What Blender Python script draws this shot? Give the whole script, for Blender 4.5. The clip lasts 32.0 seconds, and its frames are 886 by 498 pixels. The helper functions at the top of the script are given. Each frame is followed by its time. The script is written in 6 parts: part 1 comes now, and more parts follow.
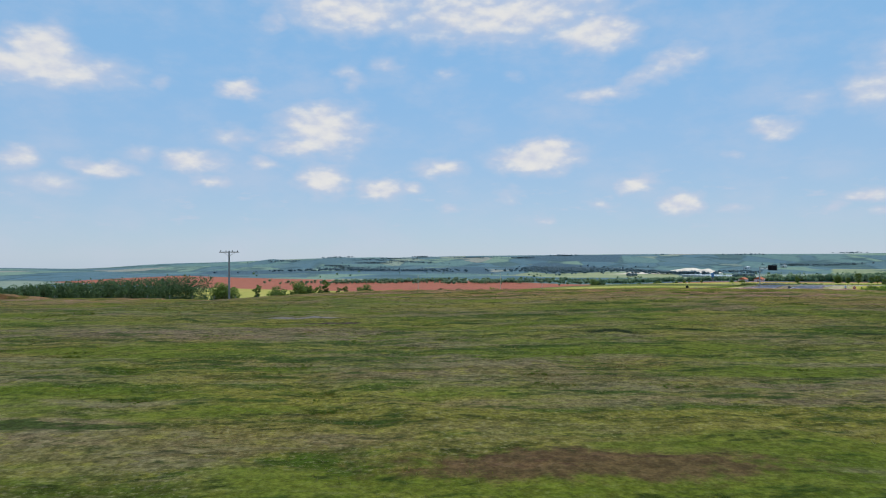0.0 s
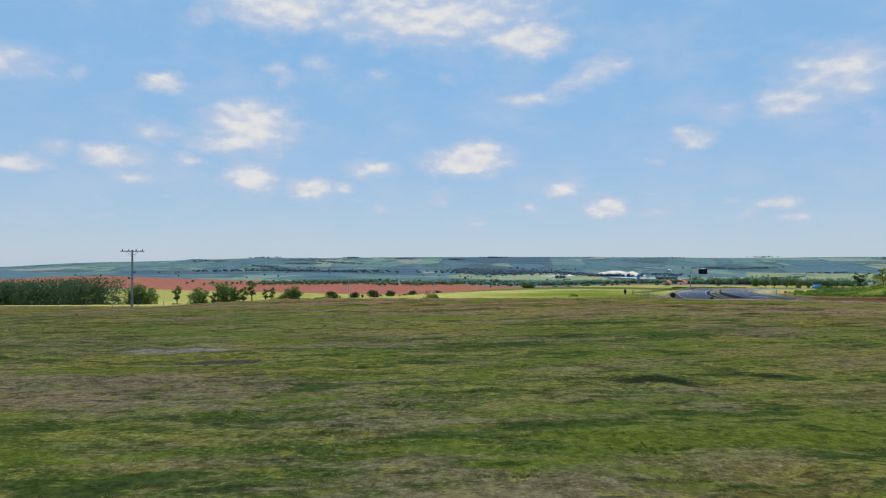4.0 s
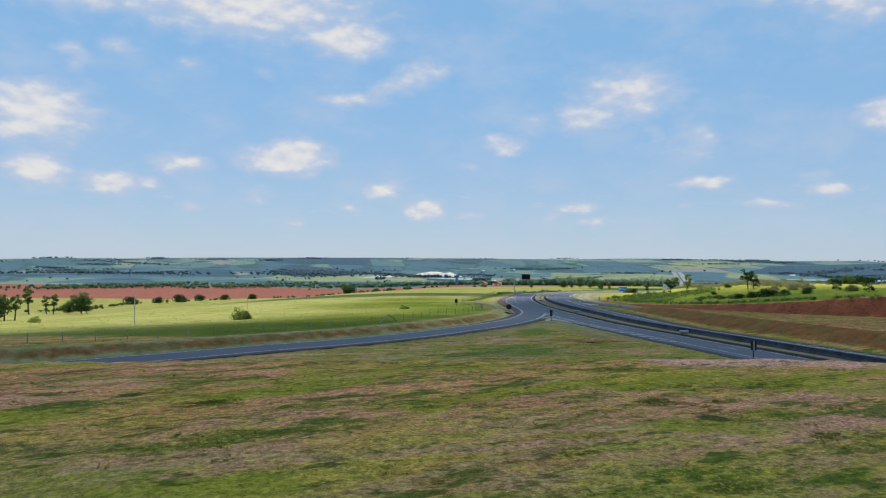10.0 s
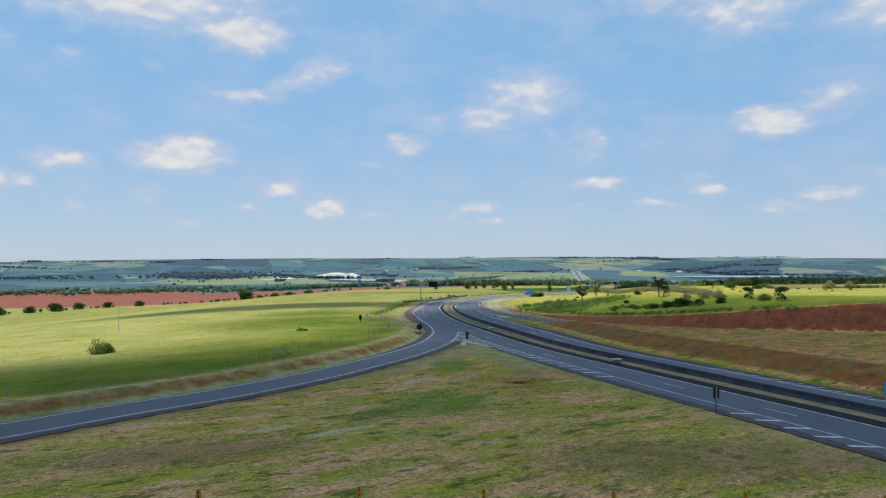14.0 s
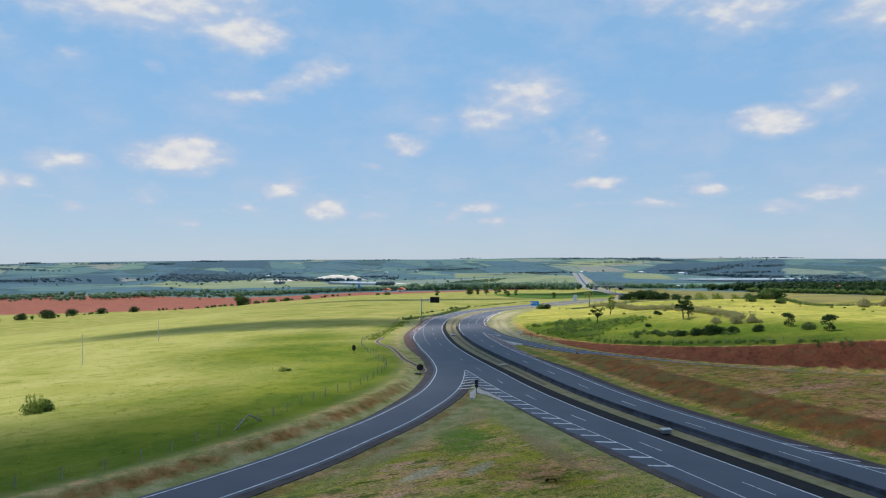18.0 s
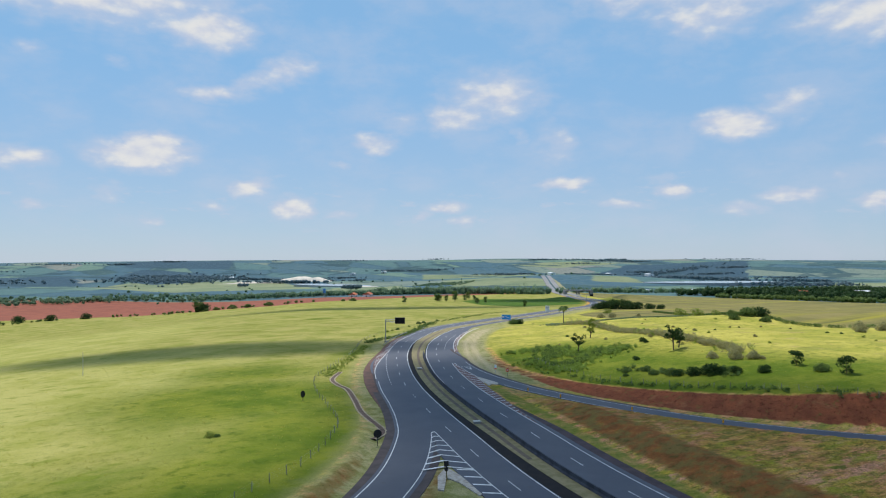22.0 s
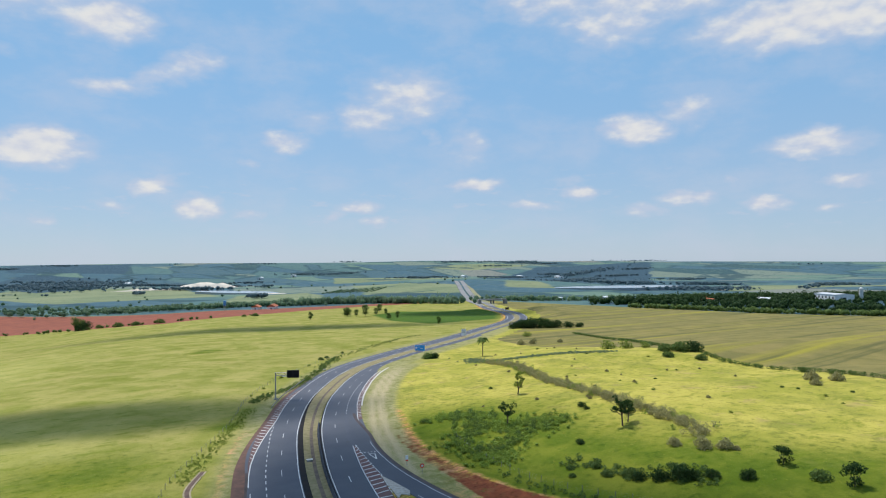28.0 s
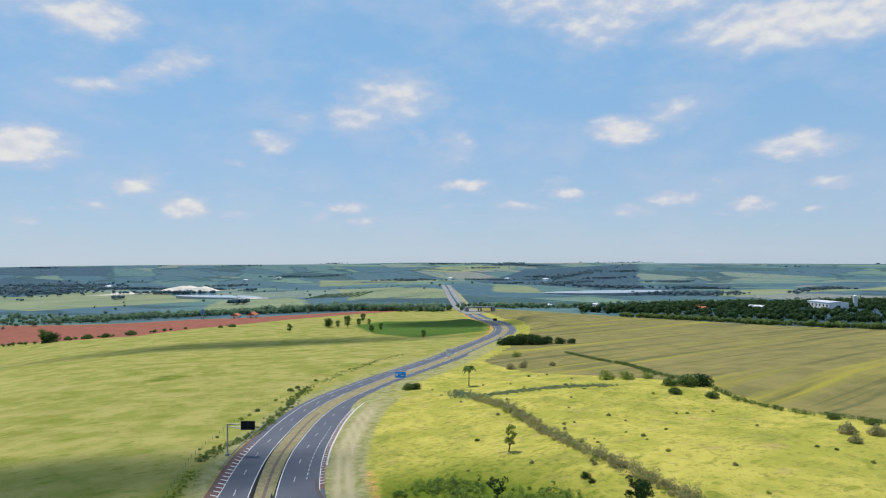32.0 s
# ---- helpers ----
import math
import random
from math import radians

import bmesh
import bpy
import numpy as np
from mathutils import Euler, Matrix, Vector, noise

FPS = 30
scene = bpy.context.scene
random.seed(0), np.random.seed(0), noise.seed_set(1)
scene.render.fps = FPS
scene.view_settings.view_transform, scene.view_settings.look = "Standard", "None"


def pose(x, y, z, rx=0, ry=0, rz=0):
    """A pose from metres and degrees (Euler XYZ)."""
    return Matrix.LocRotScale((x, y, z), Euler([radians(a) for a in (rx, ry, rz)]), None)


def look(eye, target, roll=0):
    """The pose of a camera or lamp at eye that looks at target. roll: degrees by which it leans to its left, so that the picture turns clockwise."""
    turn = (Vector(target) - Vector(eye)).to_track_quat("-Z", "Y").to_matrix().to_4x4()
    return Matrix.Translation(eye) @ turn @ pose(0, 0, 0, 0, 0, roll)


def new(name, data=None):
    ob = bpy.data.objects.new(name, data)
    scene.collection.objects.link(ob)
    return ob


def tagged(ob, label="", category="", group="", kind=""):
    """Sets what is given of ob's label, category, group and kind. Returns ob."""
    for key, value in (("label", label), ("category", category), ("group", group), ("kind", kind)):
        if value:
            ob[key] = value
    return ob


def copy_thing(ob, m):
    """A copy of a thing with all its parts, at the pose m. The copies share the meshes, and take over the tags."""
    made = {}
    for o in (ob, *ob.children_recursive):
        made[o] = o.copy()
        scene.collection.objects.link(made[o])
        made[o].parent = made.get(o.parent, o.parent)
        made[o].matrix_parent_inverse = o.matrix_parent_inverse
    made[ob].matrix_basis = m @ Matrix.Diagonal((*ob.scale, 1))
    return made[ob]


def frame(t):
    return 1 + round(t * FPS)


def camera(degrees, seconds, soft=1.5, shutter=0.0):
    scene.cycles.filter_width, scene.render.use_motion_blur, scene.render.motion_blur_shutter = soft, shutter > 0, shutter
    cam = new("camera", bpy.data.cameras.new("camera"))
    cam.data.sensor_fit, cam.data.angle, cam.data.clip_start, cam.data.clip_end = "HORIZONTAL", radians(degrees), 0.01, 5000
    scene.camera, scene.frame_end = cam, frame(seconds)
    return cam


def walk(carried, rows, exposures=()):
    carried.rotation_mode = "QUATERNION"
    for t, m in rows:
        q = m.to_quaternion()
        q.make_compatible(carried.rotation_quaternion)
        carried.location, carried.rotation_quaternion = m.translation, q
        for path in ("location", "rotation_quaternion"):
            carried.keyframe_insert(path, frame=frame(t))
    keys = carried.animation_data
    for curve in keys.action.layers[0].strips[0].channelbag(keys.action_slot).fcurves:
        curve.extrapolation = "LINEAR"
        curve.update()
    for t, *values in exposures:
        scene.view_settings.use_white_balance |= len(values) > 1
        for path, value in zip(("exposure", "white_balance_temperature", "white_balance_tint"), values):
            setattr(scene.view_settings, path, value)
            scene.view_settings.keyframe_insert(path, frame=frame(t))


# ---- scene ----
cam = camera(66.4, 32.0, soft=1.1)
# seconds, x, y, z, heading to the left, pitch, roll
PATH = [
    (0, 0.00, -0.00, 11.80, 0.00, 0.55, -0.23),
    (0.5, -0.05, 1.20, 11.76, 0.06, 0.60, -0.08),
    (1, -0.14, 2.52, 11.75, 0.10, 0.60, -0.04),
    (1.5, -0.19, 3.85, 11.73, -0.14, 0.59, -0.05),
    (2, -0.26, 5.28, 11.69, -1.09, 0.58, -0.01),
    (2.5, -0.32, 6.75, 11.67, -2.06, 0.59, 0.03),
    (3.5, -0.49, 9.83, 11.81, -4.39, 0.64, 0.18),
    (4.5, -0.51, 12.97, 11.94, -7.43, 0.67, 0.26),
    (5, -0.38, 14.55, 11.92, -9.15, 0.67, 0.23),
    (5.5, -0.20, 16.20, 12.00, -10.66, 0.65, 0.18),
    (6, 0.05, 17.85, 12.15, -11.42, 0.60, 0.02),
    (6.5, 0.25, 19.55, 12.38, -12.72, 0.67, 0.07),
    (7, 0.33, 21.26, 12.54, -14.13, 0.68, 0.08),
    (7.5, 0.44, 22.96, 12.70, -15.61, 0.69, 0.15),
    (8, 0.62, 24.68, 12.86, -16.72, 0.71, 0.24),
    (8.5, 0.90, 26.42, 13.07, -18.00, 0.71, 0.24),
    (9, 1.29, 28.21, 13.33, -19.01, 0.69, 0.01),
    (9.5, 1.73, 30.09, 13.64, -20.08, 0.77, 0.35),
    (10, 2.30, 32.04, 13.99, -21.01, 0.79, 0.41),
    (10.5, 2.92, 33.99, 14.52, -22.33, 0.82, 0.22),
    (11, 3.56, 35.94, 15.07, -23.61, 0.74, 0.04),
    (11.5, 4.24, 37.93, 15.66, -24.91, 0.72, -0.00),
    (12, 5.00, 39.89, 16.16, -25.89, 0.69, -0.10),
    (12.5, 5.82, 41.82, 16.50, -27.38, 0.72, -0.10),
    (13, 6.63, 43.71, 16.69, -28.67, 0.73, -0.09),
    (13.5, 7.46, 45.81, 17.13, -29.31, 0.77, -0.07),
    (14, 8.42, 47.95, 17.64, -29.23, 0.73, -0.16),
    (14.5, 9.50, 50.07, 18.21, -29.10, 0.77, -0.23),
    (15, 10.66, 52.10, 18.77, -29.02, 0.74, -0.33),
    (15.5, 11.84, 54.22, 19.37, -28.90, 0.79, -0.23),
    (16.5, 14.15, 59.01, 20.89, -28.99, 0.78, -0.15),
    (17.5, 16.61, 64.07, 22.60, -29.19, 0.73, -0.23),
    (18, 17.96, 66.49, 23.43, -29.19, 0.76, -0.26),
    (18.5, 19.36, 68.82, 24.25, -29.23, 0.74, -0.25),
    (19, 20.78, 71.12, 25.06, -29.15, 0.77, -0.16),
    (19.5, 22.16, 73.52, 25.89, -29.15, 0.72, -0.10),
    (20, 23.59, 76.02, 26.74, -29.20, 0.74, -0.12),
    (20.5, 25.11, 78.57, 27.59, -29.34, 0.70, -0.05),
    (21, 26.75, 81.16, 28.48, -30.15, 0.72, -0.10),
    (21.5, 28.41, 83.78, 29.39, -31.00, 0.70, -0.11),
    (22, 30.12, 86.40, 30.35, -31.87, 0.73, -0.15),
    (22.5, 31.84, 89.02, 31.33, -32.71, 0.72, -0.20),
    (23, 33.62, 91.64, 32.34, -33.57, 0.75, -0.23),
    (23.5, 35.46, 94.27, 33.34, -34.39, 0.73, -0.22),
    (24, 37.44, 96.97, 34.40, -35.34, 0.75, -0.28),
    (24.5, 39.46, 99.71, 35.46, -36.29, 0.72, -0.32),
    (25, 41.47, 102.44, 36.51, -37.20, 0.70, -0.26),
    (25.5, 43.45, 105.15, 37.59, -37.68, 0.67, -0.35),
    (26.5, 47.56, 110.51, 39.88, -38.19, 0.66, -0.39),
    (27.5, 51.98, 115.90, 42.34, -38.72, 0.72, -0.33),
    (28, 54.33, 118.61, 43.63, -39.23, 0.73, -0.34),
    (28.5, 56.71, 121.34, 44.89, -40.14, 0.68, -0.34),
    (29, 59.16, 124.09, 46.16, -40.73, 0.71, -0.31),
    (29.5, 61.67, 126.81, 47.36, -40.71, 0.69, -0.32),
    (30, 64.28, 129.50, 48.51, -40.66, 0.72, -0.37),
    (30.5, 66.97, 132.21, 49.61, -40.58, 0.70, -0.33),
    (31, 69.72, 134.95, 50.70, -40.47, 0.74, -0.36),
    (31.5, 72.51, 137.71, 51.78, -40.38, 0.72, -0.28),
    (32, 75.32, 140.47, 52.87, -40.27, 0.76, -0.29),
]
walk(cam, [(t, pose(x, y, z, 90 + pitch, 0, yaw) @ pose(0, 0, 0, 0, 0, roll)) for t, x, y, z, yaw, pitch, roll in PATH])

# ---------- sky and sun ----------
SUN_ELEV, SUN_AZ = 64.0, 8.0
scene.view_settings.exposure = 0.0
world = bpy.data.worlds.new("sky")
scene.world = world
world.use_nodes = True


class Nodes:
    """Short calls for building node trees."""

    def __init__(self, tree):
        self.t, self.n, self.l = tree, tree.nodes, tree.links

    def put(self, sock, v):
        if hasattr(v, "is_linked"):
            self.l.new(v, sock)
        elif isinstance(v, (tuple, list)) and len(v) == 3 and len(sock.default_value) == 4:
            sock.default_value = (*v, 1)
        else:
            sock.default_value = v

    def add(self, kind, out=0, setup=None, **sockets):
        node = self.n.new(kind)
        if setup:
            setup(node)
        for k, v in sockets.items():
            self.put(node.inputs[int(k[1:])] if k[0] == "_" else node.inputs[k], v)
        return node.outputs[out]

    def math(self, op, a, b=0.0, c=0.0, clamp=False):
        node = self.n.new("ShaderNodeMath")
        node.operation, node.use_clamp = op, clamp
        for sock, v in zip(node.inputs, (a, b, c)):
            self.put(sock, v)
        return node.outputs[0]

    def vmath(self, op, a, b=(0, 0, 0), out=0):
        node = self.n.new("ShaderNodeVectorMath")
        node.operation = op
        self.put(node.inputs[0], a), self.put(node.inputs[1], b)
        return node.outputs[out]

    def noise(self, vec, scale, detail=4.0, rough=0.55, out=0):
        return self.add("ShaderNodeTexNoise", out, Vector=vec, Scale=scale, Detail=detail, Roughness=rough)

    def smooth(self, v, a, b, lo=0.0, hi=1.0):
        node = self.n.new("ShaderNodeMapRange")
        node.interpolation_type = "SMOOTHSTEP"
        for sock, w in zip(node.inputs, (v, a, b, lo, hi)):
            self.put(sock, w)
        return node.outputs[0]

    def mix(self, f, a, b):
        node = self.n.new("ShaderNodeMix")
        node.data_type = "RGBA"
        self.put(node.inputs[0], f), self.put(node.inputs[6], a), self.put(node.inputs[7], b)
        return node.outputs[2]

    def attr(self, name):
        node = self.n.new("ShaderNodeAttribute")
        node.attribute_name = name
        return node.outputs[2]


def build_sky():
    n = Nodes(world.node_tree)
    n.n.clear()
    way = n.add("ShaderNodeTexCoord", 0)
    tex = n.n.new("ShaderNodeTexSky")
    tex.sky_type, tex.sun_disc, tex.sun_elevation, tex.sun_rotation = "NISHITA", False, radians(SUN_ELEV), radians(SUN_AZ)
    tex.altitude, tex.air_density, tex.dust_density, tex.ozone_density = 600.0, 1.0, 0.1, 3.0
    blue = n.vmath("MULTIPLY", tex.outputs[0], (1.08, 1.12, 1.12))
    axes = n.n.new("ShaderNodeSeparateXYZ")
    n.l.new(way, axes.inputs[0])
    up = axes.outputs[2]
    # azimuth and elevation in degrees
    azimuth = n.math("MULTIPLY", n.math("ARCTAN2", axes.outputs[0], axes.outputs[1]), 57.2958)
    elevation = n.math("MULTIPLY", n.math("ARCSINE", up), 57.2958)
    chart = n.add("ShaderNodeCombineXYZ", X=azimuth, Y=elevation)
    flat = n.vmath("MULTIPLY", chart, (1.0, 1.9, 1.0))
    drift = n.vmath("SUBTRACT", n.noise(flat, 0.30, 3.0, 0.55, 1), (0.5, 0.5, 0.5))
    curl = n.vmath("SUBTRACT", n.noise(flat, 0.9, 3.0, 0.5, 1), (0.5, 0.5, 0.5))
    bent = n.vmath("ADD", chart, n.vmath("ADD", n.vmath("MULTIPLY", drift, (2.6, 1.2, 0)), n.vmath("MULTIPLY", curl, (1.0, 0.6, 0))))
    total = None

    def cloud(az, el, wide, high, dense, tilt):
        nonlocal total
        m = n.n.new("ShaderNodeMapping")
        m.vector_type = "TEXTURE"
        n.put(m.inputs[0], bent)
        m.inputs[1].default_value = (az, el, 0)
        m.inputs[2].default_value = (0, 0, radians(tilt))
        m.inputs[3].default_value = (wide * 1.18, high * 1.22, 1)
        v = n.smooth(n.vmath("LENGTH", m.outputs[0], out=1), 0.0, 1.8, 0.2 + 0.82 * dense, 0.0)
        total = v if total is None else n.math("MAXIMUM", total, v)

    # azimuth, elevation, half width and half height in degrees, density, tilt
    cloud(-30.8, 13.6, 5.3, 1.2, 0.90, 0), cloud(-30.8, 14.9, 2.1, 1.5, 0.95, 0), cloud(-7.7, 19.9, 5.4, 1.8, 0.80, 0), cloud(4.7, 19.5, 9.0, 2.0, 0.80, 0), cloud(12.9, 17.8, 3.2, 1.4, 0.90, 0)
    cloud(-1.1, 21.0, 3.8, 1.7, 0.60, 0), cloud(-16.7, 13.3, 1.8, 0.7, 0.75, 0), cloud(-14.2, 18.6, 1.4, 0.8, 0.40, 0), cloud(-10.1, 10.4, 3.3, 1.9, 0.95, 0), cloud(-12.0, 8.9, 2.8, 0.8, 0.80, 0)
    cloud(-17.3, 9.5, 2.3, 0.8, 0.50, 0), cloud(-10.1, 6.3, 1.8, 1.2, 1.00, 0), cloud(-20.1, 7.5, 2.3, 0.8, 0.80, 0), cloud(-19.1, 6.1, 1.6, 0.5, 0.70, 0), cloud(-14.9, 7.6, 1.2, 0.5, 0.55, 0)
    cloud(-26.8, 6.7, 2.1, 0.6, 0.70, 0), cloud(-24.2, 7.9, 1.4, 0.6, 0.45, 0), cloud(-32.4, 7.1, 1.4, 0.8, 0.65, 0), cloud(-30.4, 5.4, 2.2, 0.8, 0.55, 0), cloud(8.0, 8.1, 3.4, 1.0, 1.05, 0)
    cloud(8.5, 8.6, 2.1, 1.0, 1.10, 0), cloud(-0.2, 7.3, 2.1, 0.7, 0.70, 0), cloud(-5.2, 5.6, 1.9, 0.8, 0.90, 0), cloud(-2.8, 5.8, 1.0, 0.5, 0.60, 0), cloud(15.7, 5.7, 1.4, 0.7, 0.85, 0)
    cloud(19.4, 4.2, 1.5, 0.8, 0.95, 0), cloud(19.0, 15.1, 2.5, 1.1, 0.55, 20), cloud(13.1, 13.0, 2.4, 0.7, 0.60, 0), cloud(16.0, 14.0, 2.7, 0.8, 0.50, 25), cloud(25.9, 9.5, 1.7, 0.7, 0.65, 0)
    cloud(31.9, 4.2, 1.4, 0.5, 0.75, 0), cloud(30.0, 3.5, 0.8, 0.4, 0.50, 0), cloud(-7.8, 14.6, 1.2, 1.2, 0.40, 0), cloud(-4.7, 15.5, 1.5, 0.7, 0.40, 0), cloud(0.1, 15.0, 1.0, 0.7, 0.30, 0)
    cloud(-22.4, 13.3, 0.8, 0.5, 0.35, 0), cloud(0.5, 3.9, 0.8, 0.4, 0.55, 0), cloud(8.6, 2.9, 0.7, 0.3, 0.45, 0), cloud(13.0, 4.2, 1.2, 0.4, 0.45, 0), cloud(23.5, 3.6, 1.0, 0.5, 0.40, 0)
    cloud(5.6, 5.1, 1.0, 0.6, 0.40, 0), cloud(6.3, 14.8, 0.9, 0.5, 0.30, 0), cloud(23.4, 7.8, 1.0, 0.4, 0.40, 0), cloud(36.2, 13.4, 3.7, 2.0, 0.68, 0), cloud(33.2, 11.6, 2.7, 1.2, 0.62, 0)
    cloud(28.4, 11.4, 2.5, 1.0, 0.35, 0), cloud(41.3, 9.4, 1.7, 1.7, 0.42, 0), cloud(38.4, 10.0, 0.7, 0.6, 0.30, 0), cloud(55.1, 10.2, 2.5, 1.0, 0.95, 0), cloud(42.1, 6.1, 1.9, 0.5, 0.85, 0)
    cloud(32.0, 4.2, 1.4, 0.5, 0.80, 0), cloud(33.8, 3.0, 1.1, 0.4, 0.60, 0), cloud(30.1, 3.5, 0.9, 0.4, 0.55, 0), cloud(50.7, 5.3, 1.1, 0.5, 0.80, 0), cloud(47.1, 4.2, 2.3, 0.4, 0.55, 0)
    cloud(23.2, 3.7, 1.2, 0.4, 0.50, 0), cloud(49.7, 6.2, 1.2, 0.4, 0.40, 0), cloud(59.5, 11.6, 2.2, 1.3, 0.50, 18), cloud(68.1, 8.2, 2.8, 0.8, 0.80, 0), cloud(68.7, 8.8, 1.3, 0.7, 0.80, 0)
    cloud(70.1, 5.5, 1.4, 0.5, 0.65, 0), cloud(64.8, 4.1, 1.3, 0.6, 0.85, 0), cloud(59.2, 4.7, 1.9, 0.5, 0.70, 0), cloud(56.0, 3.8, 2.0, 0.4, 0.45, 0), cloud(69.0, 3.6, 0.9, 0.3, 0.45, 0)
    cloud(62.6, 5.7, 0.7, 0.5, 0.35, 0), cloud(53.4, 18.7, 4.3, 1.9, 0.62, 0), cloud(48.3, 20.7, 5.2, 1.5, 0.60, 0), cloud(56.6, 20.1, 10.1, 1.6, 0.65, 0), cloud(67.3, 17.2, 6.9, 1.8, 0.92, 0)
    cloud(72.0, 16.9, 3.1, 1.7, 0.90, 0), cloud(63.7, 16.9, 3.6, 1.0, 0.70, 0)
    cloud(82.0, 14.0, 6.0, 2.4, 0.90, 0), cloud(96.0, 9.0, 5.0, 1.6, 0.90, 0), cloud(-48.0, 10.0, 5.0, 1.8, 0.90, 0), cloud(-62.0, 16.0, 7.0, 2.6, 0.85, 0)
    puffs = n.noise(flat, 0.55, 3.0, 0.48)
    below = n.noise(n.vmath("ADD", flat, (0.1, 1.1, 0)), 0.55, 3.0, 0.48)
    body = n.smooth(n.math("ADD", total, n.math("MULTIPLY", n.math("SUBTRACT", puffs, 0.5), 0.6)), 0.04, 0.95)
    # faint puffs in rows low over the horizon, thin veils, and more cloud overhead
    rows = n.math("MULTIPLY", n.smooth(elevation, 1.2, 3.0), n.smooth(elevation, 9.0, 5.0))
    low = n.vmath("MULTIPLY", chart, (0.45, 1.6, 1.0))
    small = n.math("MULTIPLY", n.smooth(n.noise(low, 0.9, 6.0, 0.62), 0.53, 0.72, 0.0, 0.42), rows)
    veil = n.smooth(n.noise(flat, 0.14, 5.0, 0.58), 0.40, 0.74, 0.0, 0.34)
    above = n.math("MULTIPLY", n.smooth(n.noise(way, 3.4, 6.0, 0.58), 0.5, 0.7), n.smooth(elevation, 25.0, 37.0))
    air = n.mix(n.smooth(up, -0.02, 0.3), (4.5, 6.1, 8.4), (3.1, 6.1, 9.7))
    clear = n.mix(0.72, blue, air)
    cover = n.math("MULTIPLY", n.math("MAXIMUM", body, n.math("MAXIMUM", n.math("MAXIMUM", veil, small), above)), 0.94)
    lit = n.math("ADD", body, n.math("MULTIPLY", n.math("SUBTRACT", puffs, below), 1.1))
    light = n.mix(n.smooth(lit, 0.45, 1.3), (6.6, 7.1, 8.6), (9.3, 9.2, 9.0))
    sky = n.mix(cover, clear, light)
    bg = n.add("ShaderNodeBackground", Color=sky, Strength=0.085)
    n.l.new(bg, n.n.new("ShaderNodeOutputWorld").inputs[0])


build_sky()
sun = new("sun", bpy.data.lights.new("sun", "SUN"))
sun.data.energy, sun.data.angle, sun.data.color = 4.4, radians(0.55), (1.0, 0.955, 0.88)
_a, _e = radians(SUN_AZ), radians(SUN_ELEV)
sun.matrix_world = look((60, 120, 400), Vector((60, 120, 400)) - Vector((math.sin(_a) * math.cos(_e), math.cos(_a) * math.cos(_e), math.sin(_e))))


# ---------- materials ----------
def material(name, rough=0.8, metal=0.0):
    m = bpy.data.materials.new(name)
    m.use_nodes = True
    n = Nodes(m.node_tree)
    n.n.clear()
    b = n.n.new("ShaderNodeBsdfPrincipled")
    b.inputs["Roughness"].default_value, b.inputs["Metallic"].default_value = rough, metal
    b.inputs["Specular IOR Level"].default_value = 0.25
    n.l.new(b.outputs[0], n.n.new("ShaderNodeOutputMaterial").inputs[0])
    return m, n, b


def bump(n, b, height, strength, distance):
    node = n.n.new("ShaderNodeBump")
    node.inputs["Strength"].default_value, node.inputs["Distance"].default_value = strength, distance
    n.l.new(height, node.inputs["Height"])
    n.l.new(node.outputs[0], b.inputs["Normal"])


def place(n):
    return n.add("ShaderNodeNewGeometry", 0)


def worn(name, base, dark, scale=1.5, rough=0.8, metal=0.0, fine=14.0, relief=0.15):
    """A surface of two tones with stains and fine grain; repeats vary a little."""
    m, n, b = material(name, rough, metal)
    p = place(n)
    f = n.smooth(n.noise(p, scale, 5.0, 0.6), 0.35, 0.7)
    g = n.noise(p, fine, 3.0, 0.6)
    rnd = n.add("ShaderNodeObjectInfo", "Random")
    tone = n.mix(n.math("MULTIPLY", f, 0.8), base, dark)
    tone = n.mix(n.math("MULTIPLY", n.math("ABSOLUTE", n.math("SUBTRACT", g, 0.5)), 0.7), tone, dark)
    k = n.math("ADD", 0.88, n.math("MULTIPLY", rnd, 0.24))
    n.l.new(n.vmath("SCALE", tone), b.inputs["Base Color"])
    b.inputs["Base Color"].links[0].from_node.inputs[3].default_value = 1.0
    n.l.new(k, b.inputs["Base Color"].links[0].from_node.inputs[3])
    if relief:
        bump(n, b, g, relief, 0.02)
    return m


def leafy(name, dark, light, scale=0.9, thin=0.45):
    m, n, b = material(name, 0.65)
    p = place(n)
    f = n.smooth(n.noise(p, scale, 4.0, 0.6), 0.3, 0.7)
    isl = n.add("ShaderNodeNewGeometry", "Random Per Island")
    rnd = n.add("ShaderNodeObjectInfo", "Random")
    t = n.math("ADD", n.math("MULTIPLY", f, 0.45), n.math("ADD", n.math("MULTIPLY", isl, 0.4), n.math("MULTIPLY", rnd, 0.2)))
    tone = n.mix(t, dark, light)
    n.l.new(tone, b.inputs["Base Color"])
    b.inputs["Specular IOR Level"].default_value = 0.1
    glow = n.n.new("ShaderNodeBsdfTranslucent")
    n.l.new(tone, glow.inputs[0])
    both = n.n.new("ShaderNodeMixShader")
    both.inputs[0].default_value = thin
    n.l.new(b.outputs[0], both.inputs[1]), n.l.new(glow.outputs[0], both.inputs[2])
    out = [k for k in n.n if k.bl_idname == "ShaderNodeOutputMaterial"][0]
    n.l.new(both.outputs[0], out.inputs[0])
    return m


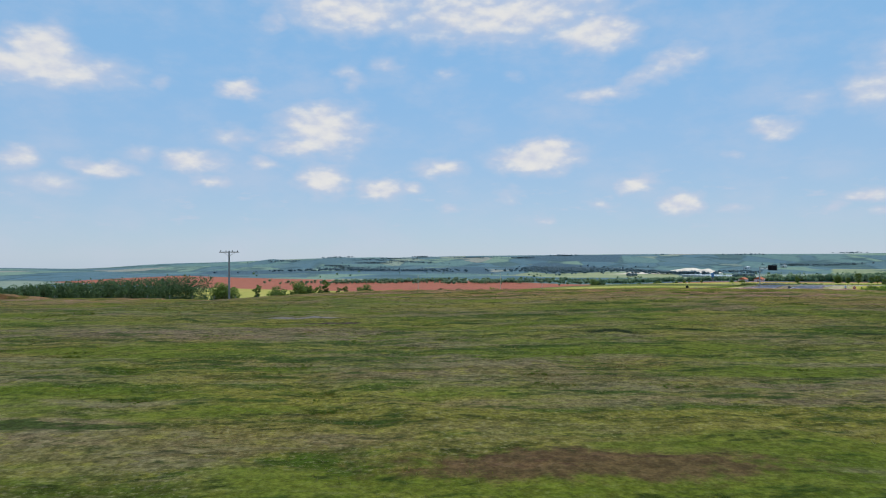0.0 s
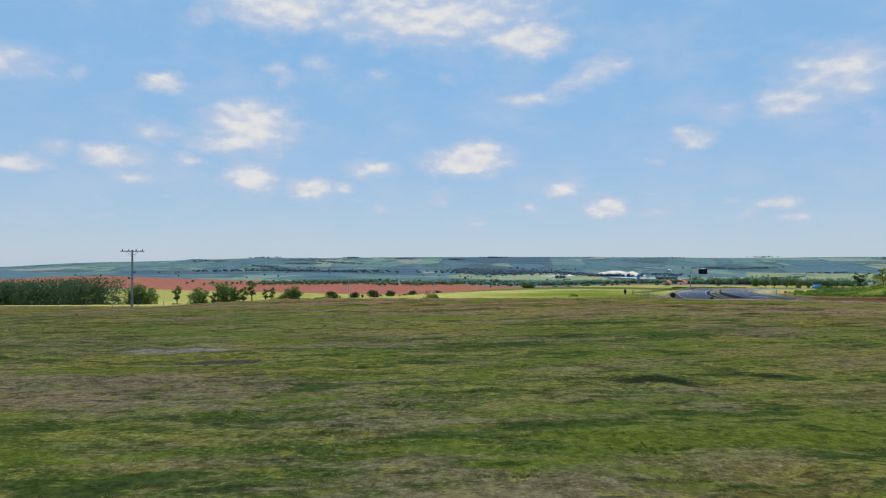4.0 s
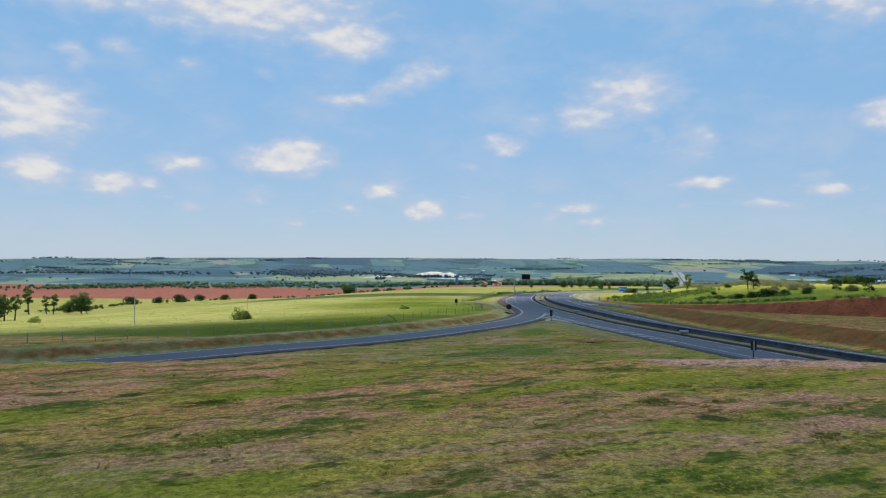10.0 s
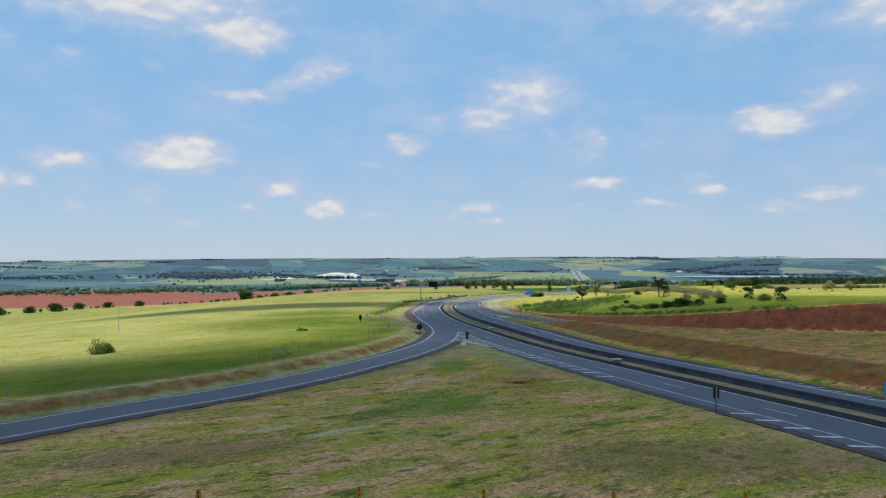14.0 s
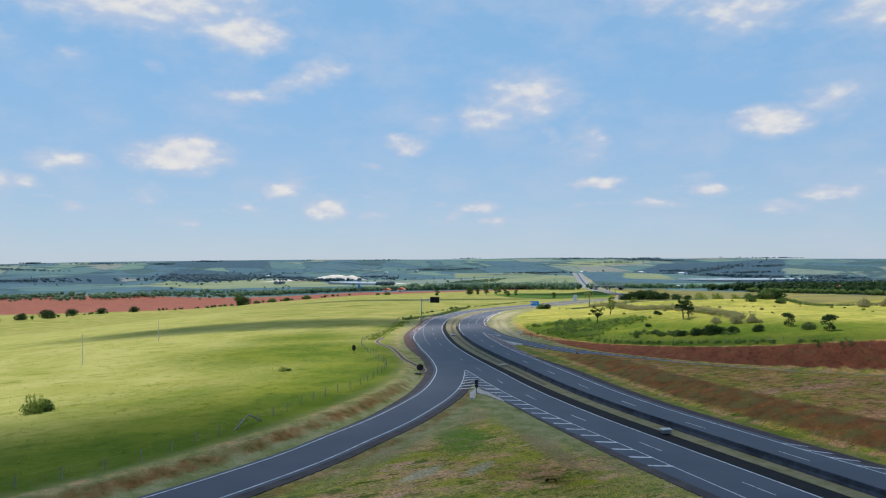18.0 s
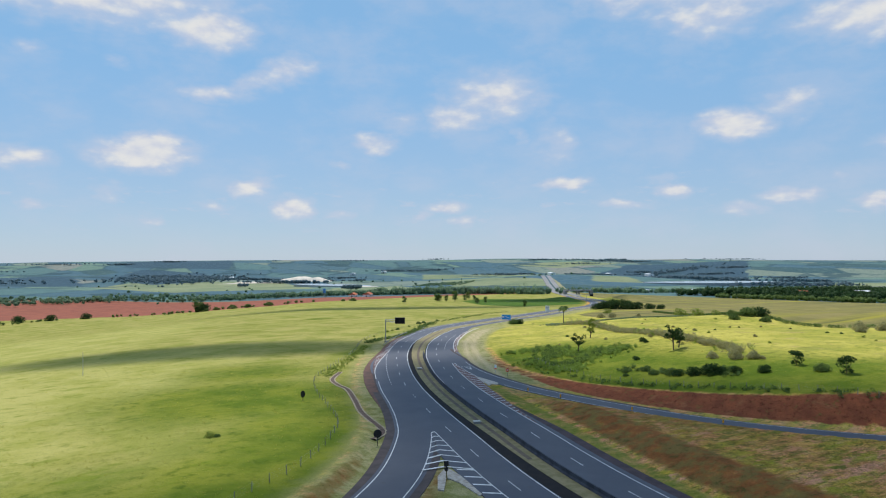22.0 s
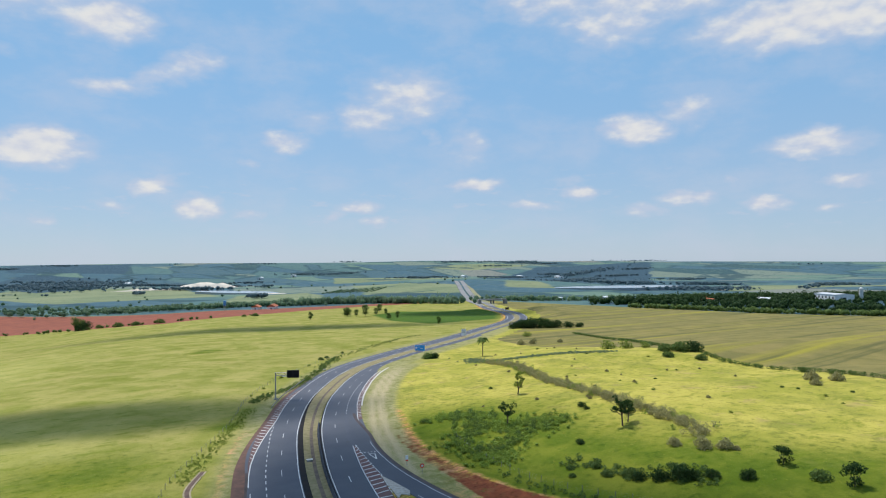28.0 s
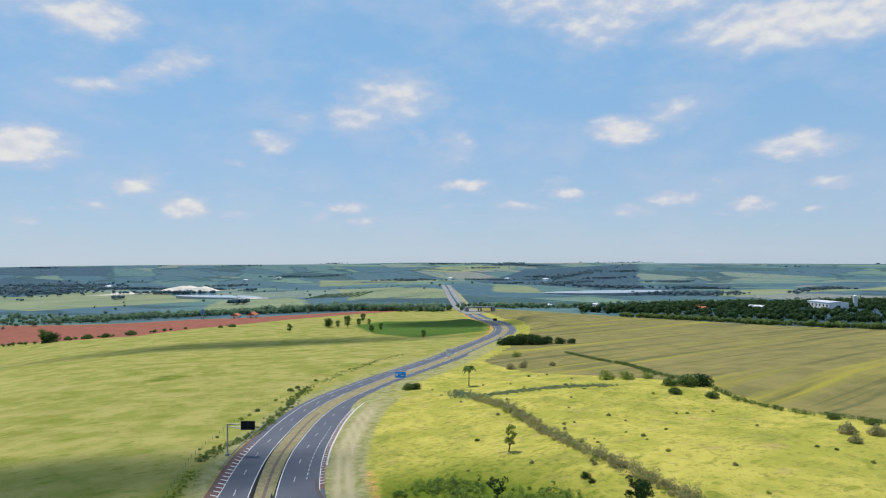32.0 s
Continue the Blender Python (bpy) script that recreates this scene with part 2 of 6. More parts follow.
def land_material():
    m, n, b = material("land", 0.95)
    b.inputs["Specular IOR Level"].default_value = 0.05
    p = place(n)
    big, mid = n.noise(p, 0.012, 4.0, 0.55), n.noise(p, 0.07, 5.0, 0.6)
    small, fine = n.noise(p, 0.45, 5.0, 0.65), n.noise(p, 3.2, 4.0, 0.7)
    stretch = n.add("ShaderNodeMapping", _0=p, _2=(0, 0, radians(-20)), _3=(0.12, 0.5, 1.0))
    streak = n.noise(stretch, 0.55, 5.0, 0.62)
    edge = n.math("MULTIPLY", n.math("SUBTRACT", small, 0.5), 0.9)

    def zone(name, soft=0.28):
        return n.smooth(n.math("ADD", n.attr(name), edge), 0.5 - soft, 0.5 + soft)

    # mown grass of the rise: green, dry and bare patches drawn out in strips
    tuft, grain = n.noise(p, 1.3, 5.0, 0.7), n.noise(p, 9.0, 3.0, 0.7)
    lie = n.noise(stretch, 1.5, 5.0, 0.65)
    fresh = n.attr("green")
    dry = n.mix(fresh, (0.500, 0.250, 0.125), (0.320, 0.250, 0.090))
    worn_out = n.math("ADD", streak, n.math("MULTIPLY", n.math("SUBTRACT", 1.0, fresh), 0.08))
    mown = n.mix(n.smooth(worn_out, 0.44, 0.56), (0.325, 0.310, 0.048), dry)
    mown = n.mix(n.smooth(n.noise(p, 0.11, 4.0, 0.6), 0.45, 0.62, 0, 0.7), mown, (0.390, 0.310, 0.036))
    mown = n.mix(n.smooth(n.noise(stretch, 0.9, 6.0, 0.7), 0.50, 0.60, 0, 0.9), mown, (0.110, 0.165, 0.013))
    mown = n.mix(n.smooth(small, 0.57, 0.67, 0, 0.75), mown, (0.078, 0.112, 0.012))
    mown = n.mix(n.smooth(lie, 0.52, 0.66, 0, 0.75), mown, (0.125, 0.120, 0.012))
    mown = n.mix(n.smooth(n.noise(stretch, 2.2, 4.0, 0.65), 0.56, 0.72, 0, 0.4), mown, (0.480, 0.360, 0.130))
    clump = n.add("ShaderNodeMapping", _0=p, _2=(0, 0, radians(-24)), _3=(0.3, 0.75, 1.0))
    mown = n.mix(n.smooth(n.noise(clump, 0.5, 6.0, 0.68), 0.55, 0.64, 0, 0.85), mown, (0.085, 0.150, 0.006))
    rust = n.smooth(n.noise(clump, 0.23, 6.0, 0.68), 0.53, 0.62, 0, 0.65)
    mown = n.mix(n.math("MULTIPLY", rust, n.math("SUBTRACT", 1.0, n.math("MULTIPLY", fresh, 0.7))), mown, (0.420, 0.205, 0.075))
    mown = n.mix(n.smooth(n.noise(clump, 1.1, 6.0, 0.7), 0.57, 0.65, 0, 0.8), mown, (0.044, 0.070, 0.005))
    bare = n.math("MULTIPLY", n.smooth(n.noise(stretch, 0.30, 6.0, 0.65), 0.55, 0.63, 0, 0.9), n.math("SUBTRACT", 1.0, n.math("MULTIPLY", fresh, 0.6)))
    mown = n.mix(n.math("MULTIPLY", bare, n.smooth(tuft, 0.25, 0.5)), mown, (0.500, 0.280, 0.165))
    mown = n.mix(n.math("MULTIPLY", n.smooth(n.attr("pale"), 0.25, 0.75), n.smooth(fine, 0.3, 0.55)), mown, (0.62, 0.37, 0.28))
    below = n.smooth(n.attr("slope"), 0.2, 0.8)
    patchy = n.add("ShaderNodeMapping", _0=p, _2=(0, 0, radians(-30)), _3=(0.22, 0.5, 1.0))
    band = n.mix(n.smooth(n.noise(patchy, 0.42, 5.0, 0.65), 0.44, 0.54), (0.460, 0.330, 0.160), (0.210, 0.280, 0.050))
    band = n.mix(n.smooth(n.noise(patchy, 0.8, 5.0, 0.65), 0.55, 0.63, 0, 0.7), band, (0.110, 0.130, 0.024))
    band = n.mix(n.smooth(n.noise(patchy, 0.62, 6.0, 0.7), 0.56, 0.62, 0, 0.85), band, (0.560, 0.400, 0.250))
    band = n.vmath("MULTIPLY", band, (0.84, 0.82, 0.80))
    mown = n.mix(n.math("MULTIPLY", below, 0.85), mown, band)
    # Dark and pale flecks also paint shade and shine among the tufts
    mown = n.mix(n.smooth(tuft, 0.54, 0.66, 0, 0.6), mown, (0.075, 0.100, 0.008))
    mown = n.mix(n.smooth(n.noise(p, 3.4, 4.0, 0.7), 0.54, 0.66, 0, 0.45), mown, (0.070, 0.082, 0.012))
    mown = n.mix(n.smooth(tuft, 0.47, 0.38, 0, 0.55), mown, (0.430, 0.370, 0.045))
    mown = n.mix(n.smooth(grain, 0.53, 0.66, 0, 0.4), mown, (0.560, 0.470, 0.180))
    mown = n.mix(n.smooth(grain, 0.47, 0.34, 0, 0.42), mown, (0.055, 0.065, 0.012))
    # fresh, dry and dark growth in strips a few metres long
    mown = n.mix(n.smooth(n.noise(clump, 0.40, 4.0, 0.62), 0.52, 0.60, 0, 0.70), mown, (0.215, 0.260, 0.018))
    mown = n.mix(n.smooth(n.noise(stretch, 1.1, 5.0, 0.66), 0.56, 0.66, 0, 0.50), mown, (0.430, 0.345, 0.130))
    mown = n.mix(n.smooth(n.noise(clump, 0.85, 5.0, 0.68), 0.56, 0.63, 0, 0.85), mown, (0.062, 0.105, 0.012))
    mown = n.mix(n.smooth(n.noise(clump, 2.3, 4.0, 0.68), 0.58, 0.66, 0, 0.70), mown, (0.040, 0.060, 0.010))
    # single dark, bare and pale patches of the rise
    def blot(x, y, rx, ry, turn=0.0):
        m = n.n.new("ShaderNodeMapping")
        m.vector_type = "TEXTURE"
        n.put(m.inputs[0], p)
        m.inputs[1].default_value, m.inputs[2].default_value, m.inputs[3].default_value = (x, y, 8.5), (0, 0, radians(turn)), (rx, ry, 30)
        r = n.vmath("LENGTH", m.outputs[0], out=1)
        ragged = n.math("ADD", r, n.math("MULTIPLY", n.math("SUBTRACT", n.noise(p, 1.8, 5.0, 0.7), 0.5), 1.9))
        return n.smooth(ragged, 1.15, 0.55)

    for x, y, rx, ry, turn, tone, k in ((12.2, 39.6, 5.0, 0.7, 8, (0.085, 0.165, 0.014), 0.6), (7.4, 29.8, 1.5, 0.6, -25, (0.020, 0.030, 0.008), 0.9), (10.8, 29.9, 0.6, 0.35, -20, (0.022, 0.032, 0.008), 0.9),
                                        (-5.6, 34.4, 2.0, 0.4, 8, (0.130, 0.070, 0.062), 0.9), (-7.6, 37.0, 2.4, 0.5, 4, (0.42, 0.34, 0.24), 0.8), (2.4, 10.8, 3.6, 0.9, 0, (0.230, 0.095, 0.050), 0.7),
                                        (0.4, 62.0, 0.7, 0.4, 0, (0.035, 0.065, 0.012), 0.9), (18.5, 49.5, 0.8, 0.45, -20, (0.035, 0.060, 0.012), 0.9), (17.5, 27.7, 0.9, 0.4, 0, (0.030, 0.050, 0.010), 0.8),
                                        (68, 150, 7, 4, 58, (0.225, 0.190, 0.090), 0.85), (53, 140, 12, 1.8, 40, (0.200, 0.175, 0.080), 0.75), (68, 132, 13, 1.8, 73, (0.195, 0.170, 0.080), 0.75),
                                        (61, 139, 8, 4.0, 58, (0.062, 0.160, 0.018), 0.75), (45, 114, 9, 6.5, 40, (0.062, 0.155, 0.018), 0.65), (37, 112, 6, 2.5, 25, (0.050, 0.120, 0.015), 0.6),
                                        (50, 128.5, 4, 1.1, 25, (0.310, 0.330, 0.190), 0.8), (56, 127, 3.4, 0.9, 30, (0.310, 0.330, 0.190), 0.8), (30, 106, 4, 0.9, 12, (0.310, 0.320, 0.190), 0.8), (25, 110, 3, 0.8, 12, (0.310, 0.320, 0.190), 0.8),
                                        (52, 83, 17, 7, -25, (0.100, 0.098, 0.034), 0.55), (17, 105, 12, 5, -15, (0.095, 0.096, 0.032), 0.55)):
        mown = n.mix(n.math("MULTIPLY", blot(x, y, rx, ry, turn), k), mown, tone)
    tufts = n.smooth(n.noise(p, 4.2, 4.0, 0.75), 0.36, 0.64, 0.72, 1.30)
    specks = n.smooth(n.noise(p, 15.0, 3.0, 0.7), 0.34, 0.66, 0.84, 1.16)
    mown = n.vmath("MULTIPLY", mown, n.add("ShaderNodeCombineXYZ", X=n.math("MULTIPLY", tufts, specks), Y=n.math("MULTIPLY", tufts, specks), Z=n.math("MULTIPLY", tufts, specks)))
    mown = n.vmath("MULTIPLY", mown, n.mix(fresh, (1.44, 1.12, 1.24), (1.05, 0.93, 1.12)))
    # pasture: bright yellow-green, darker tufts, and greener hollows that also paint cloud shade
    wide = n.noise(p, 0.055, 6.0, 0.66)
    speck = n.math("ADD", small, n.math("MULTIPLY", n.math("SUBTRACT", fine, 0.5), 0.4))
    past = n.mix(n.smooth(mid, 0.36, 0.64), (0.235, 0.235, 0.055), (0.350, 0.305, 0.105))
    past = n.mix(n.smooth(wide, 0.48, 0.68, 0, 0.55), past, (0.135, 0.160, 0.014))
    past = n.mix(n.smooth(n.noise(p, 0.028, 5.0, 0.6), 0.50, 0.66, 0, 0.55), past, (0.350, 0.290, 0.110))
    past = n.mix(n.smooth(n.attr("dry"), 0.1, 0.9, 0, 0.8), past, n.mix(n.smooth(wide, 0.4, 0.6), (0.400, 0.360, 0.130), (0.315, 0.300, 0.082)))
    past = n.mix(n.smooth(speck, 0.54, 0.78, 0, 0.45), past, (0.120, 0.145, 0.018))
    past = n.vmath("MULTIPLY", past, (0.92, 0.96, 0.86))
    gold = n.mix(n.smooth(mid, 0.38, 0.62), (0.320, 0.315, 0.042), (0.450, 0.400, 0.066))
    gold = n.mix(n.smooth(wide, 0.50, 0.70, 0, 0.6), gold, (0.160, 0.190, 0.028))
    gold = n.mix(n.smooth(n.noise(p, 0.10, 5.0, 0.65), 0.57, 0.68, 0, 0.5), gold, (0.370, 0.270, 0.095))
    gold = n.mix(n.smooth(speck, 0.50, 0.66, 0, 0.6), gold, (0.150, 0.165, 0.026))
    gold = n.vmath("MULTIPLY", gold, (0.97, 0.95, 1.25))
    past = n.mix(n.smooth(n.attr("gold"), 0.3, 0.7), past, gold)
    lush_and_shade = n.mix(n.smooth(mid, 0.35, 0.65), (0.080, 0.122, 0.010), (0.165, 0.185, 0.022))
    lush_and_shade = n.mix(n.smooth(small, 0.5, 0.75, 0, 0.7), lush_and_shade, (0.040, 0.078, 0.006))
    past = n.mix(n.smooth(n.math("ADD", n.attr("lush_and_shade"), n.math("MULTIPLY", n.math("ADD", edge, n.math("SUBTRACT", mid, 0.5)), 0.5)), 0.15, 0.85), past, lush_and_shade)
    past = n.mix(n.smooth(n.attr("deep"), 0.3, 0.7), past, n.mix(n.smooth(small, 0.4, 0.7), (0.048, 0.105, 0.016), (0.085, 0.135, 0.022)))
    past = n.mix(n.smooth(n.noise(n.add("ShaderNodeMapping", _0=p, _2=(0, 0, radians(28)), _3=(0.5, 1.0, 1.0)), 0.24, 6.0, 0.68), 0.55, 0.64, 0, 0.55), past, (0.125, 0.165, 0.014))
    # verge: dry, beige, with green growth and bare red places
    verge = n.mix(n.smooth(small, 0.35, 0.66), (0.350, 0.320, 0.165), (0.215, 0.222, 0.075))
    verge = n.mix(n.smooth(n.noise(p, 0.13, 5.0, 0.6), 0.54, 0.68, 0, 0.65), verge, (0.140, 0.150, 0.030))
    verge = n.mix(n.smooth(n.noise(p, 0.16, 5.0, 0.6), 0.62, 0.76, 0, 0.3), verge, (0.29, 0.215, 0.120))
    verge = n.mix(n.math("MULTIPLY", n.attr("track"), n.smooth(small, 0.25, 0.5, 0.4, 0.9)), verge, (0.470, 0.390, 0.250))
    verge = n.mix(n.smooth(grain, 0.52, 0.36, 0, 0.4), verge, (0.090, 0.080, 0.030))
    # cut soil
    soil = n.mix(n.smooth(small, 0.3, 0.7), (0.340, 0.125, 0.038), (0.225, 0.088, 0.032))
    soil = n.mix(n.smooth(n.noise(p, 0.30, 6.0, 0.65), 0.42, 0.60, 0, 0.9), soil, (0.215, 0.155, 0.050))
    soil = n.mix(n.smooth(speck, 0.55, 0.72, 0, 0.7), soil, (0.090, 0.085, 0.022))
    soil = n.vmath("MULTIPLY", soil, (0.88, 0.86, 0.86))
    down = n.noise(p, 1.1, 6.0, 0.7)
    raw = n.mix(n.smooth(small, 0.3, 0.7), (0.275, 0.084, 0.040), (0.175, 0.055, 0.030))
    raw = n.mix(n.smooth(down, 0.52, 0.66, 0, 0.7), raw, (0.085, 0.024, 0.014))
    raw = n.mix(n.smooth(n.noise(p, 0.25, 5.0, 0.6), 0.56, 0.68, 0, 0.6), raw, (0.300, 0.130, 0.060))
    raw = n.mix(n.smooth(n.noise(p, 0.42, 6.0, 0.7), 0.57, 0.66, 0, 0.65), raw, (0.150, 0.120, 0.034))
    raw = n.mix(n.smooth(grain, 0.46, 0.34, 0, 0.5), raw, (0.070, 0.030, 0.016))
    # ploughed land, ripe crop in rows, and the far patchwork with painted haze
    plough = n.mix(n.smooth(mid, 0.35, 0.65), (0.270, 0.096, 0.066), (0.215, 0.078, 0.058))
    turn = n.add("ShaderNodeMapping", _0=p, _3=(0.03, 1, 1))
    plough = n.mix(n.smooth(n.noise(turn, 0.25, 4.0, 0.6), 0.5, 0.7, 0, 0.5), plough, (0.255, 0.105, 0.070))
    rows = n.noise(turn, 0.055, 5.0, 0.6)
    crop = n.mix(n.smooth(mid, 0.35, 0.65), (0.135, 0.132, 0.038), (0.190, 0.170, 0.050))
    crop = n.mix(n.smooth(rows, 0.54, 0.70), crop, (0.235, 0.225, 0.030))
    crop = n.mix(n.smooth(n.noise(turn, 0.12, 4.0, 0.6), 0.50, 0.64, 0, 0.7), crop, (0.070, 0.080, 0.026))
    crop = n.vmath("MULTIPLY", crop, (1.22, 1.14, 1.45))
    cells = n.add("ShaderNodeMapping", _0=p, _2=(0, 0, radians(24)), _3=(0.0050, 0.0024, 0.0))
    vor = n.n.new("ShaderNodeTexVoronoi")
    vor.inputs["Scale"].default_value, vor.inputs["Randomness"].default_value = 1.0, 0.85
    n.l.new(cells, vor.inputs["Vector"])
    pick = n.add("ShaderNodeSeparateColor", 0, _0=vor.outputs["Color"])
    ramp = n.n.new("ShaderNodeValToRGB")
    ramp.color_ramp.interpolation = "CONSTANT"
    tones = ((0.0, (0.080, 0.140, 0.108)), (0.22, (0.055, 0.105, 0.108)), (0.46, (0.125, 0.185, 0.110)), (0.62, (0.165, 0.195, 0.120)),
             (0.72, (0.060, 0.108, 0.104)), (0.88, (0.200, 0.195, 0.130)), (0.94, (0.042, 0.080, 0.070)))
    while len(ramp.color_ramp.elements) < len(tones):
        ramp.color_ramp.elements.new(0.5)
    for e, (at, tone) in zip(ramp.color_ramp.elements, tones):
        e.position, e.color = at, (*tone, 1)
    n.l.new(pick, ramp.inputs[0])
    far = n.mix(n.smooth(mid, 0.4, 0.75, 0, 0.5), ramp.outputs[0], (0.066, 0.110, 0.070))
    rim = n.n.new("ShaderNodeTexVoronoi")
    rim.feature = "DISTANCE_TO_EDGE"
    rim.inputs["Scale"].default_value, rim.inputs["Randomness"].default_value = 1.0, 0.85
    n.l.new(cells, rim.inputs["Vector"])
    hedge = n.math("MULTIPLY", n.smooth(rim.outputs["Distance"], 0.05, 0.02), n.smooth(n.noise(p, 0.004, 4.0, 0.6), 0.42, 0.52))
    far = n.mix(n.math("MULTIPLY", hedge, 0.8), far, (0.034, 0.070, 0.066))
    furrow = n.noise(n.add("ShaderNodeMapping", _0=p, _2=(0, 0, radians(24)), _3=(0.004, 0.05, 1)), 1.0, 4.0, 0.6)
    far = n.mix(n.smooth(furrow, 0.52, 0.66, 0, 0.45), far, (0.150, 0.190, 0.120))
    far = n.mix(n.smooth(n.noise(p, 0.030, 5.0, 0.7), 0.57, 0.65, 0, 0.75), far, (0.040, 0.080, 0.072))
    light = n.mix(n.smooth(n.noise(p, 0.006, 5.0, 0.6), 0.4, 0.62), (0.205, 0.220, 0.096), (0.150, 0.180, 0.080))
    light = n.mix(n.smooth(mid, 0.55, 0.7, 0, 0.6), light, (0.080, 0.105, 0.050))
    far = n.mix(n.smooth(n.math("ADD", n.attr("light"), n.math("MULTIPLY", n.math("SUBTRACT", n.noise(p, 0.008, 4.0, 0.6), 0.5), 0.7)), 0.35, 0.6), far, light)
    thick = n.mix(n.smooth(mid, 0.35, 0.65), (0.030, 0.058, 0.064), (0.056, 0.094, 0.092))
    spread = n.math("ADD", n.attr("wood_and_shade"), n.math("MULTIPLY", n.math("SUBTRACT", n.noise(p, 0.009, 6.0, 0.65), 0.5), 1.4))
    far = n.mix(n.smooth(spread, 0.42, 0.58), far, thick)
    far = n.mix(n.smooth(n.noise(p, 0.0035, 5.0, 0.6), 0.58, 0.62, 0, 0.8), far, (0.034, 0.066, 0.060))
    # Blue lift paints haze into the colour of the far ground
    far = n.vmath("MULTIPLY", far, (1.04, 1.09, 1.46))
    sand = n.mix(small, (0.56, 0.51, 0.44), (0.46, 0.41, 0.35))
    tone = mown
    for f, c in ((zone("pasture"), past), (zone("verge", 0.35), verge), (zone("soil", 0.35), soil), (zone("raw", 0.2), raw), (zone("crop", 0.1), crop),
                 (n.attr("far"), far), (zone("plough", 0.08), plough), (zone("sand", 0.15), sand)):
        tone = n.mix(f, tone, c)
    tone = n.mix(n.smooth(fine, 0.48, 0.72, 0, 0.35), tone, (0.045, 0.055, 0.014))
    n.l.new(tone, b.inputs["Base Color"])
    bump(n, b, n.math("ADD", n.math("MULTIPLY", small, 0.8), n.math("ADD", n.math("MULTIPLY", fine, 0.4), n.math("MULTIPLY", tuft, 0.5))), 0.7, 0.35)
    return m


def asphalt_material():
    m, n, b = material("asphalt", 0.62)
    b.inputs["Specular IOR Level"].default_value = 0.45
    p = place(n)
    f = n.smooth(n.noise(p, 0.12, 5.0, 0.6), 0.35, 0.7)
    g = n.noise(p, 18.0, 3.0, 0.7)
    tone = n.mix(f, (0.034, 0.041, 0.066), (0.056, 0.061, 0.085))
    lane = n.math("ABSOLUTE", n.math("SUBTRACT", n.attr("wheel"), 0.5))
    tone = n.mix(n.smooth(lane, 0.5, 0.0, 0, 0.4), tone, (0.040, 0.045, 0.064))
    tone = n.mix(n.smooth(g, 0.55, 0.8, 0, 0.4), tone, (0.090, 0.092, 0.100))
    tone = n.mix(n.smooth(n.noise(p, 0.6, 4.0, 0.6), 0.62, 0.7, 0, 0.4), tone, (0.032, 0.032, 0.034))
    n.l.new(tone, b.inputs["Base Color"])
    bump(n, b, g, 0.25, 0.01)
    return m


LAND, ASPHALT = land_material(), asphalt_material()
GUTTER = worn("dark_asphalt", (0.011, 0.010, 0.012), (0.022, 0.017, 0.016), 0.6, 0.97)
PAINT = worn("road_paint", (0.66, 0.66, 0.66), (0.38, 0.38, 0.38), 1.2, 0.6, relief=0)
REDPAINT = worn("red_road_paint", (0.150, 0.072, 0.066), (0.085, 0.058, 0.058), 0.8, 0.75, relief=0)
SHOULDER = worn("worn_shoulder", (0.092, 0.072, 0.070), (0.050, 0.042, 0.043), 0.5, 0.9)
DUSKY = worn("stained_shoulder", (0.082, 0.056, 0.062), (0.046, 0.034, 0.040), 0.5, 0.92)
CONCRETE = worn("concrete", (0.30, 0.295, 0.29), (0.15, 0.145, 0.14), 0.8, 0.9)
PALECONCRETE = worn("pale_concrete", (0.58, 0.56, 0.53), (0.40, 0.37, 0.34), 1.2, 0.9)
STEEL = worn("galvanised_steel", (0.42, 0.43, 0.44), (0.28, 0.28, 0.28), 2.0, 0.45, 0.8)
BLACK = worn("black_sign_back", (0.014, 0.014, 0.015), (0.03, 0.03, 0.03), 3.0, 0.5)
BLUE = worn("blue_sign", (0.04, 0.34, 0.80), (0.04, 0.26, 0.66), 2.0, 0.4, relief=0)
WHITE = worn("white_sheet", (0.78, 0.78, 0.78), (0.6, 0.6, 0.58), 2.0, 0.5, relief=0)
YELLOW = worn("yellow_sheet", (0.75, 0.36, 0.02), (0.5, 0.22, 0.02), 4.0, 0.5, relief=0)
REDSIGN = worn("red_sheet", (0.80, 0.06, 0.04), (0.6, 0.05, 0.03), 4.0, 0.5, relief=0)
WOOD = worn("weathered_wood", (0.30, 0.27, 0.23), (0.17, 0.15, 0.13), 3.0, 0.9)
BARK = worn("bark", (0.16, 0.12, 0.09), (0.07, 0.055, 0.045), 3.0, 0.95)
LEAF = leafy("leaf", (0.060, 0.112, 0.030), (0.180, 0.245, 0.070))
LEAF_DARK = leafy("dark_leaf", (0.018, 0.045, 0.015), (0.055, 0.100, 0.030))
LEAF_LIGHT = leafy("light_leaf", (0.130, 0.190, 0.032), (0.280, 0.330, 0.070))
LEAF_GREY = leafy("grey_weed", (0.185, 0.185, 0.070), (0.480, 0.440, 0.220))
# Paler, bluer leaves for far woods: haze put into the colour
LEAF_FAR = leafy("hazed_far_leaf", (0.110, 0.190, 0.125), (0.260, 0.360, 0.210), 0.02, 0.65)
LEAF_HAZED = leafy("hazed_distant_leaf", (0.130, 0.205, 0.240), (0.230, 0.310, 0.340), 0.01, 0.7)


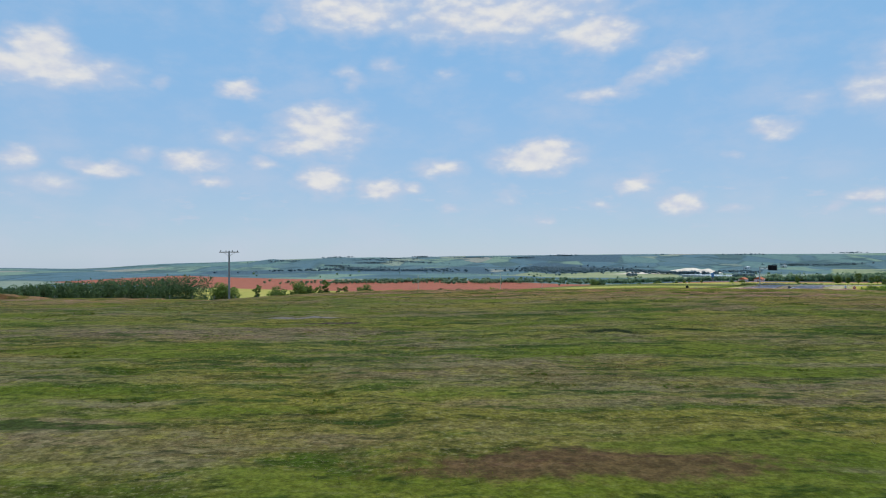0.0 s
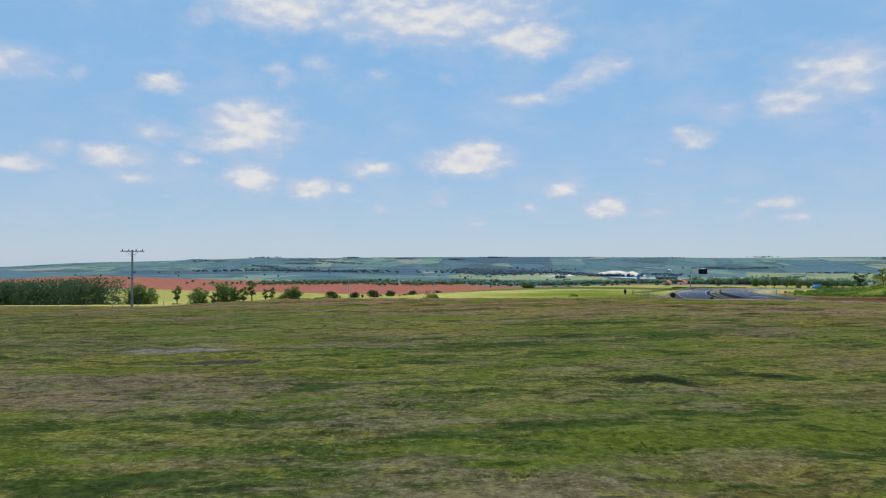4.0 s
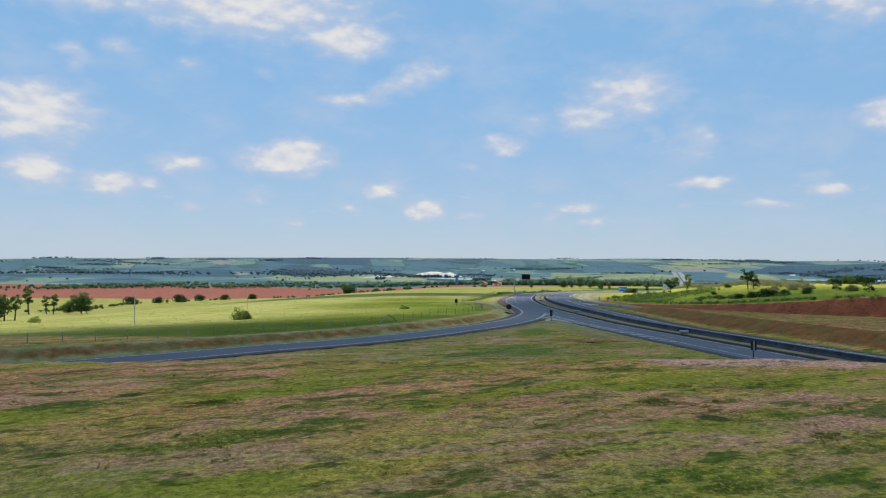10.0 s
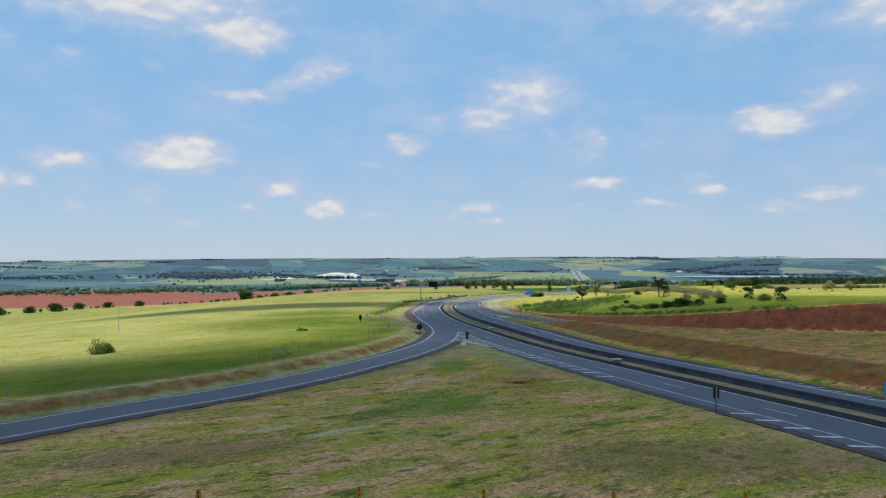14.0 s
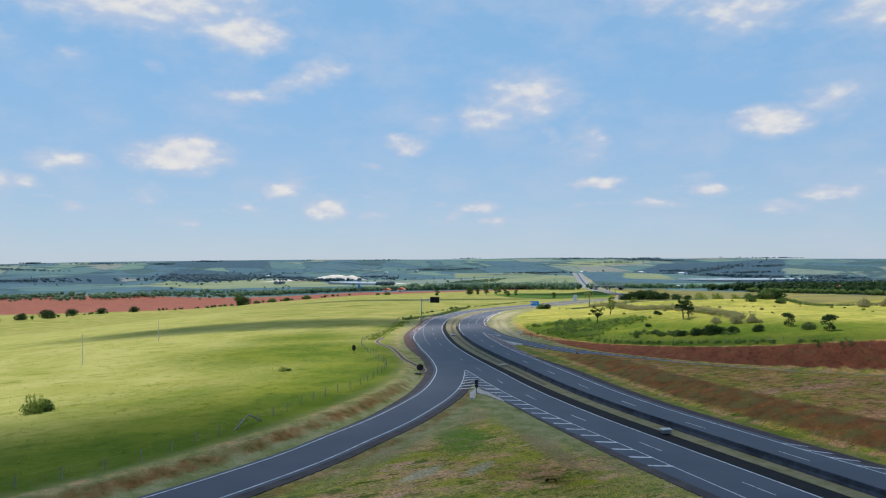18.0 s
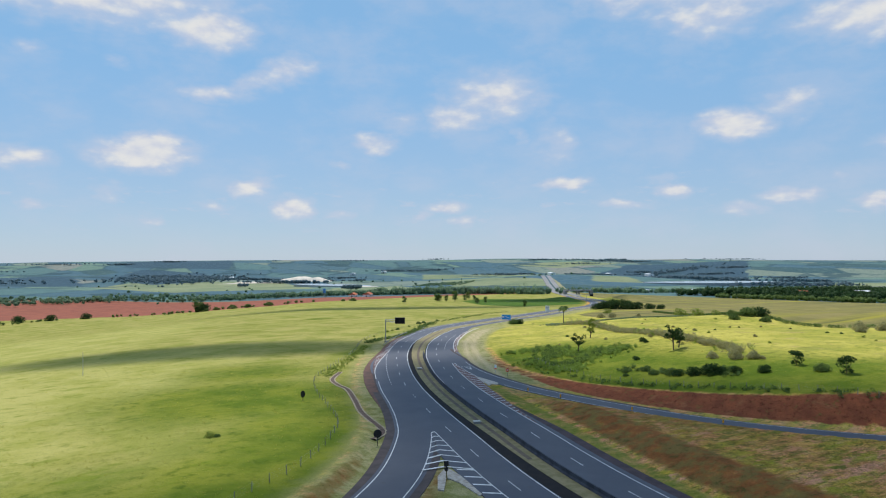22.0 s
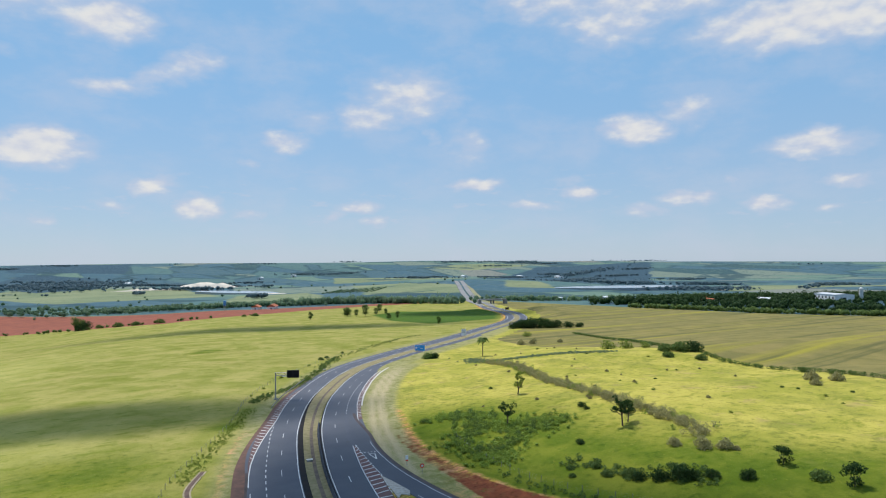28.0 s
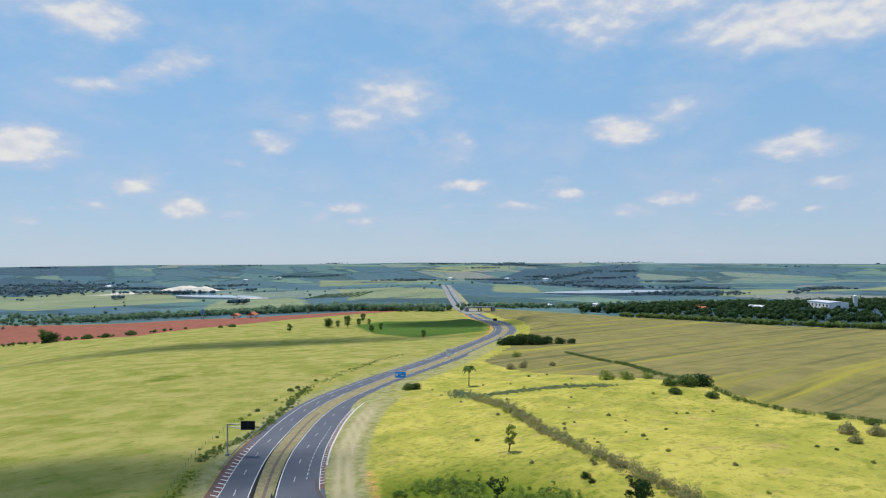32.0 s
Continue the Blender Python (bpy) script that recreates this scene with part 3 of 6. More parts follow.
def blade_material():
    """Blades that share the strips of green and dry grass of the ground."""
    m, n, b = material("mown_blade", 0.7)
    p = place(n)
    b.inputs["Specular IOR Level"].default_value = 0.1
    lie = n.add("ShaderNodeMapping", _0=p, _2=(0, 0, radians(-20)), _3=(0.12, 0.5, 1.0))
    tone = n.mix(n.smooth(n.noise(lie, 0.55, 5.0, 0.62), 0.42, 0.58), (0.245, 0.235, 0.026), (0.450, 0.300, 0.110))
    tone = n.mix(n.smooth(n.noise(lie, 0.9, 5.0, 0.6), 0.52, 0.62, 0, 0.8), tone, (0.095, 0.140, 0.016))
    isl = n.add("ShaderNodeNewGeometry", "Random Per Island")
    tone = n.mix(n.smooth(isl, 0.55, 1.0, 0, 0.7), tone, (0.440, 0.390, 0.150))
    tone = n.mix(n.smooth(isl, 0.45, 0.0, 0, 0.5), tone, (0.110, 0.150, 0.020))
    n.l.new(tone, b.inputs["Base Color"])
    glow = n.n.new("ShaderNodeBsdfTranslucent")
    n.l.new(tone, glow.inputs[0])
    both = n.n.new("ShaderNodeMixShader")
    both.inputs[0].default_value = 0.5
    n.l.new(b.outputs[0], both.inputs[1]), n.l.new(glow.outputs[0], both.inputs[2])
    out = [k for k in n.n if k.bl_idname == "ShaderNodeOutputMaterial"][0]
    n.l.new(both.outputs[0], out.inputs[0])
    return m


MOWN_BLADE = blade_material()
TALLGRASS = leafy("pasture_blade", (0.240, 0.250, 0.040), (0.420, 0.390, 0.090), 0.2, 0.6)


# ---------- mesh helpers ----------
def link_mesh(name, verts, faces, mat, parent=None, label="", smooth=False):
    me = bpy.data.meshes.new(name)
    me.from_pydata([tuple(map(float, v)) for v in verts], [], [tuple(f) for f in faces])
    me.materials.append(mat)
    if smooth:
        me.shade_smooth()
    me.update()
    ob = new(name, me)
    if parent:
        ob.parent = parent
    if label:
        ob["label"] = label
    return ob


def part(name, bm, mat, parent=None, label="", smooth=False):
    me = bpy.data.meshes.new(name)
    bm.to_mesh(me)
    bm.free()
    me.materials.append(mat)
    if smooth:
        me.shade_smooth()
    ob = new(name, me)
    if parent:
        ob.parent = parent
    if label:
        ob["label"] = label
    return ob


def box(bm, x, y, z, sx, sy, sz, rot=0.0, bevel=0.0):
    """A box by its centre and size."""
    r = bmesh.ops.create_cube(bm, size=1.0, matrix=pose(x, y, z, 0, 0, rot) @ Matrix.Diagonal((sx, sy, sz, 1)))
    if bevel:
        es = list({e for v in r["verts"] for e in v.link_edges})
        bmesh.ops.bevel(bm, geom=es, offset=bevel, segments=1, affect="EDGES")
    return bm


def rod(bm, a, b, r0, r1=None, n=8):
    a, b = Vector(a), Vector(b)
    m = Matrix.Translation((a + b) / 2) @ (b - a).to_track_quat("Z", "Y").to_matrix().to_4x4()
    bmesh.ops.create_cone(bm, cap_ends=True, segments=n, radius1=r0, radius2=r0 if r1 is None else r1, depth=(b - a).length, matrix=m)
    return bm


def empty(name, m=None, label="", category="", group="", kind=""):
    ob = new(name)
    if m is not None:
        ob.matrix_basis = m
    return tagged(ob, label, category, group, kind)



# ---------- plan: heights, roads ----------
AHEAD = (0.4226, 0.9063)
PROFILE_D = (-400, 0, 113, 153, 198, 286, 364, 502, 590, 760, 1000, 1300, 1700, 2300, 3000, 3600, 4200, 4600, 4880)
PROFILE_Z = (2.6, 2.6, 1.7, 1.05, 0, -1.7, -3.1, -8.3, -11.1, -19.5, -26, -35, -44, -56, -62, -56, -34, -8, 6)


def step(a, b, v):
    t = np.clip((v - a) / (b - a), 0, 1)
    return t * t * (3 - 2 * t)


def spline(knots, gap):
    """Catmull-Rom through the knots, resampled at an even gap."""
    k = np.array(knots, float)
    k = np.vstack([2 * k[0] - k[1], k, 2 * k[-1] - k[-2]])
    out = []
    for a, b, c, d in zip(k, k[1:], k[2:], k[3:]):
        t = np.linspace(0, 1, 40, endpoint=False)[:, None]
        out.append(0.5 * (2 * b + (c - a) * t + (2 * a - 5 * b + 4 * c - d) * t**2 + (3 * b - a - 3 * c + d) * t**3))
    p = np.vstack([*out, k[-2:-1]])
    s = np.r_[0, np.cumsum(np.hypot(*np.diff(p[:, :2], axis=0).T))]
    n = max(2, int(s[-1] / gap) + 1)
    e = np.linspace(0, s[-1], n)
    return np.stack([np.interp(e, s, p[:, j]) for j in range(p.shape[1])], 1)


def profile(x, y):
    return np.interp(AHEAD[0] * x + AHEAD[1] * y, PROFILE_D, PROFILE_Z)


def nearest(line, x, y):
    """Signed distance (right of the line is positive) and place along it, for arrays."""
    x, y = np.asarray(x, float), np.asarray(y, float)
    best, side, at = np.full(x.shape, 1e9), np.zeros(x.shape), np.zeros(x.shape)
    a, b = line[:-1, :2], line[1:, :2]
    ab = b - a
    l2 = (ab**2).sum(1)
    for i in range(len(a)):
        px, py = x - a[i, 0], y - a[i, 1]
        t = np.clip((px * ab[i, 0] + py * ab[i, 1]) / l2[i], 0, 1)
        qx, qy = px - t * ab[i, 0], py - t * ab[i, 1]
        d = qx * qx + qy * qy
        m = d < best
        best = np.where(m, d, best)
        side = np.where(m, np.sign(ab[i, 1] * px - ab[i, 0] * py), side)
        at = np.where(m, i + t, at)
    return np.sqrt(best) * side, at


HIGHWAY = spline([(40, -90), (52, -40), (64, 10), (73.5, 55), (81.2, 101), (85.8, 129), (89, 145), (93.3, 162), (98.2, 177.5), (103.8, 195), (109.6, 212),
                  (116, 229), (124.2, 248), (132, 264), (140, 279.5), (151, 298), (163, 316), (178.5, 336), (198, 359), (221, 381.5), (252, 404), (283, 424),
                  (318, 444), (361, 470), (420, 512), (498, 568), (567, 624), (630, 695), (690, 790), (750, 870)], 6.0)


def natural(x, y):
    """The lie of the land, before the roads are cut into it."""
    d, l = AHEAD[0] * x + AHEAD[1] * y, AHEAD[1] * x - AHEAD[0] * y
    z = profile(x, y)
    z = z + np.interp(d, (0, 30, 60, 67.0, 69.2, 79.5, 95, 120), (5.9, 6.0, 5.9, 5.8, 5.3, 0.75, 0.6, 0)) * (1 - step(70, 130, l)) * (1 - step(90, 300, -l))
    tilt = np.interp(l, (-60, -40, -20, -8, 5, 14, 40), (-0.2, 0.0, 0.5, 0.8, 0.95, 0.7, 0.5))
    z = z + tilt * step(22, 60, d) * (1 - step(68, 80, d)) * (1 - step(70, 130, l))
    z = z - 1.5 * step(36, 66, -l) * step(8, 40, d) * (1 - step(68, 80, d))
    z = z - 26 * step(30, 390, -l) * step(60, 285, d) * (1 - step(900, 1600, d))
    u, _ = nearest(HIGHWAY[::3], x, y)
    z = z + 7.0 * step(22, 92, u) * (1 - step(330, 520, d - 0.5 * (np.minimum(u, 200) - 50)))
    z = z + 24 * np.exp(-((x - 1290) ** 2 + (y - 1500) ** 2) / 330**2)
    far = step(700, 2600, np.hypot(x - 60, y - 120))
    z = z + far * (9 * np.sin(x / 410 + 1.3) * np.cos(y / 530 + 0.4) + 5 * np.sin(x / 190 + y / 260))
    # the rim of hills round the horizon
    rim = step(3500, 4800, np.hypot(x - 60, y - 120)) * np.interp(np.degrees(np.arctan2(x - 60, y - 120)), (-33, -18, 0, 15, 90, 100), (0.02, 0.38, 0.70, 0.85, 0.85, 0.5))
    z = z * (1 - rim) + 15.0 * rim
    for bearing, out, wide, rise in ((-15.3, 4500, 105, 20), (-10.0, 4450, 190, 17), (-6.5, 4600, 160, 9), (38, 4550, 420, 12), (52, 4600, 300, 10)):
        hx, hy = 60 + out * math.sin(math.radians(bearing)), 120 + out * math.cos(math.radians(bearing))
        z = z + rise * np.exp(-(((x - hx) ** 2 + (y - hy) ** 2) / wide**2))
    # grassy banks of the cutting
    for hx, hy, wide, rise in ((690, 700, 26, 6.0), (668, 664, 24, 5.0), (640, 628, 20, 3.0), (622, 748, 22, 3.5)):
        z = z + rise * np.exp(-(((x - hx) ** 2 + (y - hy) ** 2) / wide**2))
    return z


RAMP_OUT = spline([(-120, 97), (-60, 106), (-30, 112.5), (-12, 117.5), (2.3, 122.5), (13, 127.3), (25.2, 132), (39.3, 139.5), (48.5, 146), (60, 155), (74.5, 169.5),
                   (86.5, 186.5), (93, 199), (99.3, 214), (105.8, 231), (113.8, 249), (122.8, 267), (134.6, 287)], 2.0)
RAMP_LOOP = spline([(-110, 84), (-70, 93), (-45, 98.5), (-24.5, 98.0), (-7.9, 94.5), (10.2, 87.9), (20.8, 83.4), (32.5, 76.2), (42.6, 68.0), (50.2, 58.6), (52.0, 47), (49.5, 32), (44.5, 10), (36, -25)], 2.0)
RAMP_IN = spline([(215, 85), (190, 105), (168, 126), (153, 145), (143.5, 162), (138, 180), (135.2, 199), (134.6, 214), (136.8, 231), (140.2, 245), (145.6, 259.5), (153.5, 275), (163, 291)], 2.0)
LOOP_Z = 2.5
HIGHWAY_FINE = spline(HIGHWAY[::2], 2.0)


def lean(u, s):
    """Crossfall of the highway where it bends."""
    return -0.03 * (u + 8.0) * (1 - step(232, 285, s))


def ground(x, y):
    """Height of the finished ground, and masks for its cover. Arrays."""
    x, y = np.asarray(x, float), np.asarray(y, float)
    z = natural(x, y)
    d = AHEAD[0] * x + AHEAD[1] * y
    p = profile(x, y)
    u, at = nearest(HIGHWAY, x, y)
    ro, so = nearest(RAMP_OUT[::3], x, y)
    rl, _ = nearest(RAMP_LOOP[::3], x, y)
    ri, si = nearest(RAMP_IN[::3], x, y)
    # cut of the joining ramp: bench level with the road, red bank up to the field
    bank = step(4.5, 13.0, ri) * (1 - step(300, 400, d))
    bench = p + 1.4 * step(14, 24, u) * (1 - step(-9, -4, ri)) * (1 - step(215, 262, d))
    inside = step(0, 2, u - 9) * (1 - bank) * (1 - step(330, 400, d))
    z = z * (1 - inside) + bench * inside
    # low bank beyond the leaving ramp, on the side of the pasture
    z = z + 1.0 * step(4.2, 8.5, -ro) * (1 - step(22, 60, -ro)) * (1 - step(205, 235, d))
    # roads
    for dist, half, bankw, level in ((np.abs(u), 14.0, 10.0, p + lean(np.clip(u, -16, 18), 6.0 * at)), (np.abs(ro), 4.4, 4.0, p), (np.abs(ri + 1.5), 4.0, 4.5, p), (np.abs(rl), 3.7, 3.0, np.full_like(z, LOOP_Z))):
        w = 1 - step(half, half + bankw, dist)
        z = z * (1 - w) + (level - 0.14) * w
    return z, dict(u=u, ro=ro, rl=rl, ri=ri, d=d, bank=bank)


def height(x, y):
    return float(ground(np.array([x]), np.array([y]))[0][0])


def inside_of(poly, x, y, soft):
    """1 within a field's outline, 0 outside, with a soft edge."""
    near, inner = np.full(x.shape, 1e9), np.zeros(x.shape, bool)
    for (ax, ay), (bx, by) in zip(poly, poly[1:] + poly[:1]):
        t = np.clip(((x - ax) * (bx - ax) + (y - ay) * (by - ay)) / ((bx - ax) ** 2 + (by - ay) ** 2), 0, 1)
        near = np.minimum(near, np.hypot(x - ax - t * (bx - ax), y - ay - t * (by - ay)))
        inner ^= ((ay > y) != (by > y)) & (x < (bx - ax) * (y - ay) / (by - ay + 1e-9) + ax)
    return step(-soft, soft, np.where(inner, near, -near))


def build_land():
    cx, cy = 60.0, 120.0
    r = np.r_[np.arange(0.6, 150, 1.3), np.geomspace(151.5, 4890, 300)]
    # finer on the side that the valley lies on
    a = np.radians(np.r_[np.linspace(-52, 100, 450, endpoint=False), np.linspace(100, 308, 270, endpoint=False)])
    cols = len(a)
    x = (cx + r[:, None] * np.sin(a)).ravel()
    y = (cy + r[:, None] * np.cos(a)).ravel()
    z, k = ground(x, y)
    rad = np.hypot(x - cx, y - cy)
    rng = np.random.default_rng(3)
    z = z + rng.normal(0, 0.035, len(z)) * (rad < 300) * (np.minimum.reduce([np.abs(k["u"]) - 13, np.abs(k["ro"]) - 4, np.abs(k["rl"]) - 4, np.abs(k["ri"]) - 4]) > 0.5)
    n, rows = len(x), len(r)
    i = np.arange(rows - 1)[:, None] * cols
    j = np.arange(cols)[None]
    quads = np.stack([i + j, i + (j + 1) % cols, i + cols + (j + 1) % cols, i + cols + j], -1).reshape(-1, 4)[:, ::-1]
    me = bpy.data.meshes.new("ground")
    me.vertices.add(n + 1)
    co = np.vstack([np.stack([x, y, z], 1), [[cx, cy, z[:cols].mean()]]])
    me.vertices.foreach_set("co", co.ravel())
    tris = np.stack([np.full(cols, n), (np.arange(cols) + 1) % cols, np.arange(cols)], 1)
    loops = np.r_[quads.ravel(), tris.ravel()]
    start = np.r_[np.arange(len(quads)) * 4, len(quads) * 4 + np.arange(cols) * 3]
    me.loops.add(len(loops))
    me.loops.foreach_set("vertex_index", loops.astype(np.int32))
    me.polygons.add(len(start))
    me.polygons.foreach_set("loop_start", start.astype(np.int32))
    me.update(calc_edges=True)
    me.validate()
    me.shade_smooth()
    me.materials.append(LAND)
    u, ro, rl, ri, d, bank = (k[q] for q in ("u", "ro", "rl", "ri", "d", "bank"))
    l = AHEAD[1] * x - AHEAD[0] * y
    masks = {}
    left = step(8, 11, -ro) * (u < 0) * step(118, 130, d)
    left = np.maximum(left, np.maximum(step(20, 30, -u) * step(232, 244, d), step(12, 19, -u) * step(330, 380, d)))
    right = np.maximum(step(10, 15, ri) * (u > 0), np.maximum(step(30, 42, u) * step(300, 340, d), step(13, 20, u) * step(470, 520, d))) * step(60, 90, d)
    masks["pasture"] = np.maximum(left, right)
    masks["gold"] = right
    masks["dry"] = left * np.maximum(step(22, 70, -ro) * (1 - step(290, 420, d)), step(60, 160, -l) * (1 - step(500, 700, d)))
    masks["lush_and_shade"] = np.maximum(left * (1 - step(14, 60, -ro)) * (1 - step(225, 260, d)) * 0.9, right * (1 - step(22, 84, ri)) * (1 - step(300, 360, d)))
    masks["lush_and_shade"] = np.maximum(masks["lush_and_shade"], 0.75 * np.exp(-((x - 560) / 110) ** 2 - ((y - 720) / 130) ** 2))
    near = np.minimum(np.abs(u) - 13, np.minimum(np.abs(ro) - 4.5, np.abs(ri) - 4.5))
    masks["verge"] = (1 - step(1, 11, near)) * (d > 90) * (1 - step(400, 900, rad)) * 0.85
    masks["verge"] = np.maximum(masks["verge"], (1 - step(22, 28, u)) * (u > 0) * step(262, 285, d) * (1 - step(420, 480, d)))
    # green strip along the shoulder, with less dry grass round it
    strip = step(12.4, 13.2, u) * (1 - step(15.6, 17.4, u)) * (1 - step(246, 272, d)) * step(95, 120, d)
    masks["pasture"] = np.maximum(masks["pasture"], 0.62 * strip)
    masks["lush_and_shade"] = np.maximum(masks["lush_and_shade"], 0.5 * strip)
    masks["verge"] = masks["verge"] * (1 - strip) * (1 - 0.55 * (u > 12) * (1 - step(240, 270, d))) * (1 - 0.5 * (u < 0) * (ro > 0) * (1 - step(130, 160, d)))
    masks["soil"] = np.maximum(step(16.5, 18.5, u) * (1 - step(24, 28, u)) * (1 - step(215, 262, d)) * step(95, 120, d) * 0.8,
                               step(5.2, 6.6, -ro) * (1 - step(7.2, 9.4, -ro)) * (1 - step(180, 205, d)) * (u < 0) * 0.66)
    masks["soil"] = np.maximum(masks["soil"], (1 - step(3.6, 6.5, np.abs(rl))) * 0.5)
    foot = 5.4 - 2.0 * step(198, 228, d) + 3.2 * step(238, 272, d)
    masks["raw"] = (1 - 0.48 * step(240, 275, d)) * step(foot, foot + 1.6, ri) * (1 - step(11.2, 13.4, ri)) * (1 - step(290, 335, d))
    masks["soil"] = np.maximum(masks["soil"], 0.55 * step(4.3, 5.2, ro) * (1 - step(6.0, 8.5, ro)) * (d < 205) * (u < -14))
    masks["soil"] = np.maximum(masks["soil"], (0.40 + 0.20 * step(185, 215, d)) * step(16.5, 19, u) * (1 - step(-8, -5.5, ri)) * (1 - step(215, 262, d)) * step(95, 120, d))
    masks["deep"] = inside_of(((452, 690), (458, 628), (548, 634), (650, 742), (562, 832), (500, 800)), x, y, 16.0)
    masks["deep"] = np.maximum(masks["deep"], 0.8 * np.exp(-(((x - 800) / 60) ** 2 + ((y - 690) / 50) ** 2)))
    for wx, wy, wr in ((191, 503, 12), (198, 512, 9), (203, 506, 7), (128, 300, 9), (232, 395, 8)):
        masks["lush_and_shade"] = np.maximum(masks["lush_and_shade"], 0.95 * np.exp(-(((x - wx) / wr) ** 2 + ((y - wy) / (0.6 * wr)) ** 2)))
    masks["track"] = (np.exp(-(((u - 17.2) / 1.1) ** 2)) + np.exp(-(((u - 20.2) / 1.1) ** 2))) * step(258, 275, d) * (1 - step(400, 450, d))
    masks["light"], masks["wood_and_shade"] = 0 * x, 0 * x
    masks["slope"] = step(74, 80, d) * (d < 400) * (u < -8) * (ro > 0)
    for poly in (((415, 2814), (800, 2400), (720, 1850), (300, 1600), (200, 2325)), ((1235, 2050), (873, 1394), (1030, 1240), (1150, 1400)), ((1554, 2704), (2294, 2480), (1824, 3171)),
                 ((1197, 1281), (1283, 1189), (1414, 1375), (1347, 1433)), ((1562, 917), (1937, 830), (2077, 713), (2921, 957), (1834, 1060)), ((2600, 3000), (3100, 3000), (3100, 3300), (2500, 3300)),
                 ((500, 1300), (700, 1230), (900, 1700), (750, 1800))):
        masks["light"] = np.maximum(masks["light"], inside_of(poly, x, y, 45.0))
    # Far woodland; the dark hillside outline also paints cloud shade into the colour
    for poly in (((394, 2500), (250, 3300), (582, 4090), (850, 3736), (600, 2600)), ((655, 2690), (978, 2900), (1100, 3300), (700, 3100)), ((500, 4200), (1000, 3876), (1250, 4700), (600, 4700)),
                 ((1700, 1650), (1491, 1500), (2539, 1779), (3891, 2680), (3063, 2897), (2249, 2503)), ((1600, 1100), (2500, 1300), (2700, 1600), (1700, 1300)), ((-900, 2200), (200, 2500), (200, 3500), (-1200, 3500)), ((880, 800), (860, 230), (1500, 150), (1500, 520), (1000, 790))):
        masks["wood_and_shade"] = np.maximum(masks["wood_and_shade"], inside_of(poly, x, y, 70.0))
    masks["green"] = 1 - step(34, 62, d)
    # Darker green rounds stand in for cloud shade on the pasture
    masks["lush_and_shade"] = np.maximum(masks["lush_and_shade"], left * 0.95 * np.exp(-(((x - 72) / 36) ** 2 + ((y - 238) / 34) ** 2)))
    masks["lush_and_shade"] = np.maximum(masks["lush_and_shade"], left * 0.6 * np.exp(-(((x - 34) / 30) ** 2 + ((y - 184) / 26) ** 2)))
    masks["lush_and_shade"] = np.maximum(masks["lush_and_shade"], left * 0.75 * np.exp(-(((x - 84) / 27) ** 2 + ((y - 276) / 26) ** 2)))
    masks["dry"] = masks["dry"] * (1 - 0.95 * np.exp(-(((x - 72) / 36) ** 2 + ((y - 238) / 34) ** 2)))
    masks["pale"] = 0.9 * step(-6, -1, l) * (1 - step(28, 45, l)) * step(61, 66.5, d) * (1 - step(72, 74, d))
    masks["pale"] = np.maximum(masks["pale"], 0.8 * np.exp(-(((x - 1) / 6) ** 2 + ((y - 75) / 2.5) ** 2)))
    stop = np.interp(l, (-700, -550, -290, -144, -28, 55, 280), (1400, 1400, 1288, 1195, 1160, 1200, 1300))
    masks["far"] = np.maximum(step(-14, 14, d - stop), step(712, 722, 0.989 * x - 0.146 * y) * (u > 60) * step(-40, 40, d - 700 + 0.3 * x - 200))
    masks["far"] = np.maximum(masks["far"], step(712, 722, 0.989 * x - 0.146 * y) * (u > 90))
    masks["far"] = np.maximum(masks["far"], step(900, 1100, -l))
    # ploughed field beyond the pasture, the ripe crop on the other side, sand workings by the river
    start = np.interp(l, (-1500, -500, -370, -250, -115, -25, 49, 138, 280), (1000, 1040, 1075, 1040, 935, 1000, 1094, 1170, 1260))
    masks["plough"] = step(-12, 12, d - start) * (1 - step(-14, 14, d - stop)) * (1 - step(262, 278, l)) * step(-1500, -1400, l)
    masks["pasture"] = masks["pasture"] * (1 - step(1285, 1300, d))
    hx, hy = x - 299.0, y - 208.0
    masks["crop"] = step(-2, 3, hx * 0.965 - hy * 0.26 - 6 * np.sin(hy / 40)) * step(-12, 12, (x - 428) * 0.66 - (y - 432) * 0.75 + 55 + 0.4 * np.maximum(0, y - 520)) * (1 - step(712, 722, 0.989 * x - 0.146 * y)) * (u > 26)
    masks["sand"] = np.maximum(np.exp(-(((x - 950) / 170) ** 2 + ((y - 2480) / 90) ** 2)), np.exp(-(((x - 700) / 120) ** 2 + ((y - 2420) / 40) ** 2)))
    masks["far"] = masks["far"] * (1 - masks["crop"])
    for name, v in masks.items():
        at = me.attributes.new(name, "FLOAT", "POINT")
        at.data.foreach_set("value", np.r_[v, v[:1]].astype(np.float32))
    ob = new("ground", me)
    tagged(ob, "rolling grassland with red soil cuts and far farm fields", "ground", kind="structure")
    return ob


build_land()


# ---------- roads ----------
HW = HIGHWAY_FINE


def frame_of(line):
    t = np.gradient(line[:, :2], axis=0)
    t /= np.linalg.norm(t, axis=1)[:, None]
    return t, np.stack([t[:, 1], -t[:, 0]], 1)


def arc(line):
    return np.r_[0, np.cumsum(np.hypot(*np.diff(line[:, :2], axis=0).T))]


def level(x, y):
    return profile(x, y)


def loop_level(x, y):
    return np.full(np.shape(x), LOOP_Z)


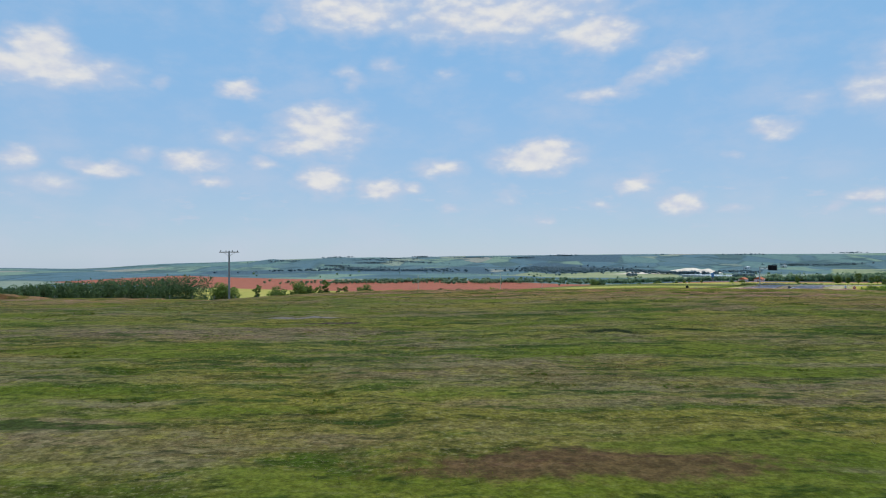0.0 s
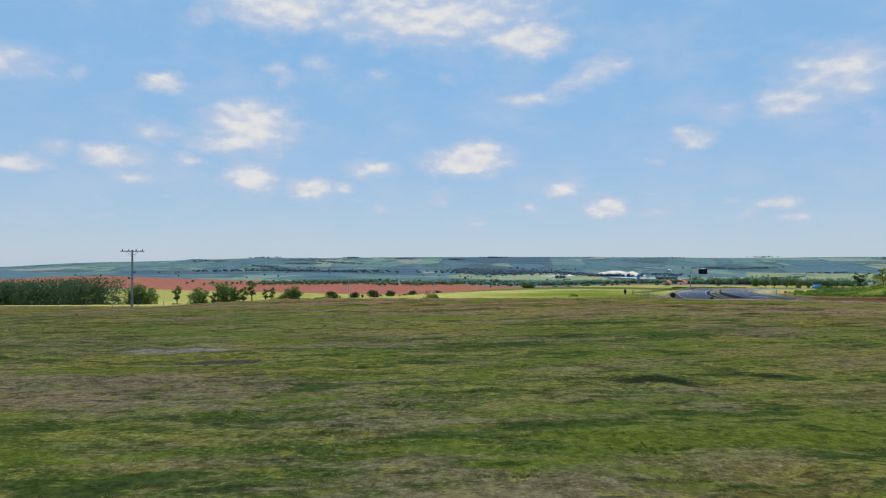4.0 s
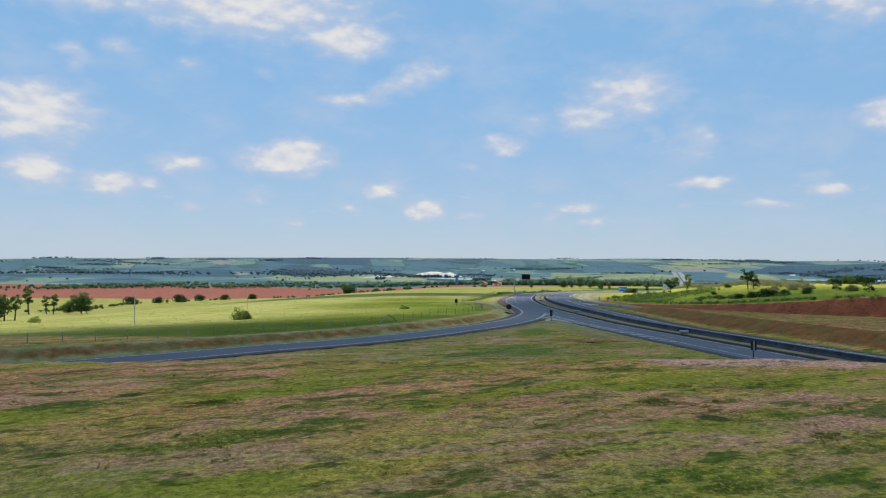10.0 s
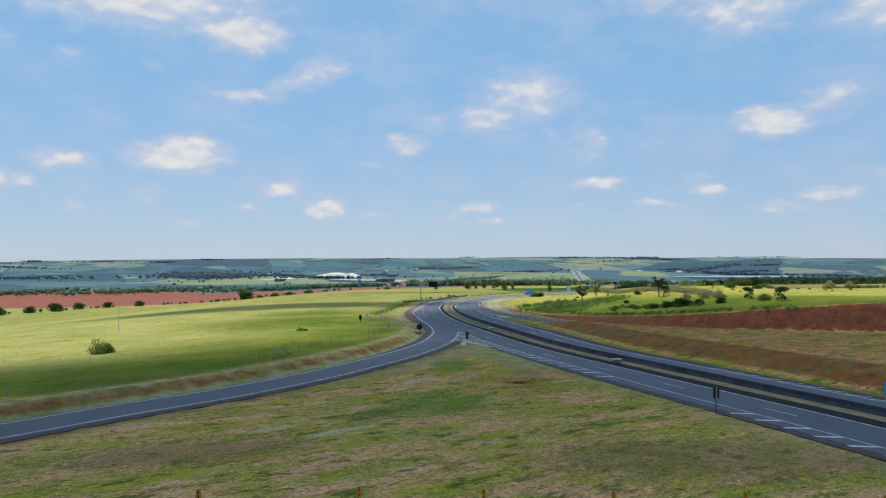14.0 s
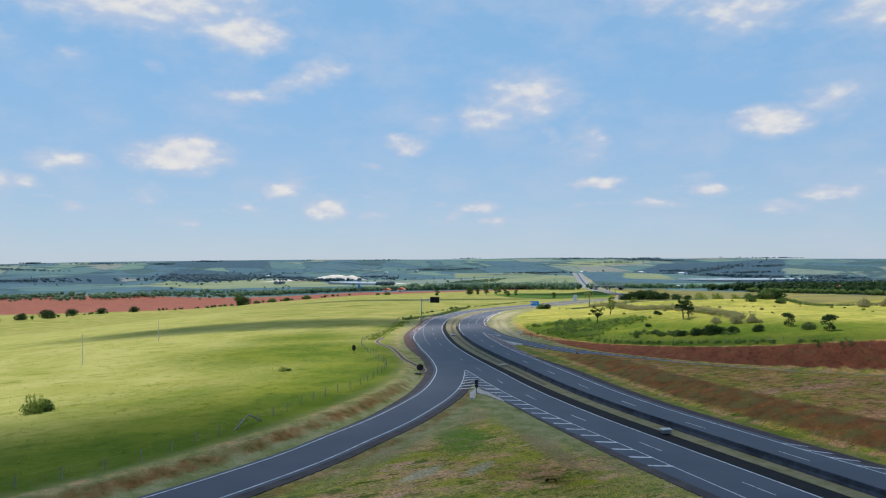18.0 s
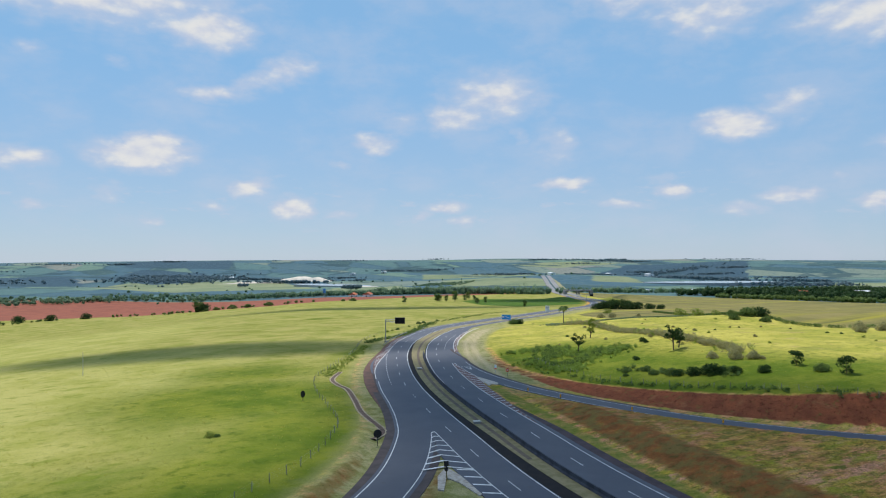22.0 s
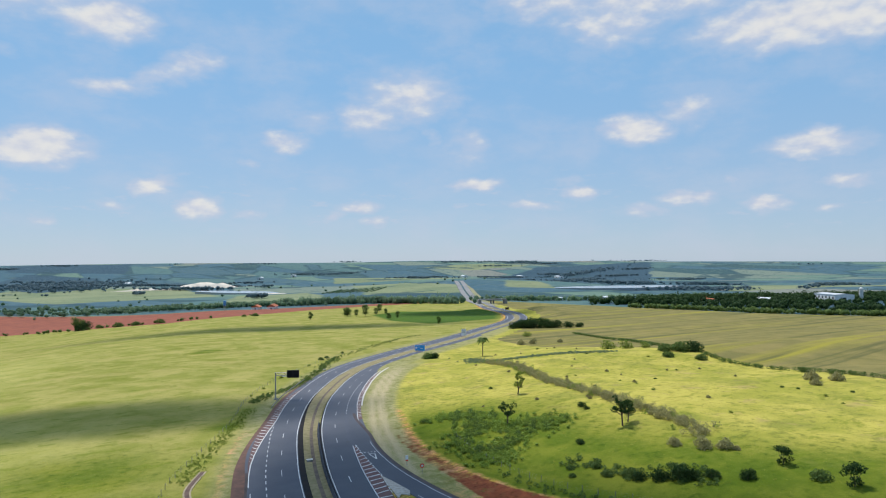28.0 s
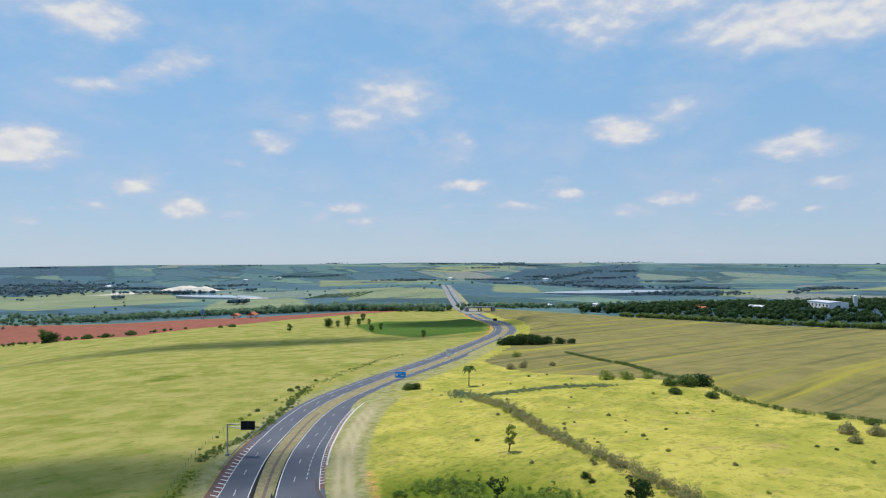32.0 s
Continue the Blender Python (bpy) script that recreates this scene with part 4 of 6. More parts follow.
def ribbon(name, line, u0, u1, lift, mat, parent=None, label="", s0=None, s1=None, z=level, thick=0.0, cols=1):
    """A strip along a line between two offsets (numbers, or functions of the way along)."""
    s, whole = arc(line), line
    _, nr = frame_of(line)
    if s0 is not None:
        e = np.r_[s0, s[(s > s0) & (s < s1)], s1]
        line = np.stack([np.interp(e, s, line[:, j]) for j in range(2)], 1)
        nr = np.stack([np.interp(e, s, nr[:, j]) for j in range(2)], 1)
        s = e
    a = u0(s) if callable(u0) else np.full(len(s), float(u0))
    b = u1(s) if callable(u1) else np.full(len(s), float(u1))
    zz = z(line[:, 0], line[:, 1])
    on_highway = whole is HW
    verts, faces, w = [], [], cols + 1
    for i in range(len(s)):
        for c in range(w):
            o = a[i] + (b[i] - a[i]) * c / cols
            verts.append((line[i, 0] + nr[i, 0] * o, line[i, 1] + nr[i, 1] * o, zz[i] + lift + (lean(o, s[i]) if on_highway else 0.0)))
    for i in range(len(s) - 1):
        for c in range(cols):
            q = i * w + c
            faces.append((q, q + 1, q + w + 1, q + w))
    if thick:
        m = len(verts)
        verts += [(x, y, q - thick) for x, y, q in verts]
        for i in range(len(s) - 1):
            faces.append((i * w + w - 1, m + i * w + w - 1, m + (i + 1) * w + w - 1, (i + 1) * w + w - 1))
            faces.append((i * w, (i + 1) * w, m + (i + 1) * w, m + i * w))
    ob = link_mesh(name, verts, faces, mat, parent, label)
    if mat is ASPHALT:
        at = ob.data.attributes.new("wheel", "FLOAT", "POINT")
        lanes = np.tile(np.linspace(0, 1, w), len(s))
        at.data.foreach_set("value", np.r_[lanes, lanes][:len(ob.data.vertices)].astype(np.float32))
    return ob


def along(line, x, y):
    """The way along a line nearest to a place."""
    _, at = nearest(line, np.array([x]), np.array([y]))
    return float(np.interp(at[0], np.arange(len(line)), arc(line)))


S_GORE, S_GANTRY, S_JOIN = along(HW, 93, 177), along(HW, 165, 320), along(HW, 146, 262)
highway = empty("road", None, "two dark asphalt carriageways with white markings and a grass median", "road", kind="structure")
S_END = float(arc(HW)[-1])
# leaving side: the outer edge swells into the slip lane, joining side likewise
lc_out = lambda s: -(9.9 + 3.4 * (1 - step(352, 406, s)) * step(S_GORE + 12, S_GORE + 30, s))
lc_line = lambda s: -(10.1 - 0.7 * step(195, 222, s))
rc_out = lambda s: np.interp(s, (0, 348, 358, 372, 399, 438, 507, 560), (10.1, 10.1, 13.0, 14.5, 13.1, 12.3, 11.1, 10.1))
ribbon("carriageway", HW, lambda s: lc_out(s) - 2.2, -2.9, 0.0, ASPHALT, highway, thick=0.3, cols=6)
ribbon("carriageway", HW, 2.9, lambda s: rc_out(s) + 1.2, 0.0, ASPHALT, highway, thick=0.3, cols=6)
gutter_edge = lambda s: -1.6 + 1.3 * (1 - step(235, 320, s)) - 1.1 * step(370, 450, s)
ribbon("gutter", HW, -3.0, gutter_edge, -0.012, GUTTER, highway, "dark paved drain strip", thick=0.2)
ribbon("gutter", HW, lambda s: 2.5 + 0.35 * step(370, 450, s), 3.0, -0.012, GUTTER, highway, "dark paved drain strip", thick=0.2)
ribbon("edge_line", HW, -3.25, -3.07, 0.012, PAINT, highway)
ribbon("edge_line", HW, 3.07, 3.25, 0.012, PAINT, highway)
ribbon("edge_line", HW, lambda s: lc_line(s) - 0.09, lambda s: lc_line(s) + 0.09, 0.012, PAINT, highway, s0=0, s1=287)
ribbon("edge_line", HW, lambda s: lc_out(s) - 0.1, lambda s: lc_out(s) + 0.08, 0.012, PAINT, highway, s0=S_GORE + 26, s1=S_END)
ribbon("edge_line", HW, 10.02, 10.2, 0.012, PAINT, highway, s0=0, s1=368)
ribbon("edge_line", HW, lambda s: rc_out(s) - 0.1, lambda s: rc_out(s) + 0.08, 0.012, PAINT, highway, s0=372, s1=S_END)

slip = empty("road", None, "dark asphalt slip road leaving towards the pasture", "road", kind="structure")
SO = arc(RAMP_OUT)
S_NOSE = along(RAMP_OUT, 86.5, 186.5)
ribbon("carriageway", RAMP_OUT, lambda s: np.full(len(s), -3.5), 3.6, 0.006, ASPHALT, slip, thick=0.3, cols=4, s0=0, s1=float(SO[-1]) - 34)
ribbon("edge_line", RAMP_OUT, -2.95, -2.78, 0.018, PAINT, slip, s0=0, s1=S_NOSE + 60)
ribbon("edge_line", RAMP_OUT, 2.85, 3.02, 0.018, PAINT, slip, s0=0, s1=S_NOSE + 4)
ribbon("worn_edge", RAMP_OUT, 3.6, lambda s: 3.65 + 1.2 * step(0, 20, s) * (1 - step(S_NOSE - 12, S_NOSE - 2, s)), 0.0, SHOULDER, slip, thick=0.15, s0=0, s1=S_NOSE - 2)
ribbon("worn_edge", RAMP_OUT, lambda s: -3.55 - 1.5 * step(S_NOSE - 60, S_NOSE - 10, s), -3.5, 0.0, SHOULDER, slip, thick=0.15, s0=S_NOSE - 60, s1=S_NOSE + 100)
loop_road = empty("road", None, "dark asphalt loop road below the mown rise", "road", kind="structure")
ribbon("carriageway", RAMP_LOOP, -3.4, 3.4, 0.0, ASPHALT, loop_road, thick=0.3, cols=4, z=loop_level)
ribbon("edge_line", RAMP_LOOP, -2.95, -2.75, 0.012, PAINT, loop_road, z=loop_level)
ribbon("edge_line", RAMP_LOOP, 2.75, 2.95, 0.012, PAINT, loop_road, z=loop_level)
joining = empty("road", None, "dark asphalt slip road joining below a red earth bank", "road", kind="structure")
SI_END = float(arc(RAMP_IN)[-1])
ribbon("carriageway", RAMP_IN, lambda s: -4.0 - 0.6 * step(150, 175, s), lambda s: 1.0 - 3.4 * step(SI_END - 30, SI_END, s), 0.006, ASPHALT, joining, thick=0.3, cols=4)
ribbon("worn_edge", RAMP_IN, lambda s: 1.0 - 3.4 * step(SI_END - 30, SI_END, s), lambda s: 1.9 - 3.4 * step(SI_END - 30, SI_END, s), 0.0, SHOULDER, joining, thick=0.2, s0=SI_END - 120, s1=SI_END)
ribbon("edge_line", RAMP_IN, -3.75, -3.6, 0.018, PAINT, joining, s0=0, s1=166)
ribbon("edge_line", RAMP_IN, 0.4, 0.55, 0.018, PAINT, joining, s0=0, s1=208)


def dashes(line, off, s0, s1, period, length, parent, width=0.14, lift=0.014):
    s = s0
    while s < s1:
        ribbon("lane_dash", line, off - width / 2, off + width / 2, lift, PAINT, parent, s0=s, s1=s + length)
        s += period


dashes(HW, -6.65, 3.0, S_GANTRY + 200, 16.4, 4.2, highway)
dashes(HW, 6.65, 11.2, S_GANTRY + 200, 16.4, 4.2, highway)
dashes(HW, -9.9, 303, 392, 4.0, 1.8, highway, 0.2)
ribbon("edge_line", HW, -9.98, -9.8, 0.013, PAINT, highway, s0=287, s1=302)
dashes(HW, 9.7, 374, 470, 4.0, 1.8, highway, 0.2)


# ---------- painted islands, noses and the median ----------
def on(line, s, off):
    a = arc(line)
    _, nr = frame_of(line)
    x, y = np.interp(s, a, line[:, 0]), np.interp(s, a, line[:, 1])
    nx, ny = np.interp(s, a, nr[:, 0]), np.interp(s, a, nr[:, 1])
    return float(x + nx * off), float(y + ny * off)


def slab(name, pts, lift, mat, parent, thick=0.0, label=""):
    """A flat patch that follows the road surface."""
    q = np.array(pts, float)
    off, at = nearest(HW, q[:, 0], q[:, 1])
    k = np.arange(len(HW))
    z = level(np.interp(at, k, HW[:, 0]), np.interp(at, k, HW[:, 1])) + lift + lean(off, np.interp(at, k, arc(HW)))
    top = [(x, y, float(h)) for (x, y), h in zip(pts, z)]
    n = len(top)
    if not thick:
        return link_mesh(name, top, [range(n)], mat, parent, label)
    low = [(x, y, z - thick) for x, y, z in top]
    return link_mesh(name, top + low, [range(n)] + [(i, n + i, n + (i + 1) % n, (i + 1) % n) for i in range(n)], mat, parent, label)


def stripe(line, s0, u0, s1, u1, width, mat, parent, lift=0.016, name="hatch_stripe"):
    slab(name, [on(line, s0, u0), on(line, s0 + width, u0), on(line, s1 + width, u1), on(line, s1, u1)][::-1], lift, mat, parent)


NOSE = worn("cracked_concrete", (0.46, 0.42, 0.37), (0.24, 0.20, 0.17), 1.6, 0.9)
# stripes beside the lanes before the nose, slanting back
for s in [*np.arange(141.8, 186.0, 3.33), *np.arange(210.4, 259.0, 3.45)]:
    edge = float(lc_line(np.array([s]))[0])
    stripe(HW, s, edge - 0.1, s + 0.9, edge - 2.35, 0.5, PAINT, highway)
# chevrons inside the nose
for k in range(9):
    s = 259 + 3.3 * k
    x0, y0 = on(HW, s, -9.4)
    so = along(RAMP_OUT, *on(HW, s, -13.5))
    x1, y1 = on(RAMP_OUT, so, 3.0)
    gap = math.hypot(x1 - x0, y1 - y0)
    if gap < 0.8:
        break
    mx, my = (x0 + x1) / 2, (y0 + y1) / 2
    tx, ty = np.array(on(HW, s + 1.6, -9.4)) - np.array((x0, y0))
    ax, ay = mx + tx * min(1.0, gap / 5), my + ty * min(1.0, gap / 5)
    fx, fy = tx / 1.6 * 0.55, ty / 1.6 * 0.55
    slab("chevron_stripe", [(x0, y0), (ax, ay), (ax + fx, ay + fy), (x0 + fx, y0 + fy)], 0.05, PAINT, highway)
    slab("chevron_stripe", [(ax, ay), (x1, y1), (x1 + fx, y1 + fy), (ax + fx, ay + fy)], 0.055, PAINT, highway)
# red-and-white island of the joining slip road
isl_out = lambda s: np.interp(s, (284, 300, 326, 343, 372), (10.4, 11.6, 12.9, 13.2, 10.3))
ribbon("red_island", HW, 10.25, isl_out, 0.009, REDPAINT, highway, "faded red painted island", s0=284, s1=372)
for q in np.arange(330.0, 369.0, 2.3):
    ribbon("island_dash", HW, lambda s: isl_out(s) + 0.02, lambda s: isl_out(s) + 0.24, 0.02, PAINT, highway, s0=q, s1=q + 1.4)
# give-way line and triangle painted on the joining slip road
for k in range(5):
    slab("give_way_dash", [on(HW, 360.7, 11.2 + 0.8 * k), on(HW, 360.7, 11.65 + 0.8 * k), on(HW, 361.1, 11.65 + 0.8 * k), on(HW, 361.1, 11.2 + 0.8 * k)], 0.03, PAINT, joining)
for (s0, u0), (s1, u1) in (((359.6, 13.0), (359.2, 14.4)), ((359.2, 14.4), (354.6, 14.2)), ((354.6, 14.2), (359.6, 13.0))):
    a, b = np.array(on(HW, s0, u0)), np.array(on(HW, s1, u1))
    side = np.array((-(b - a)[1], (b - a)[0])) / np.linalg.norm(b - a) * 0.13
    slab("give_way_side", [tuple(a - side), tuple(b - side), tuple(b + side), tuple(a + side)], 0.03, PAINT, joining)
for s in np.arange(287.0, 366.0, 2.7):
    stripe(HW, s, 10.3, s + (0.6 if s < 330 else 1.4), float(isl_out(s)) - 0.1, 0.42, PAINT, highway, 0.018)
REDDUST = worn("red_dusty_edge", (0.155, 0.084, 0.064), (0.085, 0.055, 0.046), 0.4, 0.95)
ribbon("worn_edge", HW, lambda s: lc_out(s) - 2.3 - 0.9 * step(300, 340, s) * (1 - step(440, 480, s)), lambda s: lc_out(s) - 0.7 - 1.5 * step(345, 375, s), 0.014, REDDUST, highway, "red dusty edge of the shoulder", s0=292, s1=480, thick=0.15)
# hatched shoulder beside the overhead sign, and on the far side of the bend
ribbon("red_shoulder", HW, lambda q: lc_out(q) - np.interp(q, (350, 385, 430, 456), (0.2, 2.2, 2.0, 0.2)), lambda q: lc_out(q) - 0.12, 0.008, REDPAINT, highway, "faded red hatched shoulder", s0=350, s1=456)
ribbon("red_shoulder", HW, lambda q: rc_out(q) + 0.1, lambda q: rc_out(q) + 1.2, 0.008, REDPAINT, highway, "faded red hatched shoulder", s0=398, s1=530)
for s in np.arange(356.0, 450.0, 2.9):
    edge, w = float(lc_out(np.array([s]))[0]), float(np.interp(s, (356, 385, 430, 452), (0.3, 2.0, 1.8, 0.3)))
    stripe(HW, s, edge - 0.15, s + 1.2, edge - w, 0.5, PAINT, highway)
for s in np.arange(402.0, 530.0, 2.5):
    edge = float(rc_out(s))
    stripe(HW, s, edge + 0.1, s + 0.3, edge + 1.15, 0.42, PAINT, highway)
ribbon("pale_kerb", HW, lambda q: rc_out(q) + 1.25, lambda q: rc_out(q) + 1.75, 0.06, PALECONCRETE, highway, "pale concrete kerb strip", s0=418, s1=520, thick=0.2)
for s in np.arange(114.5, 216.0, 3.35):
    stripe(HW, s, 10.15, s - 2.3, 12.0, 0.45, PAINT, highway)
slab("concrete_nose", [on(HW, 261, -12.9), on(HW, 257, -12.1), on(HW, 249, -12.0), on(HW, 248.5, -12.5), on(HW, 254, -13.2), on(HW, 256.2, -14.2)], 0.05, NOSE, highway, 0.3, "pale cracked concrete nose")
slab("concrete_nose", [on(HW, 261.2, -13.0), on(HW, 256.2, -14.4), on(HW, 254, -15.2), on(HW, 251.5, -16.2), on(HW, 252.2, -16.8), on(HW, 257.2, -15.3)], 0.05, NOSE, highway, 0.3, "pale cracked concrete nose")
slab("concrete_nose", [on(HW, 342, 13.0), on(HW, 336, 15.0), on(HW, 330, 16.6), on(HW, 327.4, 15.9), on(HW, 328.6, 14.6), on(HW, 326.6, 13.5)], 0.05, NOSE, joining, 0.3, "pale concrete nose")
ribbon("worn_edge", HW, lambda s: -12.05 - 1.5 * (1 - step(205, 256, s)), -12.0, -0.004, SHOULDER, highway, thick=0.15, s0=20, s1=256)
ribbon("worn_edge", HW, 11.2, lambda s: 11.3 + 1.9 * (1 - step(270, 318, s)), -0.004, DUSKY, highway, thick=0.15, s0=20, s1=318)

MEDIAN = worn("median_grass", (0.290, 0.240, 0.135), (0.165, 0.150, 0.062), 0.7, 0.95, fine=5.0, relief=0.6)
DIRT = worn("median_dirt", (0.145, 0.110, 0.085), (0.085, 0.065, 0.055), 0.6, 0.95)
ribbon("median_grass", HW, gutter_edge, lambda s: 2.0 + 0.8 * step(380, 450, s), 0.03, MEDIAN, highway, "dry grass strip of the median", thick=0.3, cols=3)
ribbon("dirt_track", HW, 0.0, 0.8, 0.045, DIRT, highway, "bare dirt strip", s0=S_GORE - 10, s1=S_GANTRY + 60)
WALL = worn("stained_concrete", (0.062, 0.068, 0.088), (0.024, 0.026, 0.034), 0.5, 0.95, fine=6.0)


def barrier(s0, s1, u):
    """Concrete median barrier in cast lengths with sloped faces."""
    run = empty("barrier", None, "dark weathered concrete median barrier", "barrier", kind="structure")
    s = s0
    prof = ((-0.30, 0.0), (-0.28, 0.12), (-0.12, 0.38), (-0.09, 0.86), (0.09, 0.86), (0.12, 0.38), (0.28, 0.12), (0.30, 0.0))
    while s < s1:
        e = [s, s + 2.0, s + 3.98]
        verts, faces = [], []
        for q in e:
            for o, h in prof:
                x, y = on(HW, q, u + o)
                verts.append((x, y, float(level(*on(HW, q, 0.0)) + lean(u, q)) + h))
        for i in range(2):
            for j in range(7):
                a = i * 8 + j
                faces.append((a, a + 8, a + 9, a + 1))
        faces += [tuple(range(8)), tuple(range(23, 15, -1))]
        link_mesh("barrier_length", verts, faces, WALL, run)
        s += 4.0


barrier(30.0, S_GORE + 120, 2.25)
for x, y in ((84.9, 128.3), (101.7, 189.8), (127.0, 255.1), (203, 384)):
    e = empty("drain_box", pose(x, y, float(level(x, y)), 0, 0, -20), "small pale concrete drain box in the median", "drain box", "median drains")
    part("cover", box(bmesh.new(), 0, 0, 0.42, 1.4, 0.9, 0.14, 0, 0.03), PALECONCRETE, e)
    part("wall", box(bmesh.new(), 0, 0, 0.16, 1.2, 0.8, 0.42, 0, 0.02), CONCRETE, e)

# drain channel curling down the verge
CHANNEL = spline([(79.5, 188.5), (84.4, 194), (86.2, 203.5), (88.3, 211.7), (92, 222.4), (96.2, 236), (96.8, 243), (99, 252), (106, 263)], 1.0)
CHANNELM = worn("brown_channel", (0.130, 0.085, 0.070), (0.060, 0.042, 0.036), 0.7, 0.95)
drain = empty("drain", None, "brown concrete drain channel curling through the verge", "drain", kind="structure")


def land_level(x, y):
    return ground(x, y)[0]


ribbon("channel", CHANNEL, -0.42, 0.42, 0.10, CHANNELM, drain, z=land_level, thick=0.2, cols=2)
for side in (-1, 1):
    ribbon("channel_edge", CHANNEL, *sorted((0.42 * side, 0.75 * side)), 0.12, worn("pale_dust", (0.34, 0.28, 0.19), (0.20, 0.17, 0.10), 0.6), drain, z=land_level, thick=0.25)


# ---------- signs ----------
def post(bm, h, r=0.05):
    return rod(bm, (0, 0, -0.4), (0, 0, h), r)


def disc(bm, z, rx, rz, y=0.0, thick=0.03, n=28):
    m = pose(0, y, z, 90, 0, 0) @ Matrix.Diagonal((rx, rz, 1, 1))
    bmesh.ops.create_cone(bm, cap_ends=True, segments=n, radius1=1, radius2=1, depth=thick, matrix=m)
    return bm


def sign(name, x, y, turn, label, h, boards, z=None, r=0.05, category="road sign", group=""):
    e = empty(name, pose(x, y, height(x, y) if z is None else z, 0, 0, turn), label, category, group)
    part("post", post(bmesh.new(), h, r), BLACK if boards[0][-1] is BLACK else STEEL, e)
    for k, (kind, cz, sx, sz, mat) in enumerate(boards):
        bm = bmesh.new()
        part("board", disc(bm, cz, sx / 2, sz / 2, -0.06 - 0.04 * k) if kind == "round" else box(bm, 0, -0.06 - 0.04 * k, cz, sx, 0.04, sz, 0, 0.015), mat, e)
        part("bracket", box(bmesh.new(), 0, -0.02, cz, sx * 0.6, 0.05, 0.06), STEEL, e)
    return e


sign("nose_sign", *on(HW, 256.8, -14.2), -20, "dark back of an exit sign on the concrete nose", 2.2, (("box", 1.95, 0.62, 0.75, BLACK), ("round", 1.25, 0.6, 0.66, BLACK)))
sign("round_sign", 79.2, 185.6, -20, "dark back of a round sign on a post in the verge", 2.4, (("round", 2.0, 1.35, 1.35, BLACK),))
sign("field_sign", 82.3, 228.4, -20, "dark back of an oval sign behind the fence", 1.6, (("round", 1.5, 0.95, 1.5, BLACK),))
sign("lane_sign", 66.6, 94.9, -10, "dark back of a board sign beside the hatching", 2.6, (("box", 2.05, 0.78, 1.15, BLACK), ("box", 2.05, 0.2, 1.2, STEEL)))
sign("kilometre_sign", 88.0, 89.7, -12, "small blue kilometre board on a post by the bank", 2.6, (("box", 2.1, 0.55, 1.25, BLUE), ("box", 2.1, 0.3, 0.16, WHITE)), r=0.06)
sign("yield_sign", 140.6, 231.6, -25, "red and white warning board on a post", 2.1, (("round", 1.7, 0.9, 0.9, REDSIGN), ("round", 1.7, 0.45, 0.45, WHITE)))
sign("yield_sign", 141.6, 238.4, -25, "white warning board with a red rim on a post", 2.3, (("box", 1.8, 0.6, 0.9, WHITE), ("box", 1.2, 0.6, 0.25, REDSIGN)))


def chevron_post(x, y, turn, z=None):
    e = empty("chevron_post", pose(x, y, height(x, y) if z is None else z, 0, 0, turn), "yellow and black curve marker on a post", "curve marker", "curve markers")
    part("post", post(bmesh.new(), 1.1, 0.05), BLACK, e)
    part("board", box(bmesh.new(), 0, -0.06, 0.78, 0.32, 0.03, 0.62, 0, 0.01), YELLOW, e)
    for k in range(2):
        bm = bmesh.new()
        v = [bm.verts.new((px, -0.08, 0.64 + 0.28 * k + pz)) for px, pz in ((-0.10, 0.09), (0.0, 0), (-0.10, -0.09), (-0.04, -0.09), (0.08, 0), (-0.04, 0.09))]
        bm.faces.new(v)
        part("arrow", bm, BLACK, e)
    return e


for k, (x, y) in enumerate(((15.6, 91.5), (24.3, 87.1), (30.8, 83.0), (37.4, 78.8), (43.9, 74.6), (50.2, 70.0), (56.0, 65.0))):
    chevron_post(x, y, 10 - 5 * k)
for x, y in ((130.1, 210.0), (130.8, 199.6), (133.5, 181.5), (138.6, 164.5)):
    chevron_post(x, y, -30)


def gantry(x, y, turn):
    e = empty("overhead_sign", pose(x, y, height(x, y), 0, 0, turn), "grey steel cantilever carrying a black message board", "overhead sign")
    part("pole", rod(bmesh.new(), (0, 0, -0.5), (0, 0, 8.9), 0.24, 0.2, 14), STEEL, e)
    part("base", box(bmesh.new(), 0, 0, 0.15, 1.2, 1.2, 0.5, 0, 0.05), CONCRETE, e)
    for z in (8.0, 8.8):
        part("arm", rod(bmesh.new(), (0, 0, z), (7.6, 0, z), 0.12), STEEL, e)
    for k in range(7):
        part("brace", rod(bmesh.new(), (k * 1.05 + 0.2, 0, 8.0 + 0.8 * (k % 2)), (k * 1.05 + 1.25, 0, 8.8 - 0.8 * (k % 2)), 0.05, n=6), STEEL, e)
    b = part("board", box(bmesh.new(), 5.9, -0.45, 8.5, 4.0, 0.55, 2.5, 0, 0.04), BLACK, e, "black message board housing")
    part("walkway", box(bmesh.new(), 5.0, 0.35, 7.55, 5.6, 0.7, 0.06), STEEL, e)
    for k in range(2):
        part("door_panel", box(bmesh.new(), 5.0 + 1.8 * k, -0.74, 8.5, 1.6, 0.03, 2.1, 0, 0.01), GUTTER, b)
    return e


